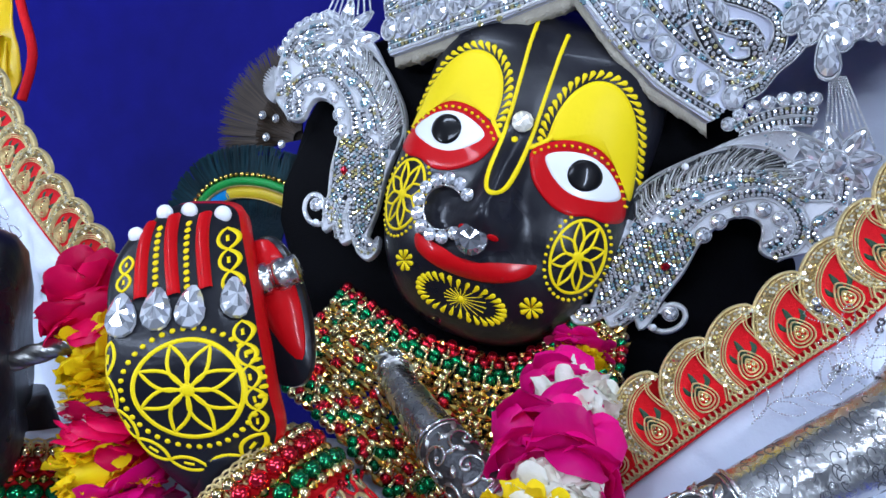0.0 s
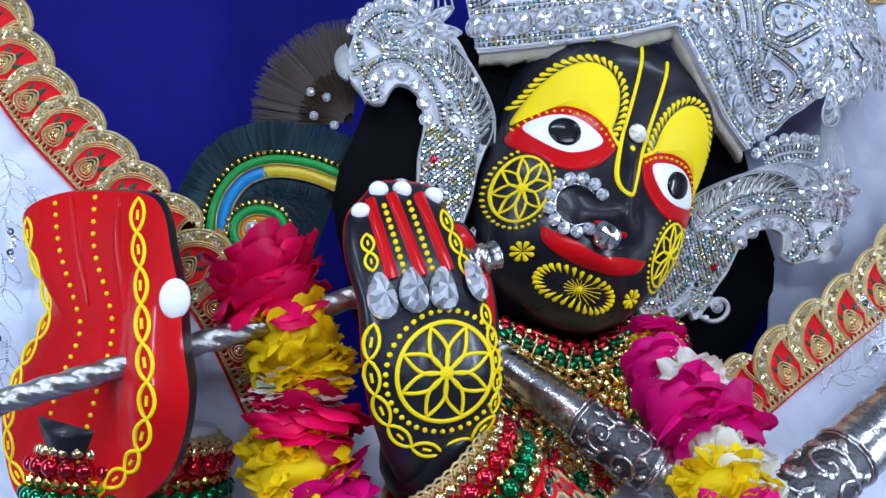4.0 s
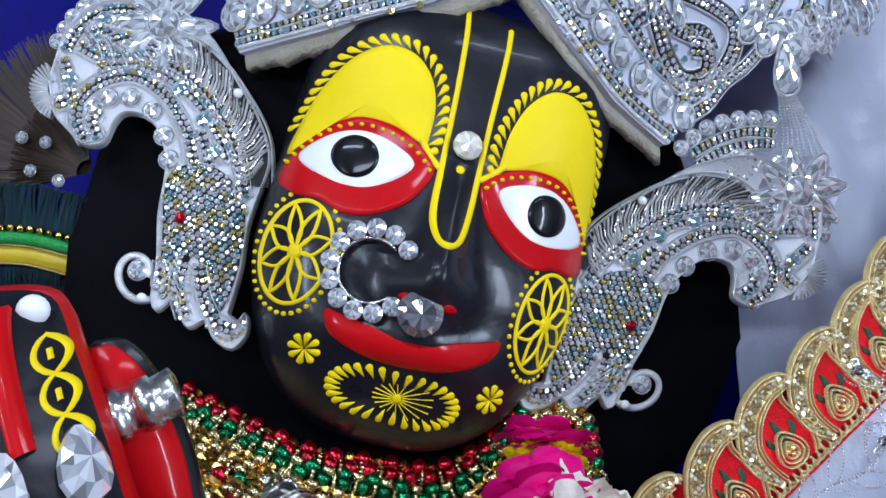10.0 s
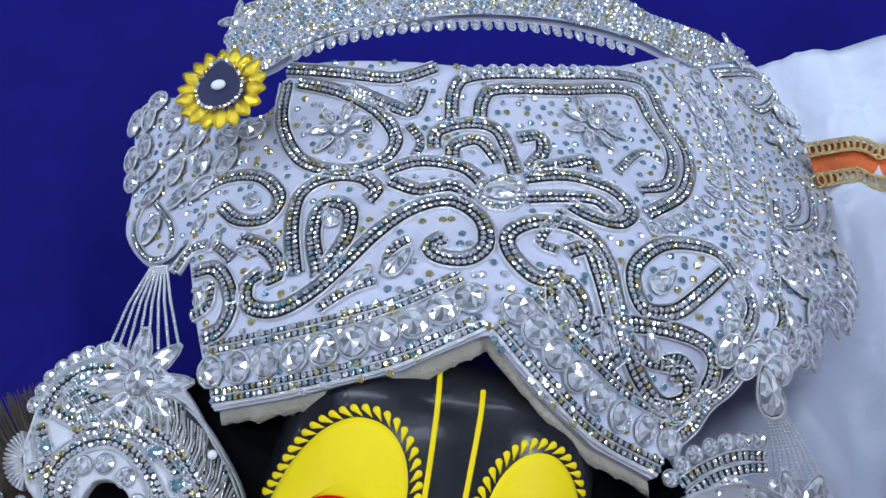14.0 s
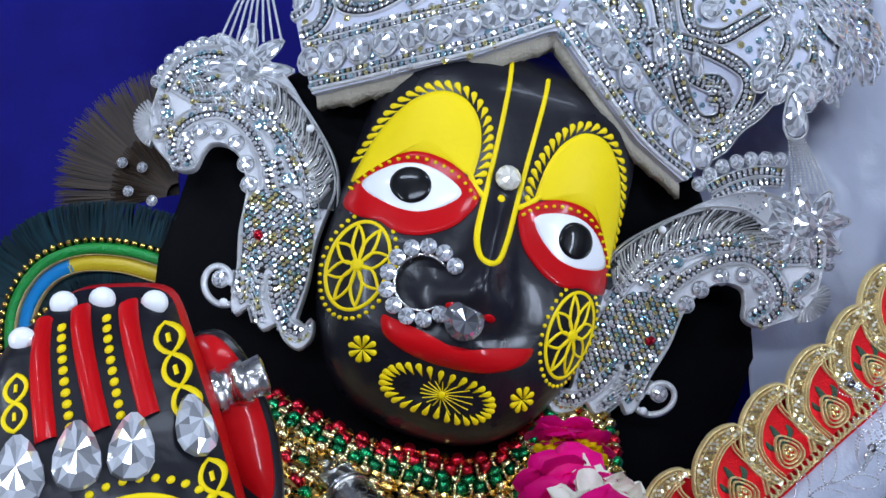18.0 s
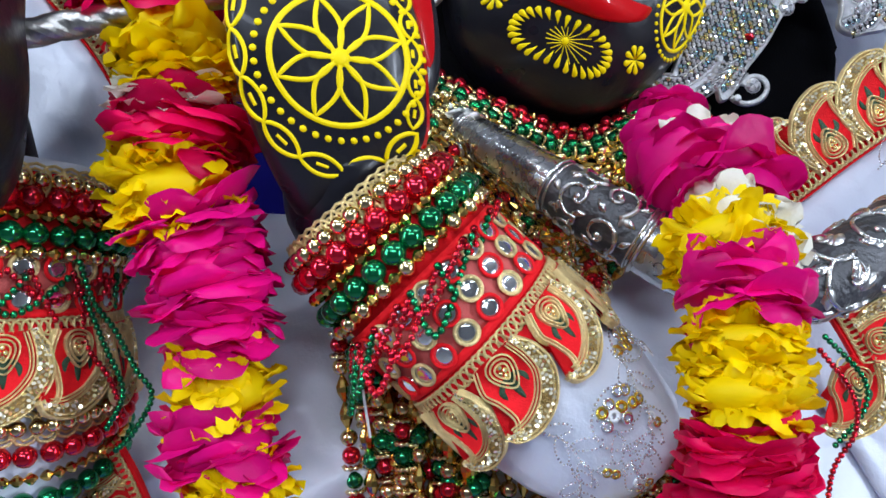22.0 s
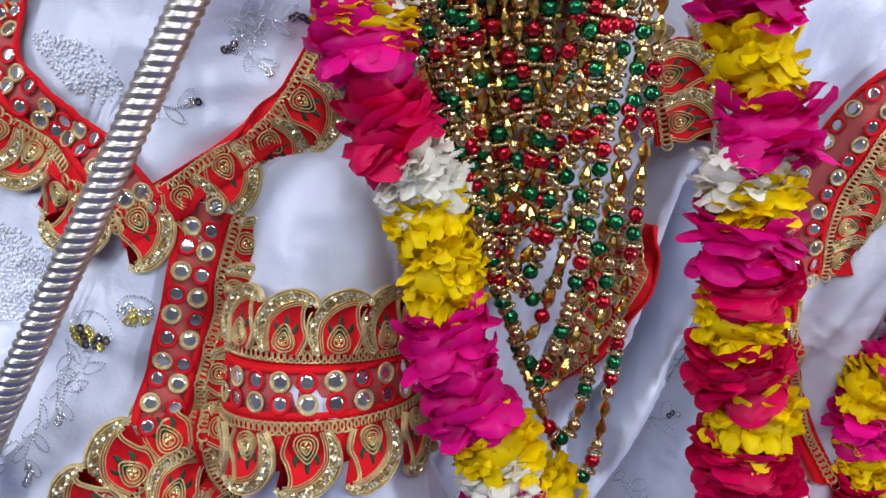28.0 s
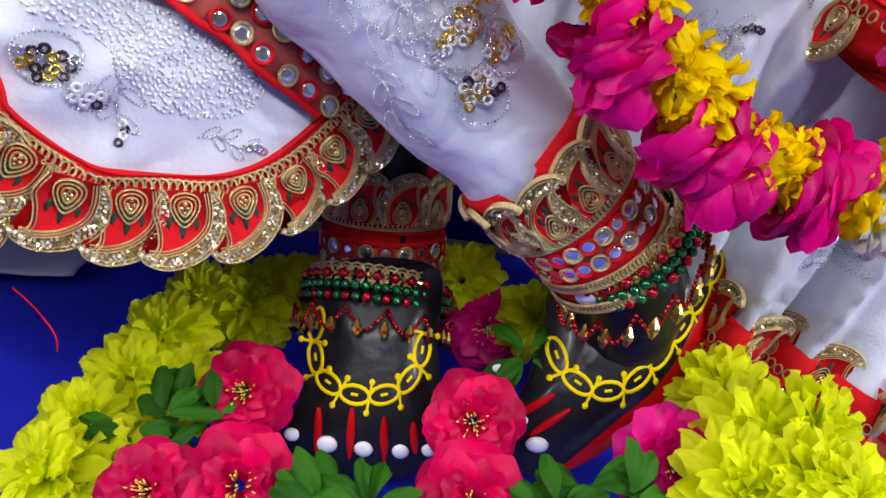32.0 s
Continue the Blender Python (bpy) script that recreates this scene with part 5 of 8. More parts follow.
# golden flower brooch
gf = thing("golden_brooch", None, "gold petal brooch with a dark heart on the crown", "brooch")
c0 = (-0.084, 0.075, 1.245)
bm0 = Matrix.Translation(c0) @ pose(0, 0, 0, 78, 0, -8)
PETALGOLD = mat("gold_leaf_petal", (0.85, 0.62, 0.05), 0.3, 0.85, bump=0.5, scale=900, vary=0.2)
DARKBLUE = mat("dark_blue_velvet", (0.004, 0.006, 0.05), 0.6)
pm = MB()
fill(pm, Skin(lambda a, b: V(a, b, 0.0)), catmull([(0, 0.0), (0.0038, 0.005), (0.0036, 0.010), (0, 0.0145), (-0.0036, 0.010), (-0.0038, 0.005)], 5, True), PETALGOLD, 0.0006, 0.0020, 4)
GP = pm.mesh("petal")
for i in range(18):
    a = 2 * math.pi * i / 18
    part("petal", GP, gf, at=bm0 @ pose(0, 0, 0.001 * (i % 2), 0, 0, math.degrees(a)) @ pose(0, 0.0115, 0, 10, 0, 0))
mb = MB()
heart = [(0.0145 * 0.9 * math.cos(t) * (1 - 0.12 * math.sin(t)), 0.0145 * (0.95 * math.sin(t) + 0.25 * max(0, math.sin(t)) ** 6)) for t in np.linspace(0, 2 * math.pi, 32, endpoint=False)]
fl = Skin(lambda a, b: bm0 @ V(a, b, 0.004))
plate(mb, fl, heart, DARKBLUE, 0.001)
gems(mb, fl, resample(heart, 0.0026, True), 0.0013, [PALEGOLD, CRYSTAL], 0.001)
part("heart", mb, gf, "dark blue heart ringed with tiny stones", smooth=False)
part("pearl", PEARL, gf, at=bm0 @ pose(0, 0, 0.006) @ Matrix.Diagonal((0.0042, 0.0032, 0.002, 1)))

# ---- ear ornaments, a pair, mirrored ----


def ear_ornament(sgn):
    ob = thing("ear_ornament", None, "silver beaded bird-headed ear ornament with crystals" if sgn < 0 else "silver beaded bird-headed ear ornament, tilted outward", "ornament", "ear ornaments")
    o, ea, eb = (V(0.0030, 0.0316, 1.0106), V(0.9277, -0.0571, -0.4697), V(0.2905, 0.2025, 0.9885)) if sgn < 0 else (V(-0.0068, 0.0459, 1.0111), V(1.0758, 0.0780, -0.1388), V(0.3334, 0.1214, 0.9415))
    base = Skin(lambda a, b: o + ea * a + eb * b)
    sk = base
    if sgn > 0:
        out_of = base.normal(0, 0)
        sk = Skin(lambda a, b: base.place(-a, b))
        sk.normal = lambda a, b: out_of
    out = catmull([(-0.1781, -0.0137), (-0.1747, 0.0043), (-0.1628, 0.0168), (-0.1403, 0.0256), (-0.1162, 0.0189), (-0.0976, 0.0039), (-0.0849, -0.0069), (-0.0748, -0.0224), (-0.0757, -0.0423), (-0.0759, -0.0545), (-0.0739, -0.0709), (-0.0742, -0.0890)], 6).tolist()
    out += catmull([(-0.0690, -0.0907), (-0.0667, -0.0858), (-0.0644, -0.0935), (-0.0690, -0.1012), (-0.0770, -0.1000), (-0.0825, -0.0949), (-0.0889, -0.1006), (-0.0971, -0.0922), (-0.1030, -0.0993), (-0.1067, -0.0944), (-0.1086, -0.0807), (-0.1138, -0.0632), (-0.1159, -0.0470), (-0.1185, -0.0382), (-0.1257, -0.0288), (-0.1336, -0.0259), (-0.1419, -0.0285), (-0.1450, -0.0348), (-0.1466, -0.0443), (-0.1544, -0.0479), (-0.1632, -0.0447), (-0.1712, -0.0401), (-0.1777, -0.0279)], 4).tolist()
    mb = MB()
    plate(mb, sk, out, mat("grey_felt", (0.64, 0.64, 0.66), 0.8, bump=0.3, scale=900, vary=0.1) if sgn < 0 else bpy.data.materials["grey_felt"], 0.0022, 0.5)
    if sgn > 0:
        mb.f = [f[::-1] for f in mb.f]
    part("board", mb, ob, "white felt board")
    bd = MB()
    stroke(bd, sk, resample(out, 0.002, True), 0.0016, SILVERCORD, 0.0040, closed=True)
    arcs = ([(-0.1537, -0.0465), (-0.1610, -0.0393), (-0.1614, -0.0287), (-0.1535, -0.0177), (-0.1407, -0.0112), (-0.1254, -0.0149), (-0.1124, -0.0254), (-0.1061, -0.0363)],
            [(-0.1697, -0.0086), (-0.1572, -0.0093), (-0.1401, -0.0018), (-0.1204, -0.0022), (-0.1011, -0.0121), (-0.0886, -0.0266), (-0.0811, -0.0415)],
            [(-0.1583, -0.0145), (-0.1422, -0.0064), (-0.1212, -0.0074), (-0.1048, -0.0157), (-0.0916, -0.0300)],
            [(-0.1751, -0.0127), (-0.1723, 0.0002), (-0.1624, 0.0120), (-0.1513, 0.0165)],
            [(-0.1748, -0.0174), (-0.1664, -0.0303), (-0.1712, -0.0365)],
            [(-0.1493, -0.0428), (-0.1542, -0.0376), (-0.1530, -0.0320)],
            [(-0.1577, 0.0075), (-0.1663, -0.0014), (-0.1609, -0.0045), (-0.1499, 0.0040)],
            [(-0.1073, -0.0230), (-0.1015, -0.0305), (-0.0990, -0.0351)],
            [(-0.1069, -0.0802), (-0.1044, -0.0902)],
            [(-0.0980, -0.0777), (-0.0972, -0.0882), (-0.0911, -0.0972)],
            [(-0.0916, -0.0759), (-0.0862, -0.0864), (-0.0782, -0.0937), (-0.0700, -0.0939)])
    for c in arcs:
        scroll(bd, sk, catmull(c, 8), 0.0062, 0.0014, lift=0.0022)
    cheek = catmull([(-0.1152, -0.0492), (-0.1095, -0.0390), (-0.0956, -0.0348), (-0.0818, -0.0417), (-0.0765, -0.0571), (-0.0752, -0.0761), (-0.0777, -0.0900), (-0.0834, -0.0880), (-0.0922, -0.0737), (-0.0986, -0.0755), (-0.0993, -0.0888), (-0.1034, -0.0935), (-0.1095, -0.0715)], 5, True)
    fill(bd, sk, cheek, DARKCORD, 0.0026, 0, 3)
    gems(bd, sk, pack(cheek, 0.0026), 0.00128, [CRYSTAL, AURORA, AURORA2, CRYSTAL], 0.0028)
    tip = [(-0.0808, -0.0968), (-0.0721, -0.0987), (-0.0670, -0.0943), (-0.0666, -0.0893)]
    gems(bd, sk, resample(catmull(tip, 6), 0.0024), 0.0012, [CRYSTAL, AURORA2], 0.0024)
    for i in range(7):
        a, b = (-0.0990, -0.0744), (-0.0911, -0.0972)
        x0, z0 = a[0] + (b[0] - a[0]) * i / 7 - 0.001, a[1] + (b[1] - a[1]) * i / 7
        stroke(bd, sk, [(x0 - 0.003, z0), (x0 + 0.001, z0 - 0.004), (x0 + 0.005, z0 - 0.003)], 0.0013, SILVERCORD, 0.0040)
    # feathered ridge along the back and a shell fan at the tail
    ridge = resample(catmull([(-0.1639, -0.0018), (-0.1467, 0.0009), (-0.1307, 0.0091), (-0.1128, 0.0076), (-0.0938, -0.0048), (-0.0819, -0.0171), (-0.0759, -0.0350)], 8), 0.0017)
    ridge = off(ridge, -0.0075)
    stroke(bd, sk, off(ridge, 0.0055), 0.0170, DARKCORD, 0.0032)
    stroke(bd, sk, off(ridge, 0.0135), 0.0016, SILVERCORD, 0.0040)
    for i in range(2, len(ridge)):
        t = ridge[i] - ridge[i - 1]
        t = t / np.linalg.norm(t)
        n = np.array((-t[1], t[0])) * (1 if i % 9 else 1.15)
        h = 0.0135 * (0.62 + 0.38 * ((i % 9) / 9))
        stroke(bd, sk, [ridge[i] - n * 0.002, ridge[i] + n * h * 0.45 - t * 0.004, ridge[i] + n * h * 0.92 - t * 0.0105], 0.0015, SILVER if i % 3 else SILVERCORD, 0.0042)
    for i in range(16):
        a = math.pi * (0.75 + 0.75 * i / 15)
        c = (-0.1728, -0.0311)
        stroke(bd, sk, [(c[0] + 0.004 * math.cos(a), c[1] + 0.004 * math.sin(a)), (c[0] + 0.0125 * math.cos(a), c[1] + 0.0125 * math.sin(a))], 0.0015, SILVERCORD, 0.0040)
    tagged(part("beadwork", bd, ob, "rows of tiny crystals and silver wire", smooth=False), kind="stuff")
    for q, r in (((-0.1501, -0.0251), 0.0042), ((-0.1408, -0.0209), 0.0042), ((-0.1300, -0.0228), 0.0042), ((-0.1217, -0.0307), 0.0042), ((-0.1167, -0.0395), 0.0042), ((-0.1554, -0.0315), 0.0038), ((-0.1152, -0.0873), 0.0040)):
        stone(ROUND, ob, sk.posed(q[0], q[1], 0, 0.0024), r)
    for q in ((-0.1214, -0.0092), (-0.1071, -0.0171), (-0.0989, -0.0290), (-0.1689, -0.0244), (-0.1632, 0.0069)):
        stone(ROUND_AB, ob, sk.posed(q[0], q[1], 0, 0.0024), 0.0036)
    for q in ((-0.0954, -0.0011), (-0.1096, -0.0971)):
        part("pearl", PEARL, ob, at=sk.posed(q[0], q[1], 0, 0.005) @ Matrix.Diagonal((0.0022, 0.0022, 0.0022, 1)))
    mb = MB()
    q = (-0.1042, -0.0606)
    fill(mb, sk, circle(q, 0.0024, 10), REDBEAD, 0.0042, 0.0012, 2)
    part("red_stone", mb, ob, "small red eye stone", smooth=False)
    # curl below the beak
    mb = MB()
    c = (-0.1149, -0.0884)
    tube(mb, [sk.at(c[0] + (0.0045 + 0.0012 * x) * math.cos(x), c[1] + (0.0045 + 0.0012 * x) * math.sin(x), 0.002) for x in np.linspace(0, 5.5, 24)], 0.0017, SILVERCORD, 6)
    part("curl", mb, ob, "silver wire curl")
    if sgn < 0:
        blossom(ob, sk, (-0.1373, 0.0156), 0.0145, 8, LEAFSTONE, 0.0056)
    else:
        mb = MB()
        c = (0.1646, 0.0095)
        plate(mb, base, circle(c, 0.0185, 28), WHITECLOTH, 0.0022, 0.5)
        part("flower_board", mb, ob, "round felt board under the stone flower")
        blossom(ob, base, c, 0.0130, 8, LEAFSTONE, 0.0058)
    for q in resample(catmull([(-0.1814, -0.0100), (-0.1774, 0.0058), (-0.1657, 0.0190), (-0.1538, 0.0247)], 6), 0.007):
        stone(ROUND, ob, sk.posed(q[0], q[1], 0, 0.0), 0.0034)
    if sgn > 0:
        # a second beaded crest above it
        crest = MB()
        for c in ([(0.1133, 0.0250), (0.1223, 0.0324), (0.1350, 0.0380), (0.1480, 0.0385)], [(0.1176, 0.0190), (0.1264, 0.0275), (0.1394, 0.0322), (0.1490, 0.0330)]):
            scroll(crest, base, catmull(c, 8), 0.0044, 0.0012)
        for c in ([(0.1290, 0.0215), (0.1350, 0.0268), (0.1425, 0.0215), (0.1380, 0.0140), (0.1310, 0.0180)],):
            scroll(crest, base, catmull(c, 8), 0.0040)
        tagged(part("crest_beadwork", crest, ob, "beaded silver crest", smooth=False), kind="stuff")
        for q in resample(catmull([(0.1085, 0.0275), (0.1163, 0.0378), (0.1301, 0.0446), (0.1453, 0.0462)], 8), 0.0075):
            stone(ROUND, ob, base.posed(q[0], q[1], 0, 0.0), 0.0036)
    return ob, sk


ear_ornament(-1)
ear_ornament(1)
# thread tassels from the crown to the ear ornaments
for top, lowc, w in (((-0.116, 0.058, 1.148), (-0.119, 0.042, 1.110), 0.034), ((0.177, 0.070, 1.047), (0.182, 0.066, 1.010), 0.026)):
    tas = thing("tassel", None, "silver bead tassel hanging from the crown", "tassel", "crown tassels")
    for i in range(8):
        mb = MB()
        f = i / 7 - 0.5
        p = resample([Vector(top) + V(f * 0.008, 0, 0), (Vector(top) + Vector(lowc)) / 2 + V(f * w * 0.6, -0.002, 0), Vector(lowc) + V(f * w, 0.0, -0.004)], 0.0016)
        for q in p:
            ball(mb, q, 0.00085, SILVERCORD, 5, 3)
        part("thread", mb, tas)
# forehead jewel, nose ring with pendant, finger drops
fj = thing("forehead_jewel", None, "round clear crystal set on the statue's forehead", "jewel")
# facets differ in base colour through rand, as painted glints
stone(flat_mesh("crystal", brilliant(12, 0.6), mat("bright_crystal", (0.86, 0.82, 0.70), 0.08, 0.2, coat=1.0, rand=0.3)), fj, FSKIN.posed(0.0, 0.0, 0, 0.0012), 0.0062)
nr_ = thing("nose_ring", None, "open silver nose ring set with round crystals", "ring")
NC = FORG + FRIGHT * -0.0240 + FUP * -0.0590 + FACE * 0.013
nx, ny = (FRIGHT * 0.95 + FACE * 0.30).normalized(), FUP
mb = MB()
tube(mb, [NC + (nx * math.cos(a) + ny * math.sin(a)) * 0.0125 for a in np.linspace(0.9, 5.6, 32)], 0.0007, SILVER, 6)
part("wire", mb, nr_, "thin silver wire")
nz = nx.cross(ny)
for a in np.linspace(0.75, 5.55, 11):
    p = NC + (nx * math.cos(a) + ny * math.sin(a)) * 0.0163 + FACE * 0.001
    m = Matrix(((nx.x, ny.x, nz.x, p.x), (nx.y, ny.y, nz.y, p.y), (nx.z, ny.z, nz.z, p.z), (0, 0, 0, 1)))
    stone(BARE, nr_, m, 0.0039)
pn = thing("nose_pendant", None, "large round clear crystal hanging below the nose", "jewel")
p = FORG + FRIGHT * -0.002 + FUP * -0.0695 + FACE * 0.020
# here too rand paints bright and dark reflections into the facets
stone(flat_mesh("crystal", brilliant(16, 0.6), mat("clear_crystal", (0.60, 0.60, 0.62), 0.04, 0.85, coat=0.9, rand=0.6)), pn, Matrix(((FRIGHT.x, FUP.x, FACE.x, p.x), (FRIGHT.y, FUP.y, FACE.y, p.y), (FRIGHT.z, FUP.z, FACE.z, p.z), (0, 0, 0, 1))), 0.0092)
for q, an in (((-0.1403, 0.9180), 0.05), ((-0.1265, 0.9207), 0.0), ((-0.1126, 0.9217), -0.08), ((-0.0976, 0.9256), -0.15)):
    fd = thing("finger_jewel", None, "clear teardrop crystal on the statue's knuckle", "jewel", "finger jewels")
    stone(BARE_TEAR, fd, P1.posed(q[0], q[1] + 0.001, an, 0.0010), 0.0091)

# ---- rod, horn and cane ----
mb = MB()
fa, fb = V(-0.345, -0.160, 0.852), V(-0.100, -0.087, 0.934)
tube(mb, [fa.lerp(fb, f) for f in np.linspace(0, 1, 420)], [0.0053] * 420, mat("worn_silver", (0.42, 0.41, 0.38), 0.36, 1.0, bump=0.3, scale=400, vary=0.3), 36, twist=0.10, profile=lambda a: 0.90 + 0.16 * abs(math.cos(1.5 * a)) + 0.020 * math.cos(12 * a + 1))
flute = thing("flute", None, "twisted silver flute held between the raised palms", "flute")
part("rod", mb, flute, "spirally fluted silver rod")
mb = MB()
d = (fb - fa).normalized()
tube(mb, [fb + d * x for x in (0.0, 0.004, 0.0045, 0.008, 0.0085, 0.013, 0.0135, 0.019, 0.0195, 0.0205)], [0.0085, 0.0085, 0.0070, 0.0070, 0.0082, 0.0082, 0.0070, 0.0078, 0.0078, 0.005], SILVER, 20)
part("knob", mb, flute, "ringed silver end knob")
horn = thing("horn", None, "curved silver horn with engraved bands and a flared bell", "horn")
hp = catmull([(-0.132, 0.020, 0.905), (-0.088, 0.000, 0.891), (-0.055, -0.035, 0.872), (-0.030, -0.056, 0.856), (0.0, -0.075, 0.838), (0.035, -0.085, 0.820), (0.070, -0.090, 0.818), (0.102, -0.080, 0.832), (0.135, -0.066, 0.850), (0.165, -0.055, 0.866), (0.186, -0.050, 0.878)], 12)
hp = np.array([recede(Vector(q), 0.023, FRONT) for q in hp])
hr = np.interp(np.linspace(0, 1, len(hp)), [0, 0.2, 0.4, 0.6, 0.8, 0.95, 1], [0.0075, 0.0108, 0.0142, 0.0158, 0.0180, 0.0215, 0.0235])
mb = MB()
tube(mb, hp, hr, SILVER, 32, caps=False)
part("tube", mb, horn, "polished silver tube")
ENG = mat("engraved_silver", (0.10, 0.10, 0.105), 0.5, 0.9, bump=0.8, scale=300, vary=0.5)
HORN_RUN = np.concatenate([[0], np.cumsum(np.linalg.norm(np.diff(hp, axis=0), axis=1))])


def horn_place(a, b):
    """Round the horn (metres at radius 0.013) and along it."""
    i = min(int(np.searchsorted(HORN_RUN, b)), len(hp) - 2)
    i = max(i, 1)
    w = (b - HORN_RUN[i - 1]) / (HORN_RUN[i] - HORN_RUN[i - 1])
    c = Vector(hp[i - 1]).lerp(Vector(hp[i]), w)
    r = hr[i - 1] + (hr[i] - hr[i - 1]) * w
    t = (Vector(hp[i + 1]) - Vector(hp[i - 1])).normalized()
    u = V(0, -1, 0)
    u = (u - t * u.dot(t)).normalized()
    return c + (u * math.cos(a / 0.013) + t.cross(u) * math.sin(a / 0.013)) * r


HORN = Skin(horn_place, 0.0015)


def horn_ring(b, r, lift):
    mb = MB()
    tube(mb, [HORN.at(a, b, lift) for a in np.linspace(-0.0408, 0.0408, 40)], r, SILVER, 6)
    return mb


def acanthus(mb, c, s, turn):
    """A raised scroll with leaves curling off it."""
    c = np.array(c)
    arm = [c + s * (1 - x / 8.5) * np.array((math.cos(turn * x + 0.5), math.sin(turn * x + 0.5))) for x in np.linspace(0, 7.6, 30)]
    tube(mb, [HORN.at(q[0], q[1], 0.0008) for q in arm], [0.0011 * (1 - 0.5 * i / 29) + 0.0002 for i in range(30)], SILVER, 6)
    ball(mb, HORN.at(c[0], c[1], 0.001), 0.0017, SILVER, 8, 5)
    for x in (0.2, 1.1, 2.0, 2.9, 3.8):
        q = c + s * 1.12 * np.array((math.cos(turn * x + 0.5), math.sin(turn * x + 0.5)))
        d = np.array((math.cos(turn * (x + 0.75) + 0.5), math.sin(turn * (x + 0.75) + 0.5))) * s * 0.62
        n = np.array((-d[1], d[0])) * 0.30
        fill(mb, HORN, catmull([q - d * 0.25, q + d * 0.3 + n, q + d, q + d * 0.4 - n], 4, True), SILVER, 0.0006, 0.0010, 3)


for s0, s1 in ((0.10, 0.215), (0.365, 0.485), (0.62, 0.79)):
    b0, b1 = s0 * HORN_RUN[-1], s1 * HORN_RUN[-1]
    i0, i1 = int(np.searchsorted(HORN_RUN, b0)), int(np.searchsorted(HORN_RUN, b1))
    mb = MB()
    tube(mb, hp[i0:i1], hr[i0:i1] + 0.0004, ENG, 32, caps=False)
    band = part("engraved_band", mb, horn, "dark ground of a scrollwork band")
    for b in (b0, b0 + 0.0028, b1 - 0.0028, b1):
        part("ring", horn_ring(b, 0.0012 if b in (b0, b1) else 0.0007, 0.0006), band)
    mid, hgt = (b0 + b1) / 2, (b1 - b0) * 0.25
    for k in range(9):
        mb = MB()
        a = (k - 4) * 0.0088
        acanthus(mb, (a, mid + hgt * 0.62 * (1 if k % 2 else -1)), hgt * 0.72, 1 if k % 2 else -1)
        part("scroll", mb, band, "raised silver leaf scroll")
mb = MB()
rb = 0.235 * HORN_RUN[-1]
hoop = HORN.posed(0.012, rb, 0, 0.002)
tube(mb, [hoop @ V(0.0034 * math.cos(t), 0.0034 * math.sin(t), 0.001) for t in np.linspace(0, 2 * math.pi, 16, endpoint=False)], 0.0009, SILVER, 6, closed=True)
part("hanging_loop", mb, horn, "small silver loop")
# shallow engraved leaves on the plain stretches
mb = MB()
random.seed(77)
for _ in range(150):
    f = random.choice((random.uniform(0.23, 0.35), random.uniform(0.50, 0.61), random.uniform(0.80, 0.97), random.uniform(0.80, 0.97)))
    a, b, s, tn = random.uniform(-0.022, 0.022), f * HORN_RUN[-1], random.uniform(0.0022, 0.0042), random.choice((-1, 1))
    stroke(mb, HORN, [(a + s * (1 - x / 7) * math.cos(tn * x), b + s * (1 - x / 7) * math.sin(tn * x)) for x in np.linspace(0, 5, 14)], 0.0005, ENG, 0.00012)
tagged(part("engraving", mb, horn, "fine engraved leaf lines"), kind="stuff")
mb = MB()
e0, e1 = Vector(hp[-1]), (Vector(hp[-1]) - Vector(hp[-4])).normalized()
tube(mb, [e0 + e1 * x for x in (-0.004, 0.0, 0.001, 0.004, 0.005, 0.003, -0.01)], [0.0236, 0.0255, 0.0262, 0.0262, 0.0250, 0.0235, 0.019], SILVER, 32, caps=False)
part("bell_rim", mb, horn, "rolled rim of the bell")
mb = MB()
ca, cb = (-0.147, -0.100, 0.619), (-0.266, -0.100, 0.331)
ca, cb = Vector(ca) + (Vector(ca) - Vector(cb)) * 0.15, Vector(cb) + (Vector(cb) - Vector(ca)) * 0.4
tube(mb, [ca.lerp(cb, f) for f in np.linspace(0, 1, 900)], [0.0080] * 900, mat("twisted_steel", (0.60, 0.56, 0.48), 0.36, 1.0, vary=0.3, scale=200, bump=0.15), 32, twist=0.16, profile=lambda a: 0.88 + 0.13 * abs(math.cos(2 * a)) + 0.03 * math.cos(12 * a))
thing("cane", mb, "twisted silver cane leaning against the dress", "cane")

# ---- red lace with gold cord, sequins and mirrors ----
FLAT = Skin(lambda a, b: V(a, b, 0.0))


GOLDBED = mat("dull_gold_thread", (0.36, 0.24, 0.085), 0.45, 0.5, bump=0.6, scale=1500, vary=0.3)


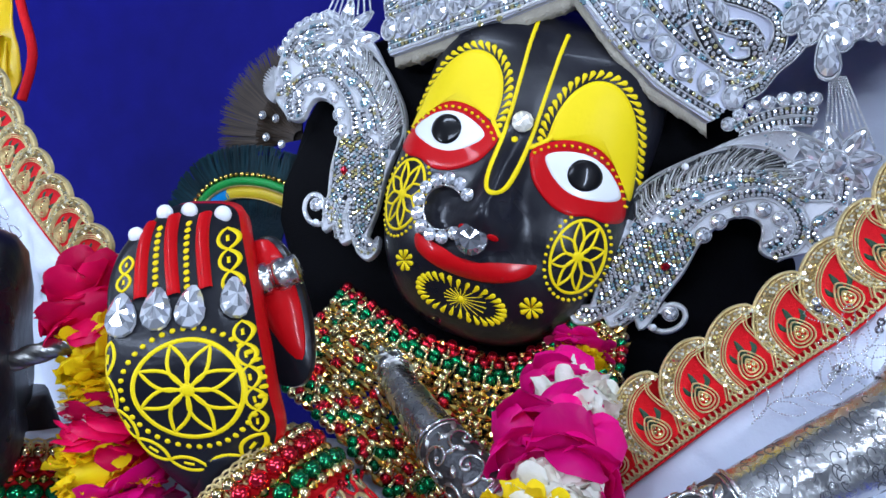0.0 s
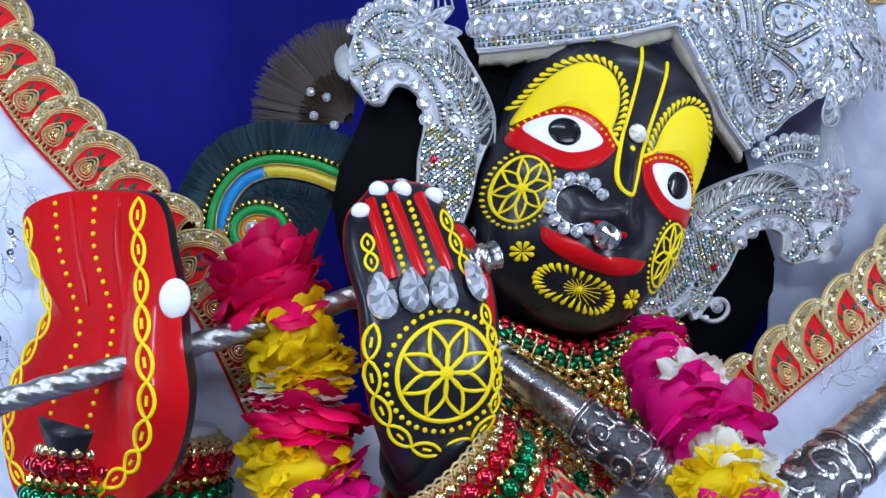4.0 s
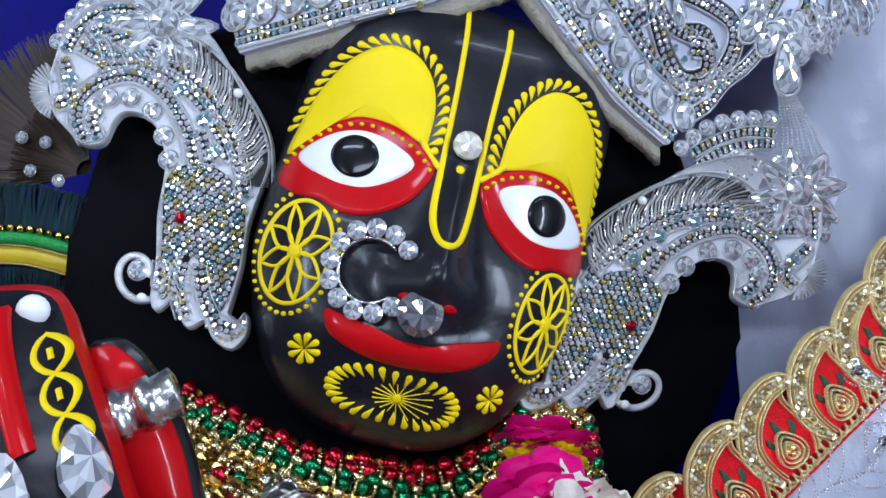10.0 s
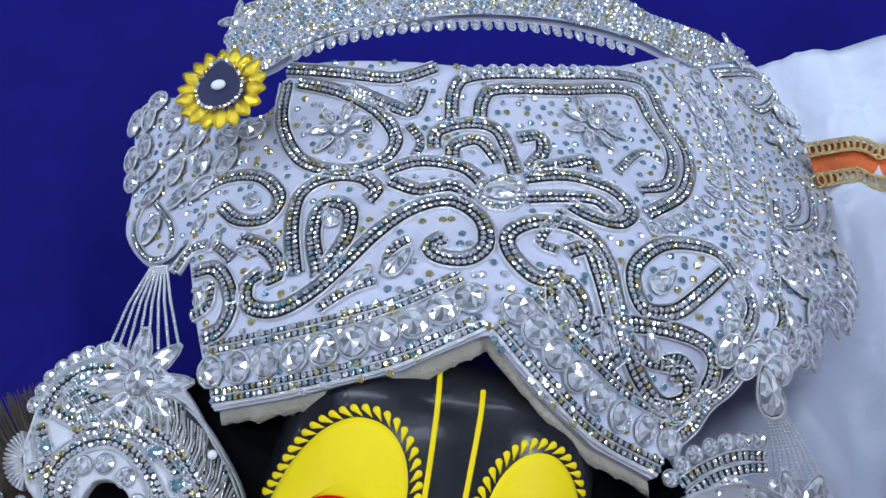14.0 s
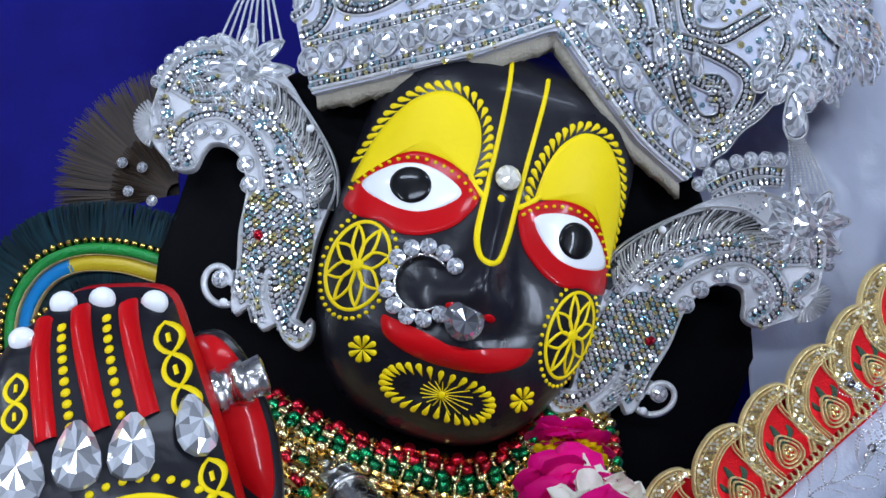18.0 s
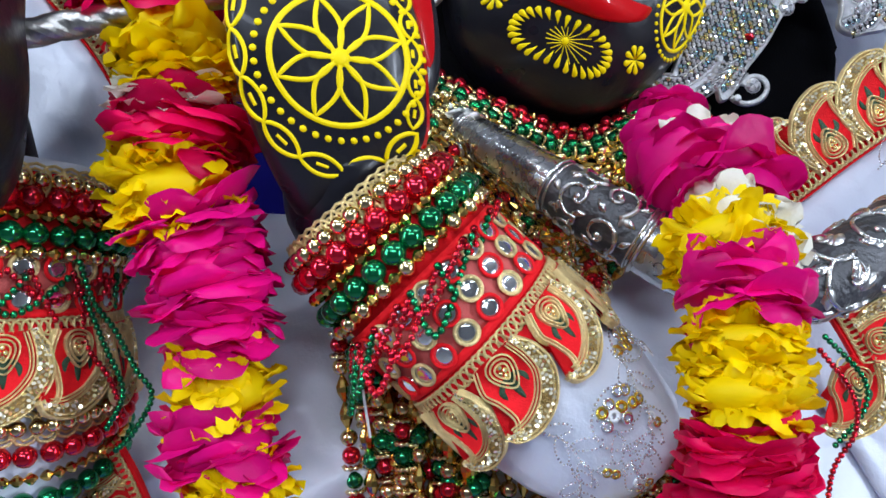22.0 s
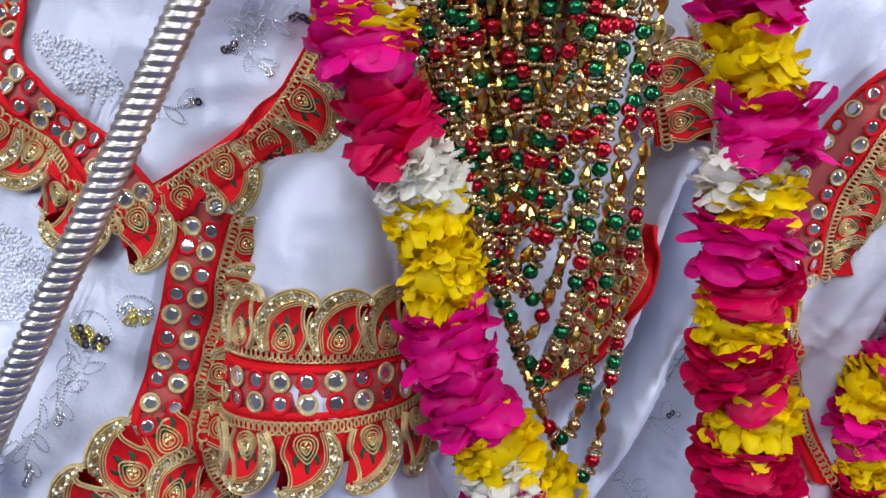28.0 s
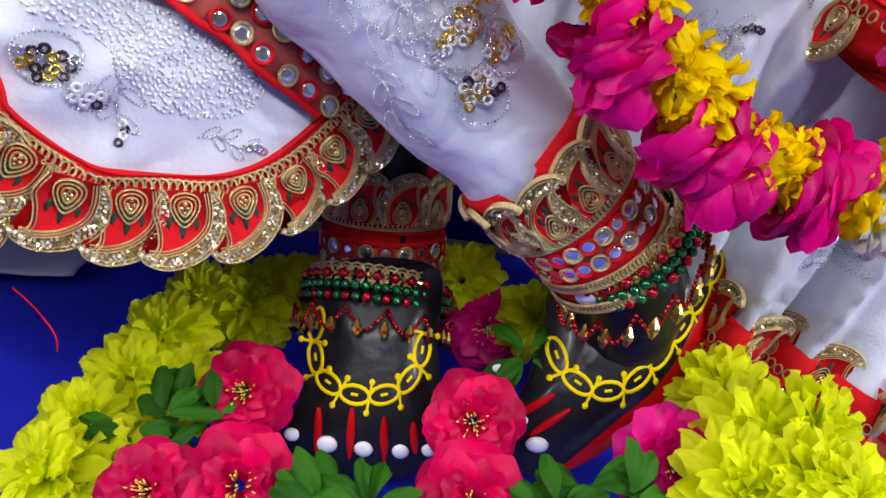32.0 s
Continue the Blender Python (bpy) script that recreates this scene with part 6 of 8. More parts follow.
def lace_petal():
    """One paisley of the lace: red pad, sequined crescent, gold cords, green eye. x along the edge, y outward."""
    mb = MB()
    outer = catmull([(-0.0100, -0.001), (-0.0140, 0.007), (-0.0135, 0.0175), (-0.0055, 0.0270), (0.0060, 0.0310), (0.0150, 0.0285), (0.0175, 0.0235)], 5)
    inner = catmull([(0.0175, 0.0235), (0.0138, 0.0255), (0.0105, 0.0215), (0.0112, 0.0140), (0.0130, 0.0075), (0.0095, -0.001)], 5)
    whole = np.vstack([outer, inner[1:]])
    plate(mb, FLAT, whole, REDCLOTH, 0.0012, 0.5)
    crest = catmull([(-0.0080, -0.001), (-0.0094, 0.007), (-0.0082, 0.0148), (-0.0018, 0.0220), (0.0066, 0.0256), (0.0140, 0.0256)], 5)
    for p, w in ((outer, 0.0012), (off(outer, -0.0015), 0.0009), (crest, 0.0010), (off(crest, -0.0012), 0.0009), (off(crest, -0.0023), 0.0007), (inner, 0.0010), (off(inner, -0.0013), 0.0008)):
        stroke(mb, FLAT, p, w, GOLDCORD, 0.0026)
    for o in (-1, 0, 1):
        tip = (0.0018 + 0.0052 * o, 0.0185 - 0.0038 * abs(o))
        fill(mb, FLAT, catmull([(0.0012 + 0.0020 * o - 0.0016, 0.0085), (tip[0] - 0.0012, tip[1] - 0.0030), tip, (tip[0] + 0.0011, tip[1] - 0.0034), (0.0012 + 0.0020 * o + 0.0016, 0.0085)], 4, True), GREENTHREAD, 0.0014 + 0.0001 * o, 0.0002, 2)
    for s in (1.0, 0.74, 0.46):
        loop = [(0.0012 + 0.0052 * s * math.sin(t) * (1 + 0.42 * math.cos(t)), 0.0056 + 0.0068 * s * -math.cos(t) + 0.001 * s) for t in np.linspace(0, 2 * math.pi, 20, endpoint=False)]
        stroke(mb, FLAT, loop, 0.0009, GOLDCORD, 0.0030, closed=True)
    for q in ((0.0012, 0.0040), (0.0002, 0.0060), (0.0024, 0.0060), (0.0012, 0.0078)):
        fill(mb, FLAT, circle(q, 0.0010, 6), SEQUIN, 0.0022, 0.0004, 1)
    ra = [outer[int(f * (len(outer) - 1))] for f in np.linspace(0, 1, 20)]
    rb = [crest[int(f * (len(crest) - 1))] for f in np.linspace(0, 1, 20)]
    mb.add([V(q[0], q[1], 0.0014) for q in ra] + [V(q[0], q[1], 0.0014) for q in rb], [(k + 1, k, 20 + k, 21 + k) for k in range(19)], GOLDBED)
    for i in range(28):
        f = (i + 0.5) / 28
        a, b = outer[int(f * (len(outer) - 1))], crest[int(f * (len(crest) - 1))]
        for u in (0.20, 0.42, 0.64, 0.84):
            q = a + (b - a) * u
            r = 0.00080
            m = Euler((random.uniform(-.9, .9), random.uniform(-.9, .9), 0)).to_matrix()
            mb.add([V(q[0], q[1], 0.0024) + m @ V(r * math.cos(x), r * math.sin(x), 0) for x in np.linspace(0, 2 * math.pi, 6, endpoint=False)], [tuple(range(6))], random.choice([SEQUIN, SEQUIN, PALESEQ, PALESEQ]))
    return mb.mesh("paisley")


def mirror_mesh(ring, r=0.0045):
    mb = MB()
    fill(mb, FLAT, circle((0, 0), r * 0.90, 16), MIRROR, 0.0012, 0.0002, 2)
    p = [V(r * math.cos(t), r * math.sin(t), 0.0012) for t in np.linspace(0, 2 * math.pi, 18, endpoint=False)]
    tube(mb, p, r * 0.17, ring, 6, closed=True)
    return mb.mesh("mirror")


PETAL = lace_petal()
MIRR = (mirror_mesh(GOLDCORD), mirror_mesh(REDCLOTH))


def strip(mb, skin, p, o0, o1, material, lift):
    """A ribbon along a line between two offsets."""
    a, b = off(p, o0), off(p, o1)
    k = len(p)
    mid = [(x + y) / 2 for x, y in zip(a, b)]
    verts = [skin.at(q[0], q[1], h) for row, h in ((a, lift - 0.0015), (a, lift), (mid, lift + 0.0003), (b, lift), (b, lift - 0.0015)) for q in row]
    f = [(r * k + i, r * k + i + 1, (r + 1) * k + i + 1, (r + 1) * k + i) for r in range(4) for i in range(k - 1)]
    mb.add(verts, f if o1 > o0 else [q[::-1] for q in f], material)


def braid(mb, skin, p, o, r, lift):
    """A run of overlapping gold loops."""
    for q in resample(off(p, o), r * 0.95):
        m = skin.posed(q[0], q[1], 0, lift)
        tube(mb, [m @ V(r * math.cos(t), r * math.sin(t), 0.0004 * math.cos(t)) for t in np.linspace(0, 2 * math.pi, 9, endpoint=False)], r * 0.20, GOLDCORD, 4, closed=True)


def lace(label, skin, path, out=1, petals=True, mirrors=0, size=1.0, lift=0.002, gap=0.0245, double=False):
    ob = thing("lace_border", None, label, "lace", "lace borders")
    p = resample(path, 0.004)
    mb = MB()
    lo = -0.0025 * out
    hi = (0.019 * size if petals else 0.006) * out
    strip(mb, skin, p, min(lo, hi), max(lo, hi), REDCLOTH, lift)
    for o in (-0.0026,):
        stroke(mb, skin, off(p, o * out), 0.0013, REDCLOTH, lift + 0.0012)
    part("backing", mb, ob, "red cloth strip")
    mb = MB()
    braid(mb, skin, p, 0.0022 * out, 0.0030 * size, lift + 0.001)
    tagged(part("braid", mb, ob, "looped gold braid"), kind="stuff")
    if petals:
        q = resample(off(p, 0.0045 * out), gap * size)
        for i in range(len(q) - 1):
            a, b = q[i], q[i + 1]
            t = (b - a) * out
            c = (a + b) / 2
            an = math.atan2(t[1], t[0])
            part("paisley", PETAL, ob, at=skin.posed(c[0], c[1], an + random.uniform(-0.06, 0.06), lift + 0.0006) @ Matrix.Diagonal((size, size, size, 1)))
    if mirrors:
        w = 0.0085 * mirrors * size
        d0, d1 = -0.0035 * out, (-0.0035 - w - 0.004 * size) * out
        mb = MB()
        strip(mb, skin, p, min(d0, d1), max(d0, d1), PINKNET, lift * 0.8)
        part("net_band", mb, ob, "flesh pink net band")
        mb = MB()
        for o in (d0, d1):
            strip(mb, skin, p, o - 0.0016, o + 0.0016, REDCLOTH, lift + 0.0009)
        part("piping", mb, ob, "red velvet piping")
        for k in range(mirrors):
            o = d0 + (d1 - d0) * (k + 0.5) / mirrors
            for i, q in enumerate(resample(off(p, o), 0.0112 * size)):
                if k % 2 and i == 0:
                    continue
                part("mirror", MIRR[(i + k) % 2], ob, at=skin.posed(q[0], q[1], 0, lift) @ Matrix.Diagonal((size, size, 1, 1)))
    return ob


class Wrap(Skin):
    """The skin of a tube: first coordinate round it (metres at its mean radius), second along it."""

    def __init__(self, path, radii, mean, turn=0.0):
        self.p = [Vector(q) for q in path]
        self.s = np.concatenate([[0], np.cumsum([(b - a).length for a, b in zip(self.p[:-1], self.p[1:])])])
        self.r, self.mean, self.turn, self.eps = list(radii), mean, turn, 0.0015
        self.f = []
        for i in range(len(self.p)):
            t = (self.p[min(i + 1, len(self.p) - 1)] - self.p[max(i - 1, 0)]).normalized()
            u = V(0, -1, 0)
            u = (u - t * u.dot(t)).normalized()
            self.f.append((u, t.cross(u)))

    def place(self, a, b):
        b = min(max(b, 0), self.s[-1] - 1e-6)
        i = int(np.searchsorted(self.s, b, "right") - 1)
        w = (b - self.s[i]) / (self.s[i + 1] - self.s[i])
        c = self.p[i].lerp(self.p[i + 1], w)
        r = self.r[i] * (1 - w) + self.r[i + 1] * w
        u, v = self.f[i][0].lerp(self.f[i + 1][0], w), self.f[i][1].lerp(self.f[i + 1][1], w)
        an = a / self.mean + self.turn
        return c + (u * math.cos(an) + v * math.sin(an)) * r


def ringline(wrap, b, half=None):
    h = half or math.pi * wrap.mean
    return [(a, b) for a in np.linspace(-h, h, 40)]


GOLDRED = "red velvet lace with gold paisleys"
lace(GOLDRED + " along the cape edge", CAPE_R, catmull(TOP_R, 8), 1, size=1.12)
lace(GOLDRED + " along the cape edge", CAPE_L, catmull(TOP_L, 8), 1, size=1.08)
# hem loop, bands and crossings on the dress
lace(GOLDRED + " round the rounded hem", SKIRT, catmull([(-0.167, 0.331), (-0.185, 0.320), (-0.196, 0.305), (-0.206, 0.282), (-0.207, 0.255), (-0.200, 0.221), (-0.179, 0.189), (-0.141, 0.176), (-0.105, 0.179), (-0.079, 0.200), (-0.062, 0.223)], 8), -1, size=1.12, gap=0.0178, lift=0.003)
lace("red lace with mirrors and gold cord crossing the dress", SKIRT, catmull([(-0.194, 0.305), (-0.169, 0.294), (-0.143, 0.281), (-0.106, 0.260), (-0.065, 0.225)], 8), 1, mirrors=2, lift=0.006)
lace("red lace band with two rows of mirrors down the dress", SKIRT, catmull([(-0.157, 0.455), (-0.162, 0.424), (-0.167, 0.384), (-0.174, 0.340)], 8), 1, mirrors=2, lift=0.003)
lace(GOLDRED + " below the mirrored band", SKIRT, catmull([(-0.168, 0.351), (-0.166, 0.330), (-0.159, 0.311), (-0.140, 0.289)], 8), 1, lift=0.006)
lace(GOLDRED + " on the overlapping panel", SKIRT, catmull([(-0.220, 0.446), (-0.185, 0.473), (-0.155, 0.498), (-0.133, 0.524), (-0.123, 0.556)], 8), -1, lift=0.006)
lace("red lace with two rows of round mirrors on the dress", SKIRT, catmull([(-0.311, 0.561), (-0.302, 0.506), (-0.264, 0.478), (-0.227, 0.456), (-0.212, 0.441)], 8), -1, mirrors=2, lift=0.006)
lace("red mirror band running down to the floor", SKIRT, catmull([(-0.210, 0.208), (-0.223, 0.171), (-0.242, 0.123), (-0.235, 0.13)], 8), 1, mirrors=2, lift=0.003)
lace("red lace with mirrors on the far panel of the dress", SKIRT, catmull([(0.272, 0.60), (0.213, 0.544), (0.198, 0.510), (0.188, 0.476), (0.195, 0.436)], 8), 1, mirrors=2, lift=0.003)
lace("red mirror strip behind the flower garland", SKIRT, catmull([(0.174, 0.428), (0.194, 0.371), (0.222, 0.302)], 8), 1, petals=False, mirrors=1, lift=0.003)
lace("red lace with mirrors along the lower hem", SKIRT, catmull([(0.134, 0.103), (0.175, 0.079), (0.215, 0.065), (0.277, 0.041)], 8), 1, mirrors=2, lift=0.003)
lace(GOLDRED + " on the side panel", SKIRT, catmull([(0.203, 0.287), (0.222, 0.248), (0.226, 0.210)], 8), -1, lift=0.035)
lace(GOLDRED + " down the front under the necklaces", SKIRT, catmull([(-0.047, 0.632), (-0.035, 0.588), (-0.030, 0.536), (-0.029, 0.531), (-0.021, 0.481)], 8), -1, lift=0.003)
lace(GOLDRED + " slanting across the front", SKIRT, catmull([(0.069, 0.465), (0.070, 0.422), (0.054, 0.378), (0.032, 0.350)], 8), -1, lift=0.006)
lace(GOLDRED + " hanging at the elbow", Skin(lambda x, z: V(x, -0.058, z)), catmull([(0.087, 0.808), (0.098, 0.796), (0.111, 0.775), (0.102, 0.779)], 8), 1)
lace(GOLDRED + " hanging below the sleeve", Skin(lambda x, z: V(x, -0.070, z)), catmull([(-0.218, 0.732), (-0.206, 0.714), (-0.195, 0.691)], 8), -1, lift=0.001)
lace(GOLDRED + " at the side of the chest", Skin(lambda x, z: V(x, -0.035, z)), catmull([(0.024, 0.701), (0.039, 0.572), (0.053, 0.542), (0.063, 0.511)], 8), 1)

SL1 = Wrap(catmull([(-0.110, -0.088, 0.838), (-0.093, -0.086, 0.820), (-0.070, -0.085, 0.799), (-0.035, -0.083, 0.770), (-0.008, -0.080, 0.750), (0.010, -0.075, 0.735)], 8), np.interp(np.linspace(0, 1, 41), [0, 0.06, 0.3, 0.75, 0.92, 1], [0.031, 0.032, 0.036, 0.038, 0.032, 0.012]), 0.036)
lace("red mirrored cuff with gold paisleys on the sleeve", SL1, ringline(SL1, 0.075), 1, mirrors=3, size=1.0)
SL2 = Wrap(catmull([(-0.262, -0.070, 0.845), (-0.262, -0.076, 0.79), (-0.262, -0.075, 0.75), (-0.275, -0.06, 0.715), (-0.31, -0.03, 0.71), (-0.36, 0.02, 0.74)], 8), np.interp(np.linspace(0, 1, 41), [0, 0.3, 0.7, 1], [0.040, 0.046, 0.050, 0.055]), 0.046)
lace("red mirrored cuff with gold paisleys on the sleeve", SL2, ringline(SL2, 0.064), 1, mirrors=2, size=1.1)
LEG = Wrap(LEGPATH, np.interp(np.linspace(0, 1, len(LEGPATH)), [0, 0.06, 0.25, 0.45, 0.68, 0.85, 1], [0.036, 0.044, 0.046, 0.054, 0.037, 0.033, 0.031]), 0.045)
lace("red knee band with gold paisleys pointing down", LEG, ringline(LEG, 0.121), 1, mirrors=2, size=1.05)
lace("red knee band with gold paisleys pointing up", LEG, ringline(LEG, 0.091), -1, size=1.0)
mb = MB()
i0 = int(len(LEGPATH) * 0.74)
tube(mb, LEGPATH[i0:-5], [r + 0.0012 for r in LEG.r[i0:-5]], REDCLOTH, 32)
cuff = thing("ankle_cuff", mb, "red velvet ankle cuff of the crossed leg", "cuff")
for b in (0.342, 0.405):
    mb = MB()
    braid(mb, LEG, resample(ringline(LEG, b), 0.004), 0.0, 0.0030, 0.003)
    tagged(part("gold_braid", mb, cuff, "looped gold braid"), kind="stuff")
lace("red ankle cuff with mirrors and paisleys pointing up", LEG, ringline(LEG, 0.362), -1, mirrors=0, size=1.0)
lace("red ankle cuff with two rows of mirrors", LEG, ringline(LEG, 0.388), 1, petals=False, mirrors=2, size=0.95)
LEG2 = Wrap(catmull([(-0.055, 0.075, 0.24), (-0.053, 0.066, 0.150), (-0.050, 0.058, 0.072)], 8), [0.036] * 17, 0.036)
lace("red ankle cuff with mirrors and gold paisleys", LEG2, ringline(LEG2, 0.115), -1, size=0.95)
lace("red ankle cuff with two rows of mirrors", LEG2, ringline(LEG2, 0.148), 1, petals=False, mirrors=2, size=0.95)

# ---- beads ----


def bead_mesh(name, material, r, half, seg=10):
    mb = MB()
    ball(mb, (0, 0, 0), 1, material, seg, 7, r, r, half)
    return mb.mesh(name, True)


def drop_mesh(name, material, r, half):
    mb = MB()
    tube(mb, [(0, 0, z * half) for z in (-1, -0.7, -0.2, 0.2, 0.7, 1)], [r * k for k in (0.25, 0.55, 0.95, 0.9, 0.5, 0.2)], material, 8)
    return mb.mesh(name, False)


def spacer_mesh():
    """A thin ring of gold grains."""
    mb = MB()
    n = 36
    tube(mb, [(0.0030 * math.cos(2 * math.pi * i / n), 0.0030 * math.sin(2 * math.pi * i / n), 0) for i in range(n)], [0.0006 + 0.00055 * abs(math.cos(math.pi * i / 4)) for i in range(n)], PALEGOLD, 5, closed=True)
    return mb.mesh("spacer", True)


BEADS = {"r": (bead_mesh("red_bead", REDBEAD, 0.0036, 0.0034), 0.0068, "red_bead"), "g": (bead_mesh("green_bead", GREENBEAD, 0.0036, 0.0034), 0.0068, "green_bead"),
         "o": (bead_mesh("gold_bead", PALEGOLD, 0.0033, 0.0032), 0.0062, "gold_bead"), "d": (drop_mesh("gold_drop", GOLD, 0.0028, 0.0050), 0.0098, "gold_drop"),
         "s": (spacer_mesh(), 0.0020, "spacer"), "k": (drop_mesh("gold_cone", GOLD, 0.0026, 0.0026), 0.0052, "gold_cone"),
         "R": (bead_mesh("red_bead", REDBEAD, 0.0046, 0.0046), 0.0092, "red_bead"), "G": (bead_mesh("green_bead", GREENBEAD, 0.0046, 0.0046), 0.0092, "green_bead"), "O": (bead_mesh("gold_bead", PALEGOLD, 0.0044, 0.0044), 0.0088, "gold_bead")}


def strand(label, path, pattern, name="necklace", group="bead necklaces", scale=1.0, parent=None):
    """Beads along a line, each an object of its own."""
    ob = parent or thing(name, None, label, name.replace("_", " "), group)
    p = resample(path, 0.001)
    s, k, n = 0.0, 0, len(p)
    while True:
        mesh, ln, nm = BEADS[pattern[k % len(pattern)]]
        ln *= scale
        i = int((s + ln / 2) / 0.001)
        if i >= n - 1:
            break
        q = Vector(p[i])
        t = (Vector(p[min(i + 2, n - 1)]) - Vector(p[max(i - 2, 0)])).normalized()
        rot = t.to_track_quat("Z", "Y").to_matrix().to_4x4() @ Matrix.Rotation(random.uniform(0, 6), 4, "Z")
        part(nm, mesh, ob, at=Matrix.Translation(q) @ rot @ Matrix.Diagonal((scale, scale, scale, 1)))
        s, k = s + ln, k + 1
    return ob


PATTERNS = ("rsgsrsoddo", "rsgsodsgsodod", "dododrdgd", "gsrsosgsoso", "dododogdodr", "rsgsosdos", "osgsosrsd", "dodrdgodo", "sgsrsosdod")
TL0, TL1 = V(*(-0.117, -0.058, 0.776)), V(*(-0.059, -0.066, 0.769))
ML0, ML1 = V(*(-0.093, -0.066, 0.587)), V(*(-0.050, -0.074, 0.604))
TR0, TR1 = V(*(-0.000, -0.062, 0.681)), V(*(0.036, -0.056, 0.681))
MR0, MR1 = V(*(-0.005, -0.076, 0.566)), V(*(0.042, -0.068, 0.557))
BT0, BT1 = V(*(-0.024, -0.066, 0.466)), V(*(0.039, -0.060, 0.322))
NB = 12
for k in range(NB):
    f = k / (NB - 1)
    j = lambda s: V(random.uniform(-s, s), random.uniform(-s, s) * 0.5, random.uniform(-s, s))
    tl, ml, tr, mr = TL0.lerp(TL1, f) + j(0.002), ML0.lerp(ML1, f) + j(0.004), TR1.lerp(TR0, f) + j(0.002), MR1.lerp(MR0, f) + j(0.004)
    bt = BT1.lerp(BT0, min(1, f * 1.25) ** 0.7) + j(0.006)
    w = V(0.012, 0, 0)
    q1, q2 = ml.lerp(bt, 0.72) + V(-0.006, 0, 0), mr.lerp(bt, 0.72) + V(0.008, 0, 0)
    strand("long bead necklace of red, green and gold beads", catmull([tl + V(0.004, 0.004, 0.02), tl, tl.lerp(ml, 0.5) + j(0.003), ml, q1, bt, q2, mr, tr.lerp(mr, 0.5) + j(0.003), tr, tr + V(0.006, 0.012, 0.06)], 14), PATTERNS[k % len(PATTERNS)], scale=1.22)
for k in range(8):
    f = k / 7
    tl, ml = TL0.lerp(TL1, (k + 0.5) / 8) + V(0, 0.010, 0), ML0.lerp(ML1, (k + 0.5) / 8) + V(0.01, 0.012, 0.02)
    tr, mr = TR1.lerp(TR0, (k + 0.5) / 8) + V(0, 0.010, 0), MR1.lerp(MR0, (k + 0.5) / 8) + V(-0.012, 0.012, 0.02)
    bt = (ml + mr) / 2 + V(0, 0, -0.05 + 0.012 * k)
    strand("long bead necklace of red, green and gold beads", catmull([tl, tl.lerp(ml, 0.5), ml, bt, mr, mr.lerp(tr, 0.5), tr, tr + V(0.004, 0.01, 0.06)], 14), PATTERNS[(k * 2 + 3) % len(PATTERNS)], scale=1.22)
# a third bunch that comes out from under the cuff
UA0, UA1 = V(*(-0.065, -0.062, 0.768)), V(*(-0.015, -0.060, 0.721))
UB0, UB1 = V(*(-0.069, -0.068, 0.576)), V(*(-0.010, -0.070, 0.552))
for k in range(9):
    f = k / 8
    a, b = UA0.lerp(UA1, f), UB0.lerp(UB1, f)
    strand("long bead necklace of red, green and gold beads", catmull([a + V(0, 0.012, 0.02), a, a.lerp(b, 0.5) + V(random.uniform(-.003, .003), -0.004, 0), b, b.lerp(BT1, 0.4) + V(random.uniform(-.006, .006), 0, 0)], 12), PATTERNS[(k * 5 + 2) % len(PATTERNS)], scale=1.22)
# collar rows round the neck
for k, pat in enumerate(("rkrk", "rsrs", "gogo", "gsgs", "okok", "dodo", "okos", "dsgd", "rdod", "odos", "drdo", "odgd", "dodo", "rdod", "dogd", "odos", "dodr", "odod", "rogo", "godo", "doro", "gsrs", "odgo")):
    f = k / 22
    pts = [(-0.064, 0.018, 0.900), (-0.037, 0.026, 0.891), (-0.010, 0.034, 0.883), (0.010, 0.036, 0.889), (0.026, 0.040, 0.904)]
    row = []
    for i, (x, y, z) in enumerate(pts):
        w = math.sin(math.pi * (i + 0.6) / 5.2)
        row.append((-0.012 + (x + 0.012) * (1 + 0.35 * f) - 0.008 * f, y - 0.050 * f, z - (0.030 + 0.062 * w) * f + random.uniform(-.0008, .0008)))
    row = [(row[0][0] - 0.055, row[0][1] + 0.020, row[0][2] + 0.026)] + row + [(row[-1][0] + 0.034, row[-1][1] + 0.030, row[-1][2] + 0.026)]
    strand("short bead necklace in rows round the statue's neck", catmull(row, 12), pat, scale=1.06)



def small_loops(ob, pts, drop_v, n_each, materials, r=0.0013):
    """Loops of tiny beads hung between points."""
    for i in range(len(pts) - 1):
        a, b = Vector(pts[i]), Vector(pts[i + 1])
        mb = MB()
        line = catmull([a, (a + b) / 2 + Vector(drop_v), b], 8)
        m = materials[i % len(materials)]
        for q in resample(line, r * 1.9):
            ball(mb, q, r, m, 6, 4)
        tagged(part("bead_loop", mb, ob), kind="stuff")


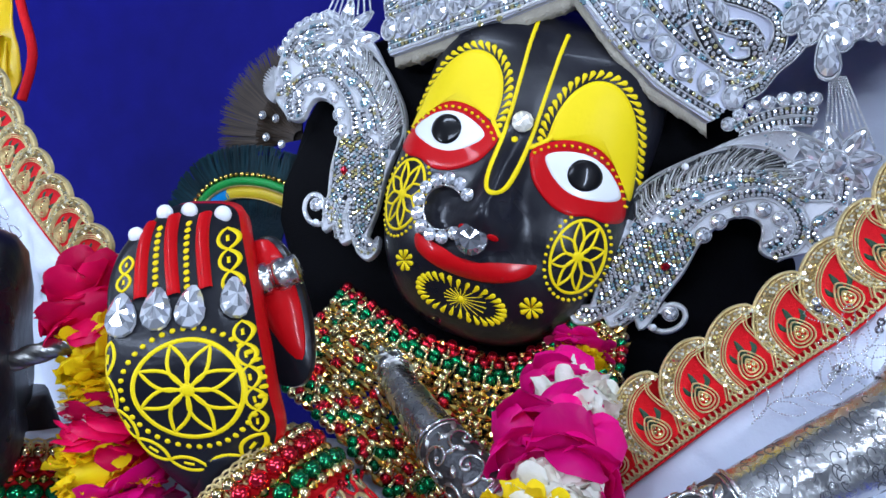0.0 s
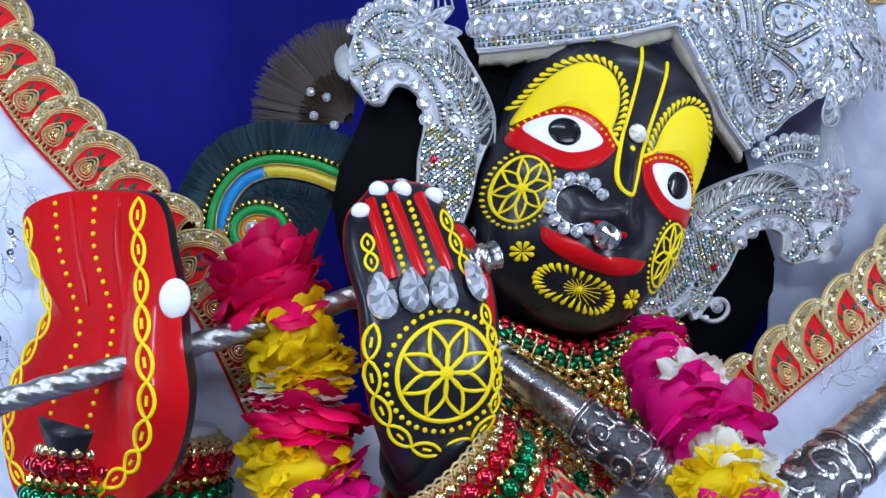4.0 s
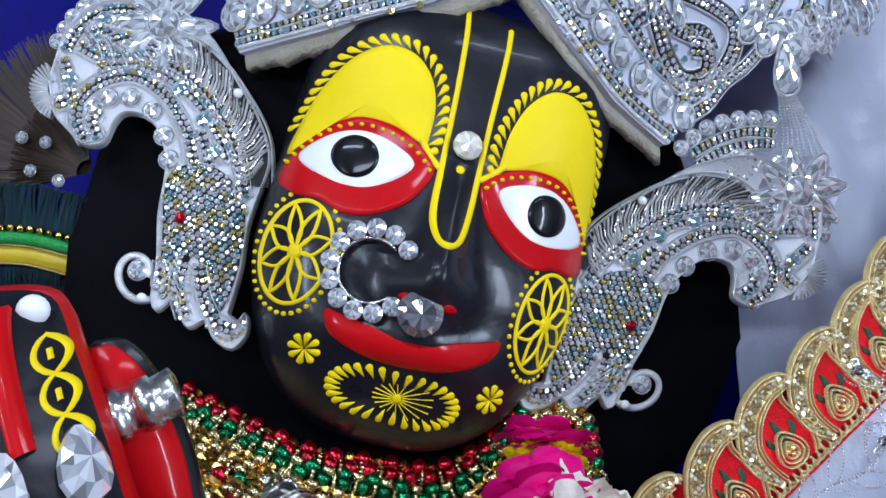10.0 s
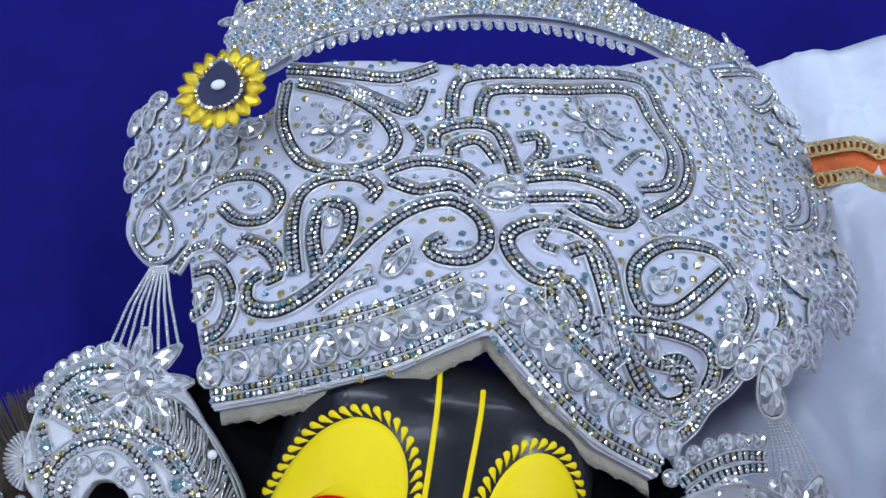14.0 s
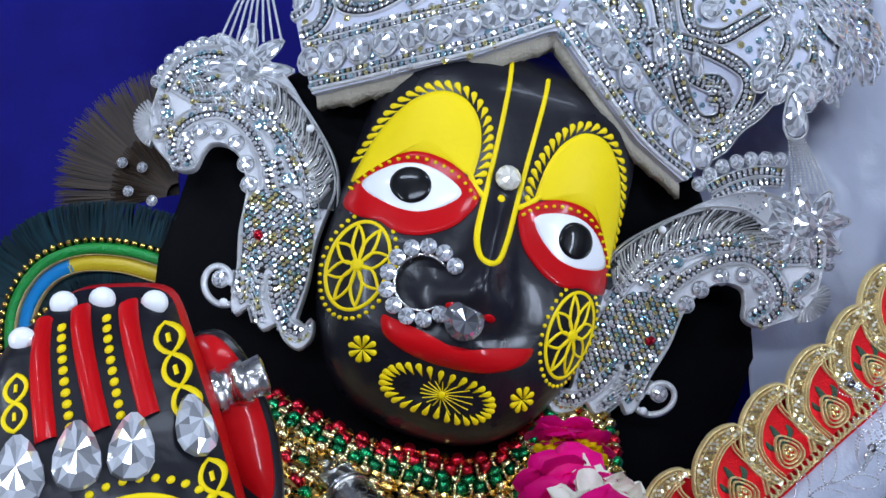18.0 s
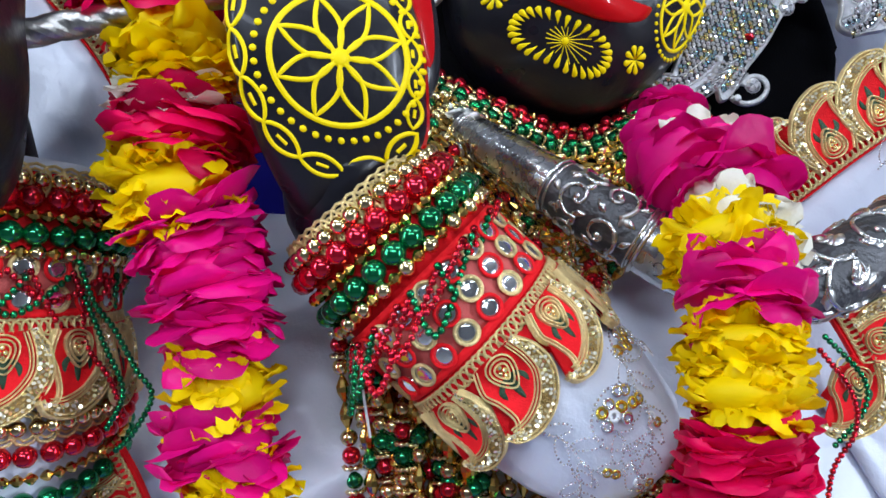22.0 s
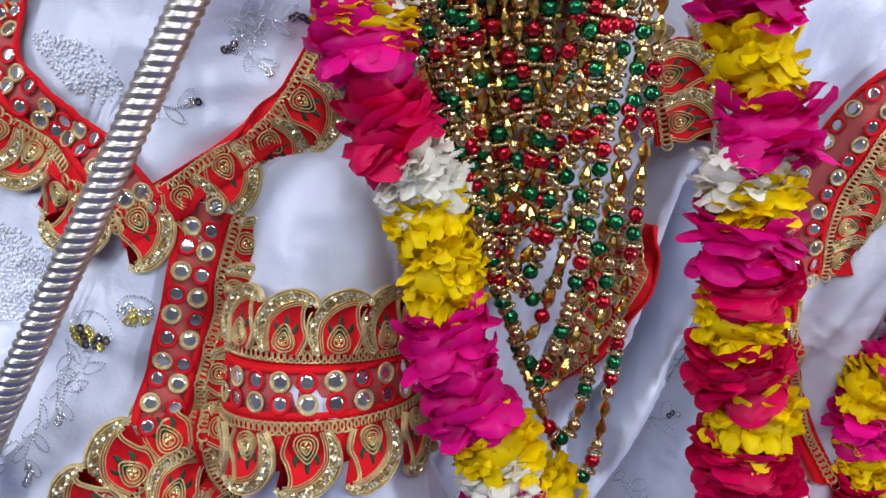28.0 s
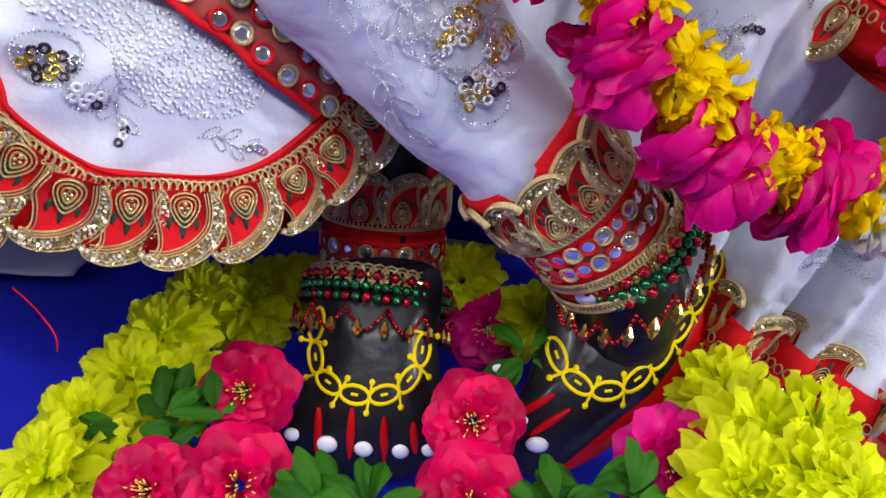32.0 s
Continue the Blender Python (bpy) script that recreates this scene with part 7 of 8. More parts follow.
def bangle(label, wrap, b, rows, loops=True, half=None, down=0.022, scale=1.0, size=1.0, band=True):
    """Rows of beads round a limb, with loops of tiny beads."""
    ob = thing("bangle", None, label, "bangle", "bead bangles")
    for i, kind in enumerate(rows):
        strand("", [wrap.at(a, bb, 0.0045) for a, bb in ringline(wrap, b + 0.0074 * i * size, half)], kind, parent=ob, scale=scale)
    if loops and band:
        mb = MB()
        strip(mb, wrap, np.array(ringline(wrap, b - 0.004, half)), 0.0, 0.0074 * len(rows) * size + 0.004, REDCLOTH, 0.0012)
        part("band", mb, ob, "red cloth band under the beads")
    mb = MB()
    for a, bb in ringline(wrap, b + 0.001, half):
        m = wrap.posed(a, bb, 0, 0.0025)
        tube(mb, [m @ V(0.0056 * math.cos(t), 0.0070 * math.sin(t) - 0.001, 0.0006 * math.sin(t)) for t in np.linspace(0, 2 * math.pi, 12, endpoint=False)], 0.0007, GOLDCORD, 5, closed=True)
        tube(mb, [m @ V(0.0038 * math.cos(t), 0.0050 * math.sin(t) - 0.001, 0.0006 * math.sin(t)) for t in np.linspace(0, 2 * math.pi, 9, endpoint=False)], 0.0006, GOLDCORD, 5, closed=True)
    part("gold_edging", mb, ob, "looped gold cord edging")
    if loops:
        line = [wrap.at(a, bb, 0.007) for a, bb in ringline(wrap, b + 0.0074 * len(rows) * size, half)]
        for s, ms, k in ((0, [REDBEAD, GREENBEAD], 1.0), (3, [GREENBEAD, REDBEAD], 0.75), (1, [REDBEAD], 0.5)):
            small_loops(ob, line[s::5], (0, -0.005, -down * k), 1, ms, 0.0016)
    return ob


bangle("bead bangle of red, green and gold rows with looped fringe", SL1, 0.006, ("o", "R", "k", "G", "ok"), down=0.026, size=1.0, scale=1.06)
bangle("bead bangle of red, green and gold rows with looped fringe", SL2, 0.010, ("o", "R", "k", "G", "ok"), down=0.022, size=0.95, scale=1.06)
bangle("lower bead bangle of red, green and gold rows with fringe", SL2, 0.092, ("o", "R", "k", "G", "o"), down=0.024, band=False)
ELB = Wrap([(0.010, -0.080, 0.738), (0.014, -0.076, 0.725), (0.016, -0.070, 0.700)], [0.030, 0.031, 0.030], 0.031)
bangle("bead bangle of red and green rows at the elbow", ELB, 0.006, ("o", "Rk", "G"), down=0.024)
AN2 = Wrap([(-0.050, 0.041, 0.098), (-0.050, 0.029, 0.078), (-0.049, 0.013, 0.048)], [0.039, 0.040, 0.041], 0.040)
AN1 = Wrap([(0.066, -0.028, 0.168), (0.084, -0.021, 0.147), (0.106, -0.010, 0.120)], [0.033, 0.034, 0.036], 0.034)
for wr in (AN1, AN2):
    ob = bangle("bead anklet of red, green and gold beads with drops", wr, 0.010, ("rk", "g", "rg"), loops=False, scale=0.85, size=0.8)
    for i, (a, bb) in enumerate(ringline(wr, 0.031)[::2]):
        p = wr.at(a, bb, 0.006)
        part("gold_drop", BEADS["d"][0], ob, at=Matrix.Translation(p + V(0, -0.009, -0.004)) @ Matrix.Diagonal((1.1, 1.1, 1.1, 1)))
    small_loops(ob, [wr.at(a, bb, 0.008) for a, bb in ringline(wr, 0.028)[::3]], (0, -0.006, -0.010), 1, [REDBEAD], 0.0014)

# ---- flowers ----
ROSE_D = mat("dark_rose_petal", (0.78, 0.0008, 0.085), 0.42, bump=0.16, scale=420, vary=0.35, rand=0.30, spec=0.20, thin=0.32)
ROSE_P = mat("pink_rose_petal", (0.88, 0.0018, 0.215), 0.42, bump=0.16, scale=420, vary=0.35, rand=0.30, spec=0.20, thin=0.32)
MARIGOLD = mat("marigold_petal", (1.0, 0.69, 0.0), 0.55, bump=0.10, scale=700, vary=0.12, rand=0.15, spec=0.2, thin=0.30)
WHITEPETAL = mat("white_petal", (0.90, 0.88, 0.76), 0.6, bump=0.3, scale=600, vary=0.1, rand=0.12, thin=0.3)
CHRYSANTH = mat("lime_yellow_petal", (0.86, 0.95, 0.030), 0.55, bump=0.08, scale=500, vary=0.2, rand=0.2, spec=0.12, thin=0.45)
LEAFMAT = mat("green_leaf", (0.020, 0.13, 0.005), 0.55, bump=0.2, scale=300, vary=0.4, rand=0.3, spec=0.15, thin=0.2)
STAMEN = mat("yellow_stamen", (0.75, 0.50, 0.08), 0.7, rand=0.3)


def petal_grid(mb, m, ln, w, material, cup=0.0, droop=0.0, frill=0.0, notch=0.0, n=5, k=5, narrow=0.35, roll=0.0):
    """One petal: x across, y outward, bent in both ways with a wavy, rounded rim."""
    ph = random.uniform(0, 6)
    verts = []
    for i in range(n + 1):
        f = i / n
        half = w / 2 * (narrow + (1 - narrow) * math.sin(min(1.0, f * 1.25) * math.pi / 2))
        for j in range(k + 1):
            u = 2 * j / k - 1
            y = ln * f * (1 - 0.34 * f * u * u - notch * f * f * (1 - abs(u)) * 0.6)
            z = -droop * f * f * ln + cup * u * u * w * f + frill * f * f * math.sin(u * 5.5 + ph) + frill * 0.5 * f * math.sin(f * 5 + u * 2 + ph) - roll * max(0, f - 0.7) ** 2 * ln * 6
            verts.append(m @ V(u * half, y, z))
    faces = [(i * (k + 1) + j, i * (k + 1) + j + 1, (i + 1) * (k + 1) + j + 1, (i + 1) * (k + 1) + j) for i in range(n) for j in range(k)]
    mb.add(verts, faces, material)


def wrap_petal(mb, a0, z0, r0, ln, w, lean, bend, material, frill=0.0010, cup=0.25, point=0.0, n=7, k=7):
    """A petal that leaves a string at one angle and folds over outside, following the round of the head."""
    o = V(random.uniform(-9, 9), random.uniform(-9, 9), random.uniform(-9, 9))
    r, z, verts = r0, z0, []
    twist = random.uniform(-0.25, 0.25)
    for i in range(n + 1):
        f = i / n
        th = lean + bend * f ** 1.4
        if i:
            r += ln / n * math.cos(th)
            z += ln / n * math.sin(th)
        half = w / 2 * (0.34 + 0.66 * math.sin(min(1.0, f * 1.45) * math.pi / 2)) * (1 - (0.16 + point) * max(0, f - 0.75) / 0.25)
        for j in range(k + 1):
            u = 2 * j / k - 1
            back = 0.34 * ln * abs(u) ** 3.5 * max(0, f - 0.4) / 0.6
            q = V(u * 1.6, f * 2.2, 0) + o
            d = frill * (noise.noise(q * 1.3) * 1.6 + noise.noise(q * 3.1) * 1.3 + math.sin(u * 7 + o.x * 3) * 0.45 * f * f) * f
            a = a0 + u * half / max(r, 0.010) + twist * f * f * 0.3
            rr = r - cup * half * u * u * f - back * math.cos(th) + d * math.sin(th) * -1
            zz = z - back * math.sin(th) + d * math.cos(th) + twist * u * half * f
            verts.append((rr * math.cos(a), rr * math.sin(a), zz))
    mb.add(verts, [(i * (k + 1) + j, i * (k + 1) + j + 1, (i + 1) * (k + 1) + j + 1, (i + 1) * (k + 1) + j) for i in range(n) for j in range(k)], material)


def garland_rose(material, seed):
    """A rose threaded on a string: broad petals lapping over one another, the outer ones folded over, axis z."""
    random.seed(seed)
    mb = MB()
    for ring, (n, r0, ln, w, fold_over) in enumerate(((10, 0.006, 0.0150, 0.026, 0.6), (15, 0.007, 0.0190, 0.031, 1.1), (18, 0.008, 0.0215, 0.034, 1.7))):
        for i in range(n):
            a = 2 * math.pi * (i + random.uniform(-0.4, 0.4)) / n + ring
            z = random.uniform(-0.0085, 0.0085)
            up = 1 if random.random() < 0.5 + z * 30 else -1
            wrap_petal(mb, a, z, r0, ln * random.uniform(0.90, 1.06), w * random.uniform(0.75, 1.15), z * 34 + random.uniform(-0.2, 0.2), up * fold_over * random.uniform(0.4, 1.1), material, 0.0014, 0.16)
    ball(mb, (0, 0, 0), 0.0185, material, 14, 8, sz=0.55)
    return mb.mesh("rose")


def garland_marigold(material, seed, big=1.0):
    """A ruffled head threaded on a string: many short strap petals with rounded tips, axis z."""
    random.seed(seed)
    mb = MB()
    broad = seed % 2 or seed == 10
    for i in range(84 if broad else 130):
        z = random.uniform(-0.0095, 0.0095)
        w = random.uniform(0.012, 0.018) if broad else random.uniform(0.010, 0.014)
        wrap_petal(mb, random.uniform(0, 6.28), z, 0.004, random.uniform(0.0165, 0.0200) * big * (1 - 0.22 * (z / 0.0105) ** 2), w, z * 62 + random.uniform(-0.3, 0.3), random.choice((-1, 1)) * random.uniform(0.3, 1.5), material, 0.0017, 0.3, 0.0, 6, 7)
    ball(mb, (0, 0, 0), 0.0160, material, 14, 8, sz=0.6)
    return mb.mesh("marigold")


def open_rose(material, seed):
    """The petals of a rose that lies open, and its stamens, axis z upward."""
    random.seed(seed)
    out = []
    for ring, (n, ln, tilt, z) in enumerate(((6, 0.029, 10, 0), (6, 0.028, 26, 0.002), (7, 0.025, 42, 0.004), (7, 0.021, 56, 0.005), (6, 0.016, 68, 0.006), (5, 0.011, 78, 0.006))):
        for i in range(n):
            a = 360 * (i + 0.5 * ring) / n + random.uniform(-14, 14)
            mb = MB()
            petal_grid(mb, pose(0, 0, z, 0, 0, a) @ pose(0, 0.003, 0, tilt + random.uniform(-8, 8), random.uniform(-8, 8), 0), ln, ln * 1.02, material, 0.10, random.uniform(0.2, 0.6), 0.0020, 0.10, 7, 7)
            out.append(("petal", mb.mesh("petal")))
    mb = MB()
    for i in range(30):
        a, r = random.uniform(0, 6.28), random.uniform(0, 0.007)
        p = V(r * math.cos(a), r * math.sin(a), 0.009)
        tube(mb, [p, p + V(p.x * 0.6, p.y * 0.6, 0.007)], [0.0003, 0.0006], STAMEN, 4)
    out.append(("stamens", mb.mesh("stamens")))
    return out


def chrysanthemum(seed):
    random.seed(seed)
    out = []
    for ring, (n, ln, tilt, z) in enumerate(((15, 0.036, 2, 0), (15, 0.034, 14, 0.003), (13, 0.031, 28, 0.006), (11, 0.026, 42, 0.009), (9, 0.020, 58, 0.011), (6, 0.014, 72, 0.012))):
        for i in range(n):
            a = 360 * (i + 0.5 * ring) / n + random.uniform(-9, 9)
            mb = MB()
            petal_grid(mb, pose(0, 0, z, 0, 0, a) @ pose(0, 0.003, 0, tilt + random.uniform(-10, 10), random.uniform(-16, 16), 0), ln * random.uniform(.88, 1.08), ln * 0.40, CHRYSANTH, 0.22, random.uniform(-.1, .5), 0.0022, 0.16, 7, 6, 0.45)
            out.append(("petal", mb.mesh("petal")))
    return out


def lay(name, pieces, label, category, group, at):
    ob = thing(name, None, label, category, group, at=at)
    for nm, me in pieces:
        part(nm, me, ob)
    return ob


FLOWERS = {"R": [garland_rose(ROSE_D, s) for s in (1, 2, 3)], "P": [garland_rose(ROSE_P, s) for s in (4, 5, 6)], "Y": [garland_marigold(MARIGOLD, s, 1.02) for s in (7, 8, 9)], "W": [garland_marigold(WHITEPETAL, s, 0.98) for s in (10, 11)]}
NAMES = {"R": "rose", "P": "rose", "Y": "marigold", "W": "white_flower"}
random.seed(21)


def garland(label, kinds, pts, sizes=()):
    ob = thing("flower_garland", None, label, "garland", "flower garlands")
    v = [Vector(p) for p in pts]
    mb = MB()
    tube(mb, v, 0.0012, CREAM, 5)
    part("string", mb, ob, "cotton string")
    for i, c in enumerate(kinds):
        t = (v[min(i + 1, len(v) - 1)] - v[max(i - 1, 0)]).normalized()
        gap = min((v[i] - v[j]).length for j in (i - 1, i + 1) if 0 <= j < len(v))
        far = max((v[i] - v[j]).length for j in (i - 1, i + 1) if 0 <= j < len(v))
        room = min(1.35, max(0.62, (gap + far) / 2 / (0.021 if c in "RP" else 0.019)))
        q = t.to_track_quat("Z", "Y").to_matrix().to_4x4()
        wob = Euler((random.uniform(-.14, .14), random.uniform(-.14, .14), random.uniform(0, 6))).to_matrix().to_4x4()
        s = (sizes[i] if i < len(sizes) else random.uniform(0.93, 1.09)) * (1.05 if c in "YW" else 0.99)
        part(NAMES[c], random.choice(FLOWERS[c]), ob, at=Matrix.Translation(v[i]) @ q @ wob @ Matrix.Diagonal((s, s, s * room * 0.84, 1)))
    return ob


garland("garland of pink roses, yellow marigolds and white flowers", "RYYWRYPPPYPYPYRPYRPYWYPRWYYPPYWPYPYPYPYPYWP",
        [(-0.193, -0.100, 0.918), (-0.179, -0.105, 0.893), (-0.174, -0.107, 0.880), (-0.175, -0.108, 0.871), (-0.173, -0.110, 0.858), (-0.175, -0.112, 0.838), (-0.163, -0.113, 0.820), (-0.159, -0.113, 0.804), (-0.156, -0.114, 0.787), (-0.153, -0.115, 0.764), (-0.152, -0.115, 0.741), (-0.142, -0.115, 0.721), (-0.134, -0.115, 0.695), (-0.130, -0.115, 0.676), (-0.122, -0.115, 0.659), (-0.125, -0.115, 0.643), (-0.115, -0.114, 0.632), (-0.110, -0.114, 0.617), (-0.116, -0.113, 0.601), (-0.101, -0.112, 0.583), (-0.097, -0.112, 0.565), (-0.095, -0.112, 0.554)]
        + [(-0.096, -0.112, 0.547), (-0.081, -0.110, 0.511), (-0.065, -0.108, 0.489), (-0.058, -0.107, 0.471), (-0.050, -0.106, 0.445), (-0.044, -0.105, 0.414), (-0.032, -0.104, 0.386), (-0.015, -0.102, 0.362), (-0.009, -0.102, 0.344), (-0.007, -0.100, 0.333), (0.013, -0.100, 0.332), (0.011, -0.100, 0.297), (0.040, -0.099, 0.286), (0.043, -0.098, 0.256), (0.073, -0.096, 0.247), (0.089, -0.094, 0.219), (0.111, -0.093, 0.220), (0.131, -0.092, 0.212), (0.148, -0.091, 0.213), (0.160, -0.090, 0.209), (0.175, -0.090, 0.208)], (1.2, 1.25, 1.2, 1.2, 1.2, 1.22, 1.15, 1.08, 1.05))
garland("garland of pink roses, yellow marigolds and white flowers", "PYPWPWYPYYRRYRRPYYWPPYPPYPWYPRYRYRRWRPYPPYP",
        [(0.040, 0.025, 0.893), (0.039, 0.018, 0.882), (0.037, -0.005, 0.870), (0.046, -0.022, 0.864), (0.043, -0.050, 0.848), (0.046, -0.080, 0.829), (0.040, -0.092, 0.822), (0.040, -0.112, 0.808), (0.038, -0.120, 0.789), (0.038, -0.128, 0.775), (0.039, -0.130, 0.755), (0.039, -0.130, 0.739), (0.041, -0.132, 0.721), (0.046, -0.134, 0.703), (0.045, -0.134, 0.712), (0.047, -0.135, 0.695), (0.047, -0.135, 0.682), (0.051, -0.135, 0.662), (0.047, -0.135, 0.644), (0.058, -0.135, 0.632), (0.057, -0.135, 0.622), (0.048, -0.135, 0.613)]
        + [(0.060, -0.135, 0.601), (0.056, -0.135, 0.579), (0.064, -0.135, 0.558), (0.076, -0.135, 0.530), (0.068, -0.134, 0.509), (0.075, -0.134, 0.501), (0.075, -0.133, 0.481), (0.080, -0.133, 0.463), (0.081, -0.132, 0.446), (0.086, -0.131, 0.423), (0.096, -0.130, 0.400), (0.096, -0.128, 0.381), (0.101, -0.125, 0.369), (0.115, -0.120, 0.349), (0.122, -0.115, 0.332), (0.133, -0.110, 0.317), (0.153, -0.105, 0.300), (0.167, -0.100, 0.276), (0.176, -0.095, 0.250), (0.177, -0.092, 0.229), (0.177, -0.090, 0.212)], (0.80, 0.86, 1.02, 1.22, 1.42, 1.22, 1.2, 1.08))
garland("second garland of roses and marigolds hanging behind", "RYPYPYRYW", [(0.262, 0.000, 0.441), (0.264, 0.000, 0.416), (0.250, 0.000, 0.392), (0.235, 0.000, 0.370), (0.2376, 0.000, 0.348), (0.2418, 0.000, 0.326), (0.2446, 0.000, 0.295), (0.2493, 0.000, 0.263), (0.2542, 0.000, 0.230)])

# flowers laid at the feet
OPEN = [open_rose(ROSE_D, 31), open_rose(ROSE_D, 32), open_rose(ROSE_P, 33)]
MUM = [chrysanthemum(41), chrysanthemum(42)]
random.seed(51)
for i, (p, s, tilt, yaw) in enumerate((((-0.106, -0.045, 0.055), 1.0, 62, 0), ((-0.094, -0.100, 0.037), 1.15, 55, 10), ((0.022, 0.052, 0.062), 1.1, 66, 0), ((0.014, -0.050, 0.057), 1.05, 60, -10), ((0.015, -0.105, 0.048), 1.1, 58, 5), ((0.115, -0.060, 0.055), 1.15, 70, 15), ((-0.136, -0.100, 0.027), 1.0, 50, -20))):
    lay("rose", OPEN[i % 3], "pink rose laid open at the statue's feet", "rose", "offered roses", Matrix.Translation(p) @ pose(0, 0, 0, tilt, 0, yaw + random.uniform(-10, 10)) @ Matrix.Diagonal((s * 0.82, s * 0.82, s * 0.82, 1)))
for i, (p, s, tilt, yaw) in enumerate((((-0.127, 0.045, 0.062), 1.0, 55, -10), ((-0.154, 0.040, 0.060), 0.95, 50, -25), ((-0.168, 0.010, 0.049), 1.0, 45, -25), ((-0.177, -0.020, 0.034), 1.0, 42, -20), ((-0.189, -0.050, 0.022), 1.0, 40, -30), ((-0.187, -0.090, 0.018), 1.05, 35, -30), ((-0.170, -0.080, 0.014), 1.0, 40, -10), ((-0.147, -0.020, 0.035), 0.9, 45, 0), ((-0.107, 0.050, 0.070), 0.9, 55, 0),
                                         ((0.048, 0.050, 0.073), 0.9, 55, 0), ((0.003, 0.070, 0.085), 0.9, 55, 0), ((0.151, -0.010, 0.070), 1.0, 50, 20), ((0.156, -0.050, 0.067), 1.1, 55, 15), ((0.183, -0.050, 0.074), 1.1, 50, 25), ((0.139, -0.090, 0.062), 1.1, 50, 10), ((0.170, -0.090, 0.067), 1.1, 45, 25), ((0.148, 0.020, 0.075), 0.8, 55, 20), ((0.187, -0.100, 0.068), 1.0, 40, 30))):
    lay("chrysanthemum", MUM[i % 2], "lime yellow chrysanthemum head heaped on the altar", "flower", "heaped flowers", Matrix.Translation(p) @ pose(0, 0, 0, tilt + random.uniform(-8, 8), 0, yaw + random.uniform(-20, 20)) @ Matrix.Diagonal((s * 0.9, s * 0.9, s * 0.9, 1)))


def leaf_sprig(at):
    ob = thing("leaf_sprig", None, "small sprig of green rose leaves between the flowers", "leaves", "leaf sprigs", at=at)
    for i in range(9):
        mb = MB()
        a = random.uniform(0, 360)
        petal_grid(mb, pose(0, 0, 0.002 * i, 0, 0, a) @ pose(0, 0.004, 0, random.uniform(5, 45), random.uniform(-20, 20), 0), random.uniform(0.016, 0.024), random.uniform(0.009, 0.012), LEAFMAT, 0.25, 0.5, 0.0022, 0, 7, 6, 0.15)
        part("leaf", mb, ob)


for p in ((-0.142, -0.060, 0.040), (-0.160, -0.060, 0.029), (-0.120, -0.055, 0.040), (-0.046, -0.100, 0.033), (-0.029, -0.110, 0.040), (0.071, -0.090, 0.049), (0.082, -0.100, 0.055), (0.052, -0.110, 0.053), (0.042, 0.000, 0.070), (-0.055, -0.110, 0.035)):
    leaf_sprig(Matrix.Translation(p) @ pose(0, 0, 0, 45, 0, random.uniform(-30, 30)))

# ---- peacock feathers beside the head ----
PEACOCK = mat("peacock_teal_barbs", (0.003, 0.026, 0.036), 0.45, 0.2, rand=0.6, vary=0.4, scale=300)
BROWNBARB = mat("brown_feather_barbs", (0.045, 0.028, 0.016), 0.6, rand=0.45)
GREENBRAID = mat("green_satin_cord", (0.01, 0.30, 0.05), 0.35, bump=0.6, scale=900, vary=0.3)
BLUESATIN = mat("sky_blue_satin", (0.01, 0.22, 0.55), 0.35, bump=0.2, scale=500)
YELLOWSATIN = mat("yellow_satin", (0.62, 0.46, 0.02), 0.35, bump=0.2, scale=500)
ORANGESATIN = mat("orange_satin", (0.55, 0.20, 0.01), 0.35, bump=0.2, scale=500)
COIL = Skin(lambda x, z: V(x, 0.054, z))
fan = thing("feather_fan", None, "brown feather fan with small stones behind the head", "feather")
mb = MB()
fc = (-0.166, 0.060, 1.028)
for i in range(900):
    a = math.pi * random.uniform(0.50, 1.04)
    ln = random.uniform(0.052, 0.063) * (1.05 - 0.12 * abs(a / math.pi - 0.75))
    w = 0.0005
    d = V(math.cos(a), 0, math.sin(a))
    n = V(-math.sin(a), 0, math.cos(a))
    y = random.uniform(-0.004, 0.006)
    b0 = Vector(fc) + d * 0.006
    bend = n * random.uniform(-0.004, 0.004)
    pts = [b0, b0 + d * ln * 0.5 + bend + V(0, y * 0.5, 0), b0 + d * ln + bend * 2 + V(0, y, 0)]
    mb.add([pts[0] - n * w, pts[0] + n * w, pts[1] + n * w, pts[1] - n * w, pts[2] + n * w * 0.3, pts[2] - n * w * 0.3, pts[1] + V(0, -0.0006, 0)], [(0, 1, 2, 3), (3, 2, 4, 5), (0, 3, 6), (1, 6, 2)], BROWNBARB)
tagged(part("barb_fringe", mb, fan, "fine brown barbs", smooth=False), kind="stuff")
mb = MB()
plate(mb, Skin(lambda x, z: V(x, 0.064, z)), [(fc[0] + r * math.cos(a), fc[2] + r * math.sin(a)) for a, r in [(t, 0.052) for t in np.linspace(math.pi * 0.52, math.pi * 1.03, 16)]] + [(fc[0], fc[2])], mat("brown_feather_base", (0.022, 0.014, 0.009), 0.8, vary=0.4, bump=0.5, scale=500), 0.001)
part("vane", mb, fan, "dark brown vane")
for q in ((-0.195, 0.056, 1.046), (-0.184, 0.056, 1.043), (-0.178, 0.054, 1.024), (-0.192, 0.056, 1.030)):
    stone(ROUND, fan, Matrix.Translation(q) @ pose(0, 0, 0, 90), 0.0026)
coil = thing("peacock_feather_coil", None, "coiled peacock feather trimmed with green and yellow satin", "feather")
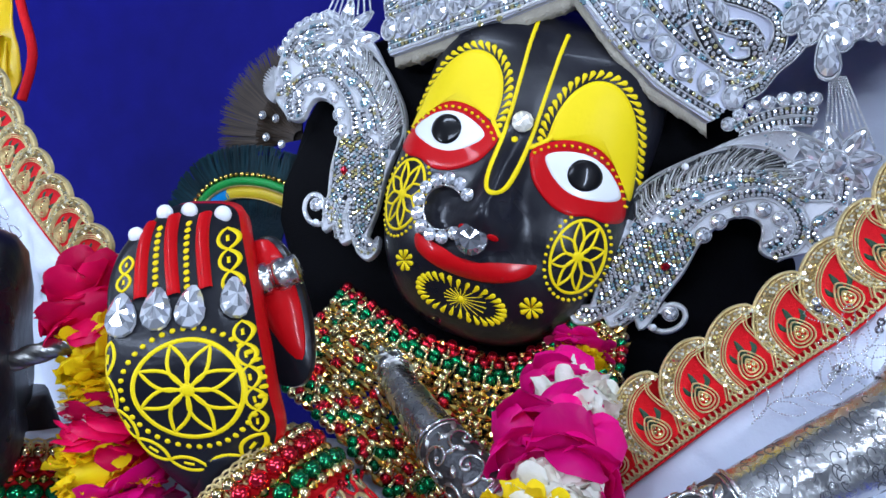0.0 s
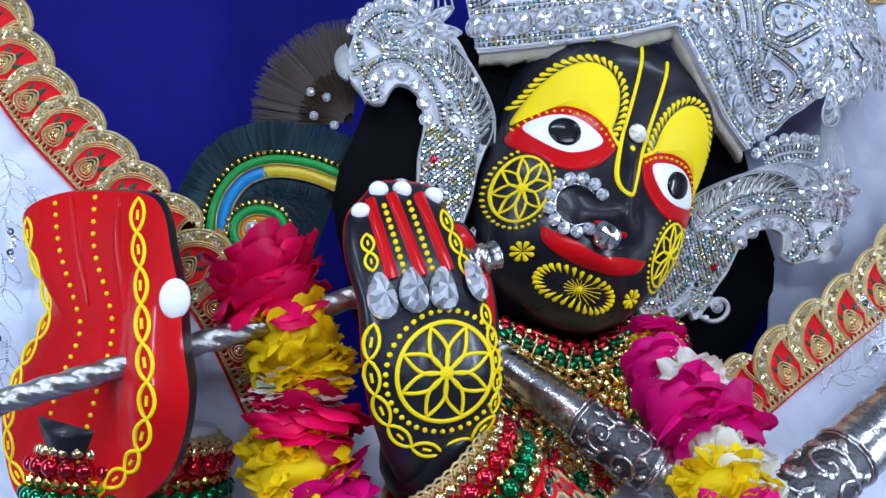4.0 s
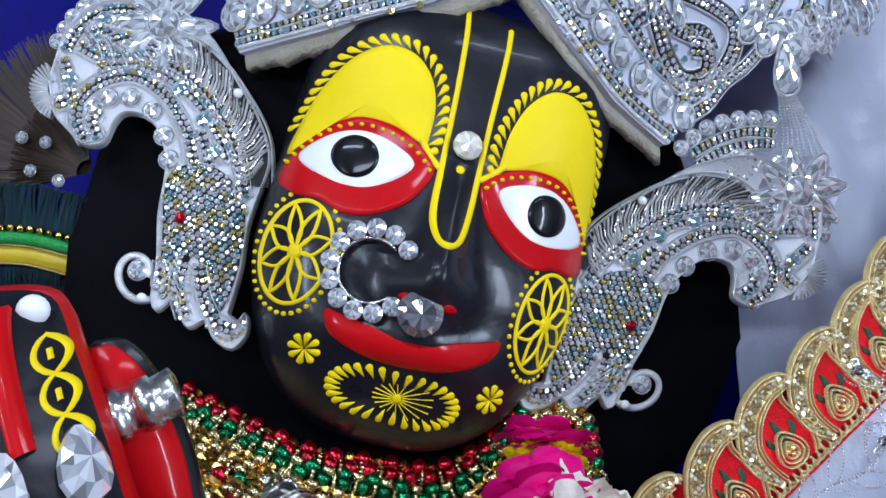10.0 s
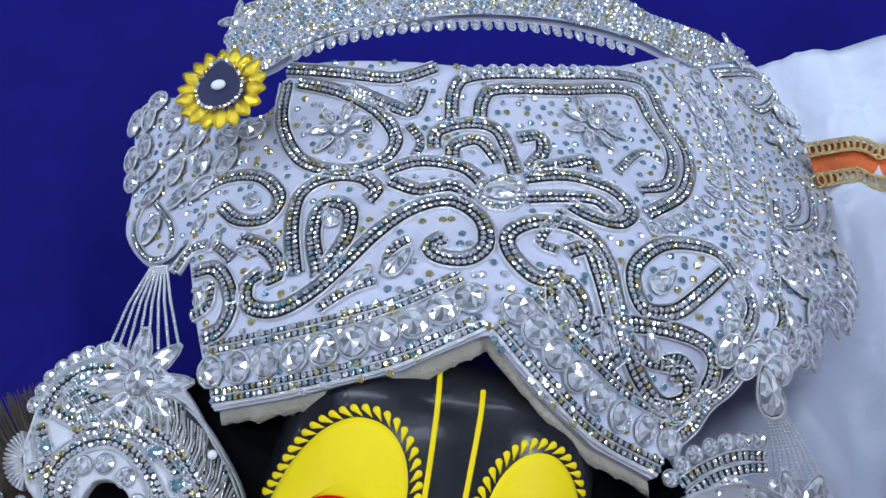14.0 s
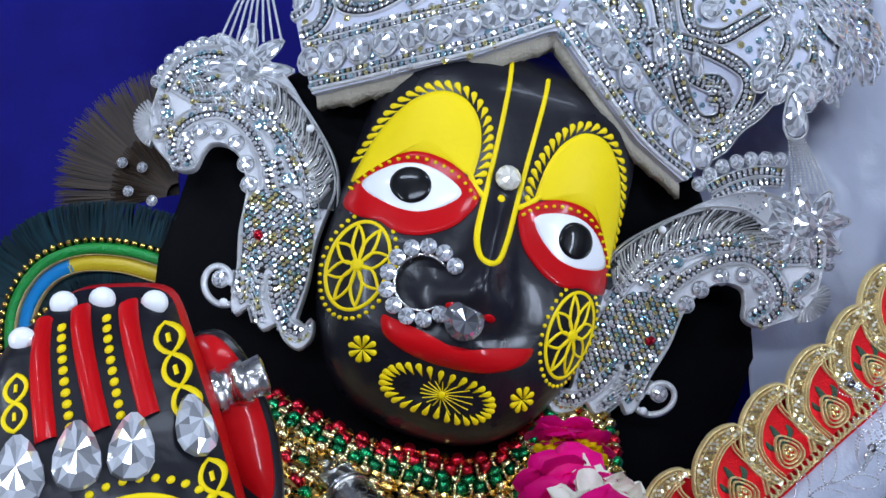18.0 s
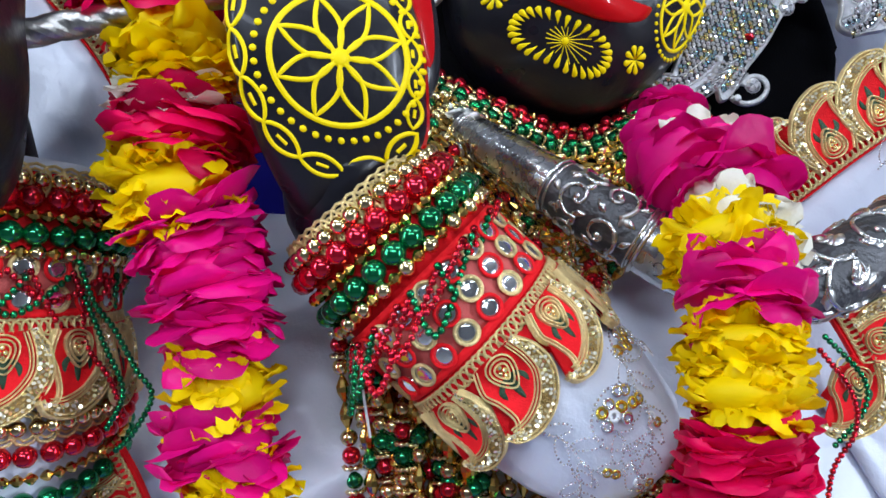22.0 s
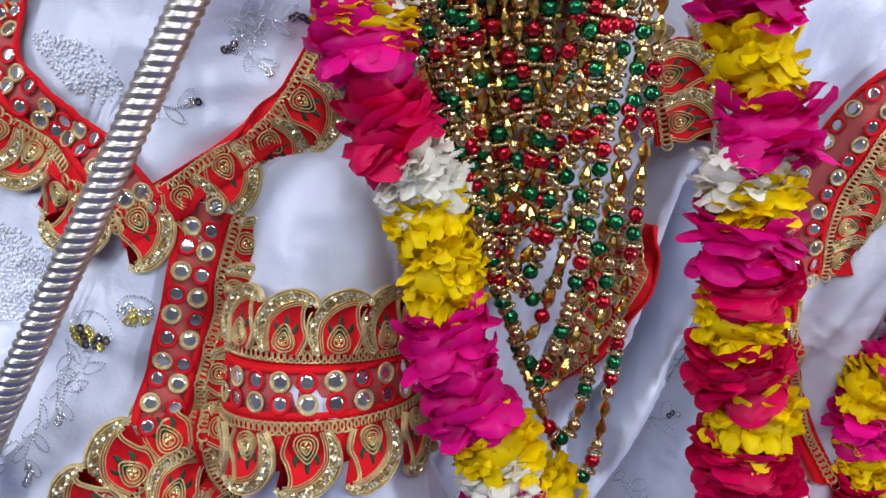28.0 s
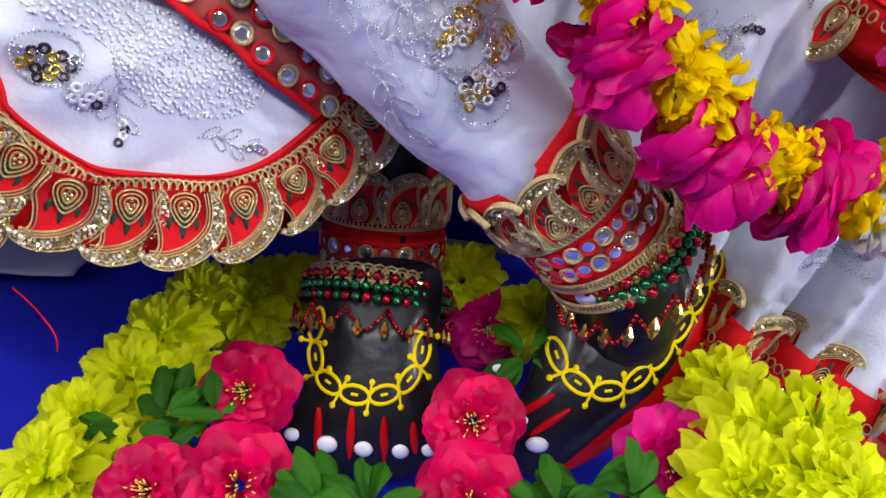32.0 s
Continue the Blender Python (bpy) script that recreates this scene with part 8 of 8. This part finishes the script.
sp = catmull([(-0.171, 0.990), (-0.194, 0.997), (-0.219, 0.998), (-0.239, 0.990), (-0.252, 0.973), (-0.256, 0.952), (-0.252, 0.935), (-0.241, 0.922), (-0.224, 0.920), (-0.211, 0.928), (-0.207, 0.945), (-0.212, 0.960), (-0.227, 0.964), (-0.239, 0.957), (-0.240, 0.945), (-0.232, 0.939), (-0.225, 0.944)], 10)
n3 = len(sp)
mb = MB()
rimline = off(sp[:int(n3 * 0.60)], -0.0195).tolist()
plate(mb, COIL, rimline + [sp[0].tolist()], mat("dark_teal_vane", (0.002, 0.014, 0.024), 0.5, 0.1, bump=0.5, scale=400, vary=0.5), 0.001, 0.5, -0.006)
part("vane", mb, coil, "dark teal vane")
mb = MB()
stroke(mb, COIL, off(sp[:int(n3 * 0.95)], -0.0005), 0.0062, GREENBRAID, 0.004)
part("green_cord", mb, coil, "green satin cord")
for s0, s1, m, nm in ((0.0, 0.14, YELLOWSATIN, "yellow_band"), (0.14, 0.32, BLUESATIN, "blue_band"), (0.32, 0.60, ORANGESATIN, "orange_band"), (0.60, 0.93, ORANGESATIN, "orange_band")):
    mb = MB()
    seg = sp[int(s0 * n3):int(s1 * n3) + 2]
    w = 0.0085 if s1 < 0.6 else 0.0055
    stroke(mb, COIL, off(seg, 0.0030 + w / 2), w, m, 0.0022)
    stroke(mb, COIL, off(seg, 0.0032 + w), 0.0009, GOLDCORD, 0.0030)
    stroke(mb, COIL, off(seg, 0.0030), 0.0009, GOLDCORD, 0.0036)
    part(nm, mb, coil)
mb = MB()
for q in resample(off(sp[:int(n3 * 0.9)], -0.0052), 0.0046):
    ball(mb, COIL.at(q[0], q[1], 0.002), 0.0019, GOLD, 7, 5)
tagged(part("bead_row", mb, coil, "row of gold beads"), kind="stuff")
c = (-0.229, 0.952)
stone(ROUND, coil, COIL.posed(c[0], c[1], 0, 0.002), 0.0040)
mb = MB()
gems(mb, COIL, circle(c, 0.0055, 10), 0.0013, [PALEGOLD], 0.001)
part("ring", mb, coil, "ring of tiny gold beads", smooth=False)
mb = MB()
outer = resample(off(sp[:int(n3 * 0.60)], -0.006), 0.0004)
for i, q in enumerate(outer):
    t = outer[min(i + 1, len(outer) - 1)] - outer[max(i - 1, 0)]
    t = t / np.linalg.norm(t)
    n = np.array((t[1], -t[0]))
    for _ in range(2):
        ln = random.uniform(0.0175, 0.0205) * (1 if i < len(outer) * 0.75 else 0.6)
        e = q + n * ln + t * random.uniform(-0.004, 0.001)
        y = random.uniform(-0.003, 0.004)
        mb.add([COIL.at(*(q - t * 0.0012), -0.001), COIL.at(*(q + t * 0.0012), -0.001), COIL.at(e[0], e[1], y) + V(0.0011, 0, 0.0006), COIL.at(e[0], e[1], y)], [(0, 1, 2, 3)], PEACOCK)
inner = resample(off(sp[int(n3 * 0.02):int(n3 * 0.9)], 0.0100), 0.0010)
for i, q in enumerate(inner):
    t = inner[min(i + 1, len(inner) - 1)] - inner[max(i - 1, 0)]
    t = t / (np.linalg.norm(t) + 1e-9)
    n = np.array((-t[1], t[0]))
    e = q + n * random.uniform(0.008, 0.014)
    mb.add([COIL.at(*(q - t * 0.0008), -0.002), COIL.at(*(q + t * 0.0008), -0.002), COIL.at(e[0], e[1], -0.003) + V(0.0005, 0, 0), COIL.at(e[0], e[1], -0.003)], [(0, 1, 2, 3)], PEACOCK)
tagged(part("barb_fringe", mb, coil, "teal feather barbs fringe", smooth=False), kind="stuff")

# ---- embroidery, sequins and trimmings ----
SILVERTHREAD = mat("silver_thread", (0.86, 0.88, 0.92), 0.25, 0.75, bump=0.8, scale=1800, vary=0.2)
SEQ = [mat("silver_sequin", (0.75, 0.77, 0.8), 0.12, 0.9), mat("dark_sequin", (0.10, 0.08, 0.09), 0.15, 0.9), mat("white_sequin", (0.85, 0.86, 0.88), 0.25, 0.1), mat("gold_disc", (0.75, 0.55, 0.08), 0.18, 0.9)]
rm = []
for m in SEQ:
    mb = MB()
    n = 12
    v = [(r * math.cos(2 * math.pi * i / n), r * math.sin(2 * math.pi * i / n), z) for r, z in ((1.0, 0.0), (0.92, 0.28), (0.42, 0.12), (0.36, 0.0)) for i in range(n)]
    mb.add(v, [(r * n + i, r * n + (i + 1) % n, (r + 1) * n + (i + 1) % n, (r + 1) * n + i) for r in range(3) for i in range(n)], m)
    rm.append(mb.mesh("sequin"))


def bead_line(mb, skin, path, r, material, lift, closed=False):
    """A stitched row of tiny beads."""
    for q in resample(path, r * 2.6, closed):
        ball(mb, skin.at(q[0], q[1], lift + r * 0.6), r * random.uniform(0.8, 1.15), material, 5, 3)


def sprig(skin, c, ln, ang, lift=0.001, seqs=4, kinds=(0, 1, 2), group="embroidered sprigs"):
    """A twig of silver thread leaves with sequins."""
    ob = thing("embroidered_sprig", None, "silver thread leaf sprig with sequins sewn on white satin", "embroidery", group)
    mb = MB()
    t, s = np.array((math.cos(ang), math.sin(ang))), np.array((-math.sin(ang), math.cos(ang)))
    c = np.array(c)
    stem = catmull([c, c + t * ln * 0.35 + s * ln * 0.08, c + t * ln * 0.7 - s * ln * 0.05, c + t * ln], 8)
    bead_line(mb, skin, stem, 0.00062, SILVERTHREAD, lift)
    for i, (f, sd) in enumerate(((0.1, 1), (0.25, -1), (0.45, 1), (0.6, -1), (0.8, 1))):
        b = stem[int(f * (len(stem) - 1))]
        d = t * 0.75 + s * sd * 0.7
        d /= np.linalg.norm(d)
        n = np.array((-d[1], d[0]))
        L = ln * 0.36
        loop = [b + d * L * (0.5 - 0.5 * math.cos(x)) + n * L * 0.2 * math.sin(x) for x in np.linspace(0, 2 * math.pi, 14, endpoint=False)]
        bead_line(mb, skin, loop, 0.00055, SILVERTHREAD, lift, True)
    part("thread", mb, ob, "silver thread outline")
    for i in range(seqs):
        q = c + t * ln * (0.95 + 0.085 * i) + s * ln * 0.04 * math.sin(i * 1.4)
        part("sequin", rm[random.choice(kinds)], ob, at=skin.posed(q[0], q[1], 0, lift) @ Matrix.Diagonal((0.0021, 0.0021, 0.0021, 1)))


def sequin_patch(skin, c, r, n, kinds, lift=0.001):
    ob = thing("sequin_patch", None, "cluster of gold, white and dark sequins sewn on satin", "sequins", "sequin clusters")
    for q in pack(circle(c, r, 16, r * 0.85), 0.0042, 0.25)[:n]:
        part("sequin", rm[random.choice(kinds)], ob, at=skin.posed(q[0], q[1], 0, lift) @ Matrix.Diagonal((0.0025, 0.0025, 0.0025, 1)))
    mb = MB()
    bead_line(mb, skin, circle(c, r * 1.15, 28, r), 0.0007, SILVERTHREAD, lift, True)
    part("thread", mb, ob, "silver thread outline")


for c, ln, a in (((0.131, 0.865), 0.045, 0.6), ((0.186, 0.889), 0.04, 2.2), ((0.170, 0.881), 0.04, 0.5), ((0.163, 0.882), 0.04, 0.9), ((0.237, 1.168), 0.04, 1.2)):
    sprig(CAPE_R, c, ln, a, 0.006, 3, (1, 0))
for c, ln, a in (((-0.354, 0.983), 0.045, -1.4), ((-0.340, 0.967), 0.04, -1.2), ((-0.351, 0.928), 0.045, -1.6), ((-0.345, 0.880), 0.04, -1.8)):
    sprig(CAPE_L, c, ln, a, 0.006, 5, (0, 1, 2))
for c, ln, a, k in (((-0.228, 0.581), 0.045, 0.35, (1,)), ((-0.203, 0.589), 0.030, 0.9, (1, 3)), ((-0.187, 0.624), 0.025, 0.2, (1,)), ((-0.150, 0.553), 0.022, -2.4, (1,)), ((-0.164, 0.552), 0.03, 0.1, (1,)), ((-0.237, 0.347), 0.035, 1.2, (0,)), ((-0.250, 0.347), 0.03, -1.5, (0,)), ((-0.127, 0.442), 0.03, 0.3, (0,)),
                    ((-0.206, 0.264), 0.02, -1.4, (1, 0)), ((-0.155, 0.229), 0.030, -1.5, (1, 2)), ((-0.126, 0.195), 0.022, -0.2, (0,)), ((0.097, 0.260), 0.03, 0.2, (1,)), ((0.111, 0.239), 0.025, 1.2, (0, 1)), ((0.018, 0.467), 0.03, 0.4, (3,)), ((0.182, 0.146), 0.05, 0.2, (0, 1)), ((-0.234, 0.461), 0.0, 0, (1,))):
    if ln:
        sprig(SKIRT, c, ln, a, 0.0005, 4, k)
for x, z, ln, a in ((-0.20, 0.62, 0.040, 0.5), (-0.24, 0.57, 0.035, 1.9), (-0.17, 0.55, 0.030, -0.8), (-0.22, 0.50, 0.035, 0.2), (-0.26, 0.44, 0.035, -1.2), (-0.24, 0.38, 0.035, -1.5), (-0.27, 0.30, 0.035, 1.4), (-0.25, 0.24, 0.030, 1.7), (0.09, 0.44, 0.035, 1.3), (0.13, 0.38, 0.035, -1.9), (0.10, 0.30, 0.035, 0.6), (0.16, 0.28, 0.03, 1.2), (0.15, 0.20, 0.035, 0.4), (0.19, 0.14, 0.04, 0.3)):
    sprig(SKIRT, (x, z), ln, a, 0.0008, 3, (0, 2, 1))
for c, r, n, k in (((-0.177, 0.226), 0.011, 16, (0, 1, 3)), ((-0.225, 0.387), 0.010, 12, (3, 3, 1)), ((-0.203, 0.401), 0.008, 8, (3, 0)), ((-0.163, 0.212), 0.006, 6, (1, 2)), ((-0.178, 0.621), 0.006, 5, (1, 3))):
    sequin_patch(SKIRT, c, r, n, k, 0.001)
for a, b, r, n, k in ((-0.020, 0.262, 0.013, 20, (2, 2, 3, 0)), (-0.036, 0.278, 0.012, 18, (2, 3, 0)), (-0.010, 0.286, 0.012, 16, (2, 1, 3)), (-0.044, 0.256, 0.009, 10, (1, 3))):
    sequin_patch(LEG, (a, b), r, n, k, 0.001)
for b, a, ln, an in ((0.215, -0.030, 0.050, 0.9), (0.225, -0.005, 0.052, 1.6), (0.205, 0.018, 0.050, 2.0), (0.190, -0.02, 0.040, 0.2), (0.245, 0.02, 0.040, 1.2)):
    sprig(LEG, (a, b), ln, an, 0.001, 0)
sprig(SL1, (0.012, 0.125), 0.030, 0.8, 0.001, 3, (3, 0))
sprig(SL1, (-0.02, 0.135), 0.026, 0.5, 0.001, 2, (2, 0))
FLUFF = mat("white_rice_bead", (0.84, 0.86, 0.89), 0.35, rand=0.15, spec=0.6)
for poly in ([(-0.198, 0.268), (-0.165, 0.258), (-0.125, 0.240), (-0.100, 0.222), (-0.112, 0.204), (-0.140, 0.208), (-0.158, 0.232), (-0.185, 0.245)], [(-0.278, 0.532), (-0.248, 0.532), (-0.224, 0.515), (-0.232, 0.500), (-0.257, 0.511)], [(-0.300, 0.430), (-0.265, 0.425), (-0.255, 0.395), (-0.280, 0.380), (-0.300, 0.395)]):
    mb = MB()
    for q in pack(catmull(poly, 5, True), 0.0025, 0.35):
        ball(mb, SKIRT.at(q[0], q[1], 0.0006), 0.0010, FLUFF, 5, 3, 1.5, 0.8, 0.7, Euler((0, random.uniform(0, 3), 0)).to_matrix())
    tagged(thing("bead_embroidery", mb, "patch of white rice beads sewn densely on the dress", "embroidery", "bead patches"), kind="stuff")

# fine bead strings at the sleeves, and a loose white thread
for pts, m in (([(-0.2173, -0.098, 0.8073), (-0.2106, -0.099, 0.7918), (-0.2021, -0.098, 0.7810), (-0.1935, -0.097, 0.7655), (-0.1873, -0.095, 0.7545), (-0.1955, -0.094, 0.7379), (-0.2028, -0.092, 0.7305)], GREENBEAD),
               ([(-0.2193, -0.092, 0.7981), (-0.2150, -0.096, 0.7751), (-0.2051, -0.096, 0.7616), (-0.1993, -0.094, 0.7455)], REDBEAD),
               ([(-0.2210, -0.094, 0.8020), (-0.2080, -0.096, 0.7760), (-0.1990, -0.096, 0.7560), (-0.2060, -0.094, 0.7400)], GREENBEAD),
               ([(0.0844, -0.075, 0.7845), (0.0970, -0.077, 0.7689), (0.1001, -0.077, 0.7527), (0.0929, -0.075, 0.7356), (0.0921, -0.073, 0.7166)], REDBEAD),
               ([(0.0870, -0.073, 0.7900), (0.1030, -0.074, 0.7740), (0.1040, -0.074, 0.7600), (0.0940, -0.073, 0.7450)], GREENBEAD)):
    ob = thing("bead_string", None, "short string of tiny metallic beads hanging at the sleeve", "beads", "sleeve strings")
    mb = MB()
    for q in resample(catmull(pts, 8), 0.0026):
        ball(mb, q, 0.0014, m, 7, 5)
    tagged(part("bead_run", mb, ob), kind="stuff")
mb = MB()
tube(mb, catmull([(-0.1046, -0.092, 0.7851), (-0.1027, -0.093, 0.7658), (-0.0983, -0.092, 0.7419)], 8), 0.0006, WHITE, 5)
thing("loose_thread", mb, "loose white thread hanging over the necklaces", "thread")
for b, a, ln, an in ((0.112, -0.030, 0.028, 1.2), (0.108, 0.010, 0.030, 1.7), (0.122, -0.006, 0.030, 1.4), (0.105, -0.052, 0.026, 1.5)):
    sprig(SL1, (a, b), ln, an, 0.001, 2, (2, 0, 3))
sequin_patch(SL1, (-0.012, 0.128), 0.010, 10, (2, 0, 3), 0.001)
sequin_patch(SL1, (-0.040, 0.118), 0.008, 8, (3, 0), 0.001)

# yellow drape at the side, orange border of the hanging cloth, hanging red thread
YD = mat("yellow_satin_drape", (0.75, 0.50, 0.0), 0.4, bump=0.2, scale=200, vary=0.15)
thing("yellow_drape", cloth_sheet([[(-0.62, 0.10, -0.01), (-0.56, 0.10, -0.01), (-0.50, 0.1, -0.01), (-0.46, 0.1, -0.01)], [(-0.62, 0.10, 0.90), (-0.52, 0.09, 0.90), (-0.512, 0.080, 1.045), (-0.479, 0.080, 1.051)], [(-0.62, 0.10, 0.98), (-0.52, 0.09, 0.98), (-0.505, 0.080, 1.075), (-0.467, 0.080, 1.079)], [(-0.62, 0.10, 1.1), (-0.52, 0.09, 1.1), (-0.512, 0.085, 1.126), (-0.461, 0.085, 1.119)], [(-0.62, 0.10, 1.3), (-0.52, 0.1, 1.3), (-0.532, 0.090, 1.205), (-0.489, 0.090, 1.200)]], 10, 10, 0.01, 20, material=YD), "yellow satin drape with a red edge beside the backdrop", "drape")
mb = MB()
tube(mb, catmull([(-0.450, 0.076, 1.077), (-0.442, 0.080, 1.116), (-0.459, 0.085, 1.157), (-0.474, 0.086, 1.198)], 10), 0.004, REDCLOTH, 6)
thing("drape_edge", mb, "crinkled red ribbon edge of the yellow drape", "ribbon")
ORANGE = mat("orange_gold_brocade", (0.62, 0.12, 0.015), 0.45, 0.3, bump=0.9, scale=260, vary=0.5)
OB = Skin(lambda x, z: V(x, 0.200 + 0.05 * (x - 0.25), z))
mb = MB()
bp = catmull([(0.282, 1.200), (0.312, 1.202), (0.361, 1.203), (0.60, 1.33)], 8)
strip(mb, OB, resample(bp, 0.006), -0.014, 0.014, ORANGE, 0.003)
bo = thing("brocade_border", None, "orange red and gold brocade border of the hanging cloth", "border")
part("band", mb, bo)
mb = MB()
for o in (-0.011, 0.011):
    braid(mb, OB, resample(bp, 0.006), o, 0.0048, 0.006)
tagged(part("gold_braid", mb, bo, "gold braid"), kind="stuff")
mb = MB()
tube(mb, catmull([(-0.197, -0.100, 0.125), (-0.188, -0.100, 0.117), (-0.174, -0.110, 0.111), (-0.173, -0.110, 0.102)], 6), 0.0004, REDCLOTH, 5)
thing("loose_thread", mb, "loose red thread hanging from the hem", "thread")
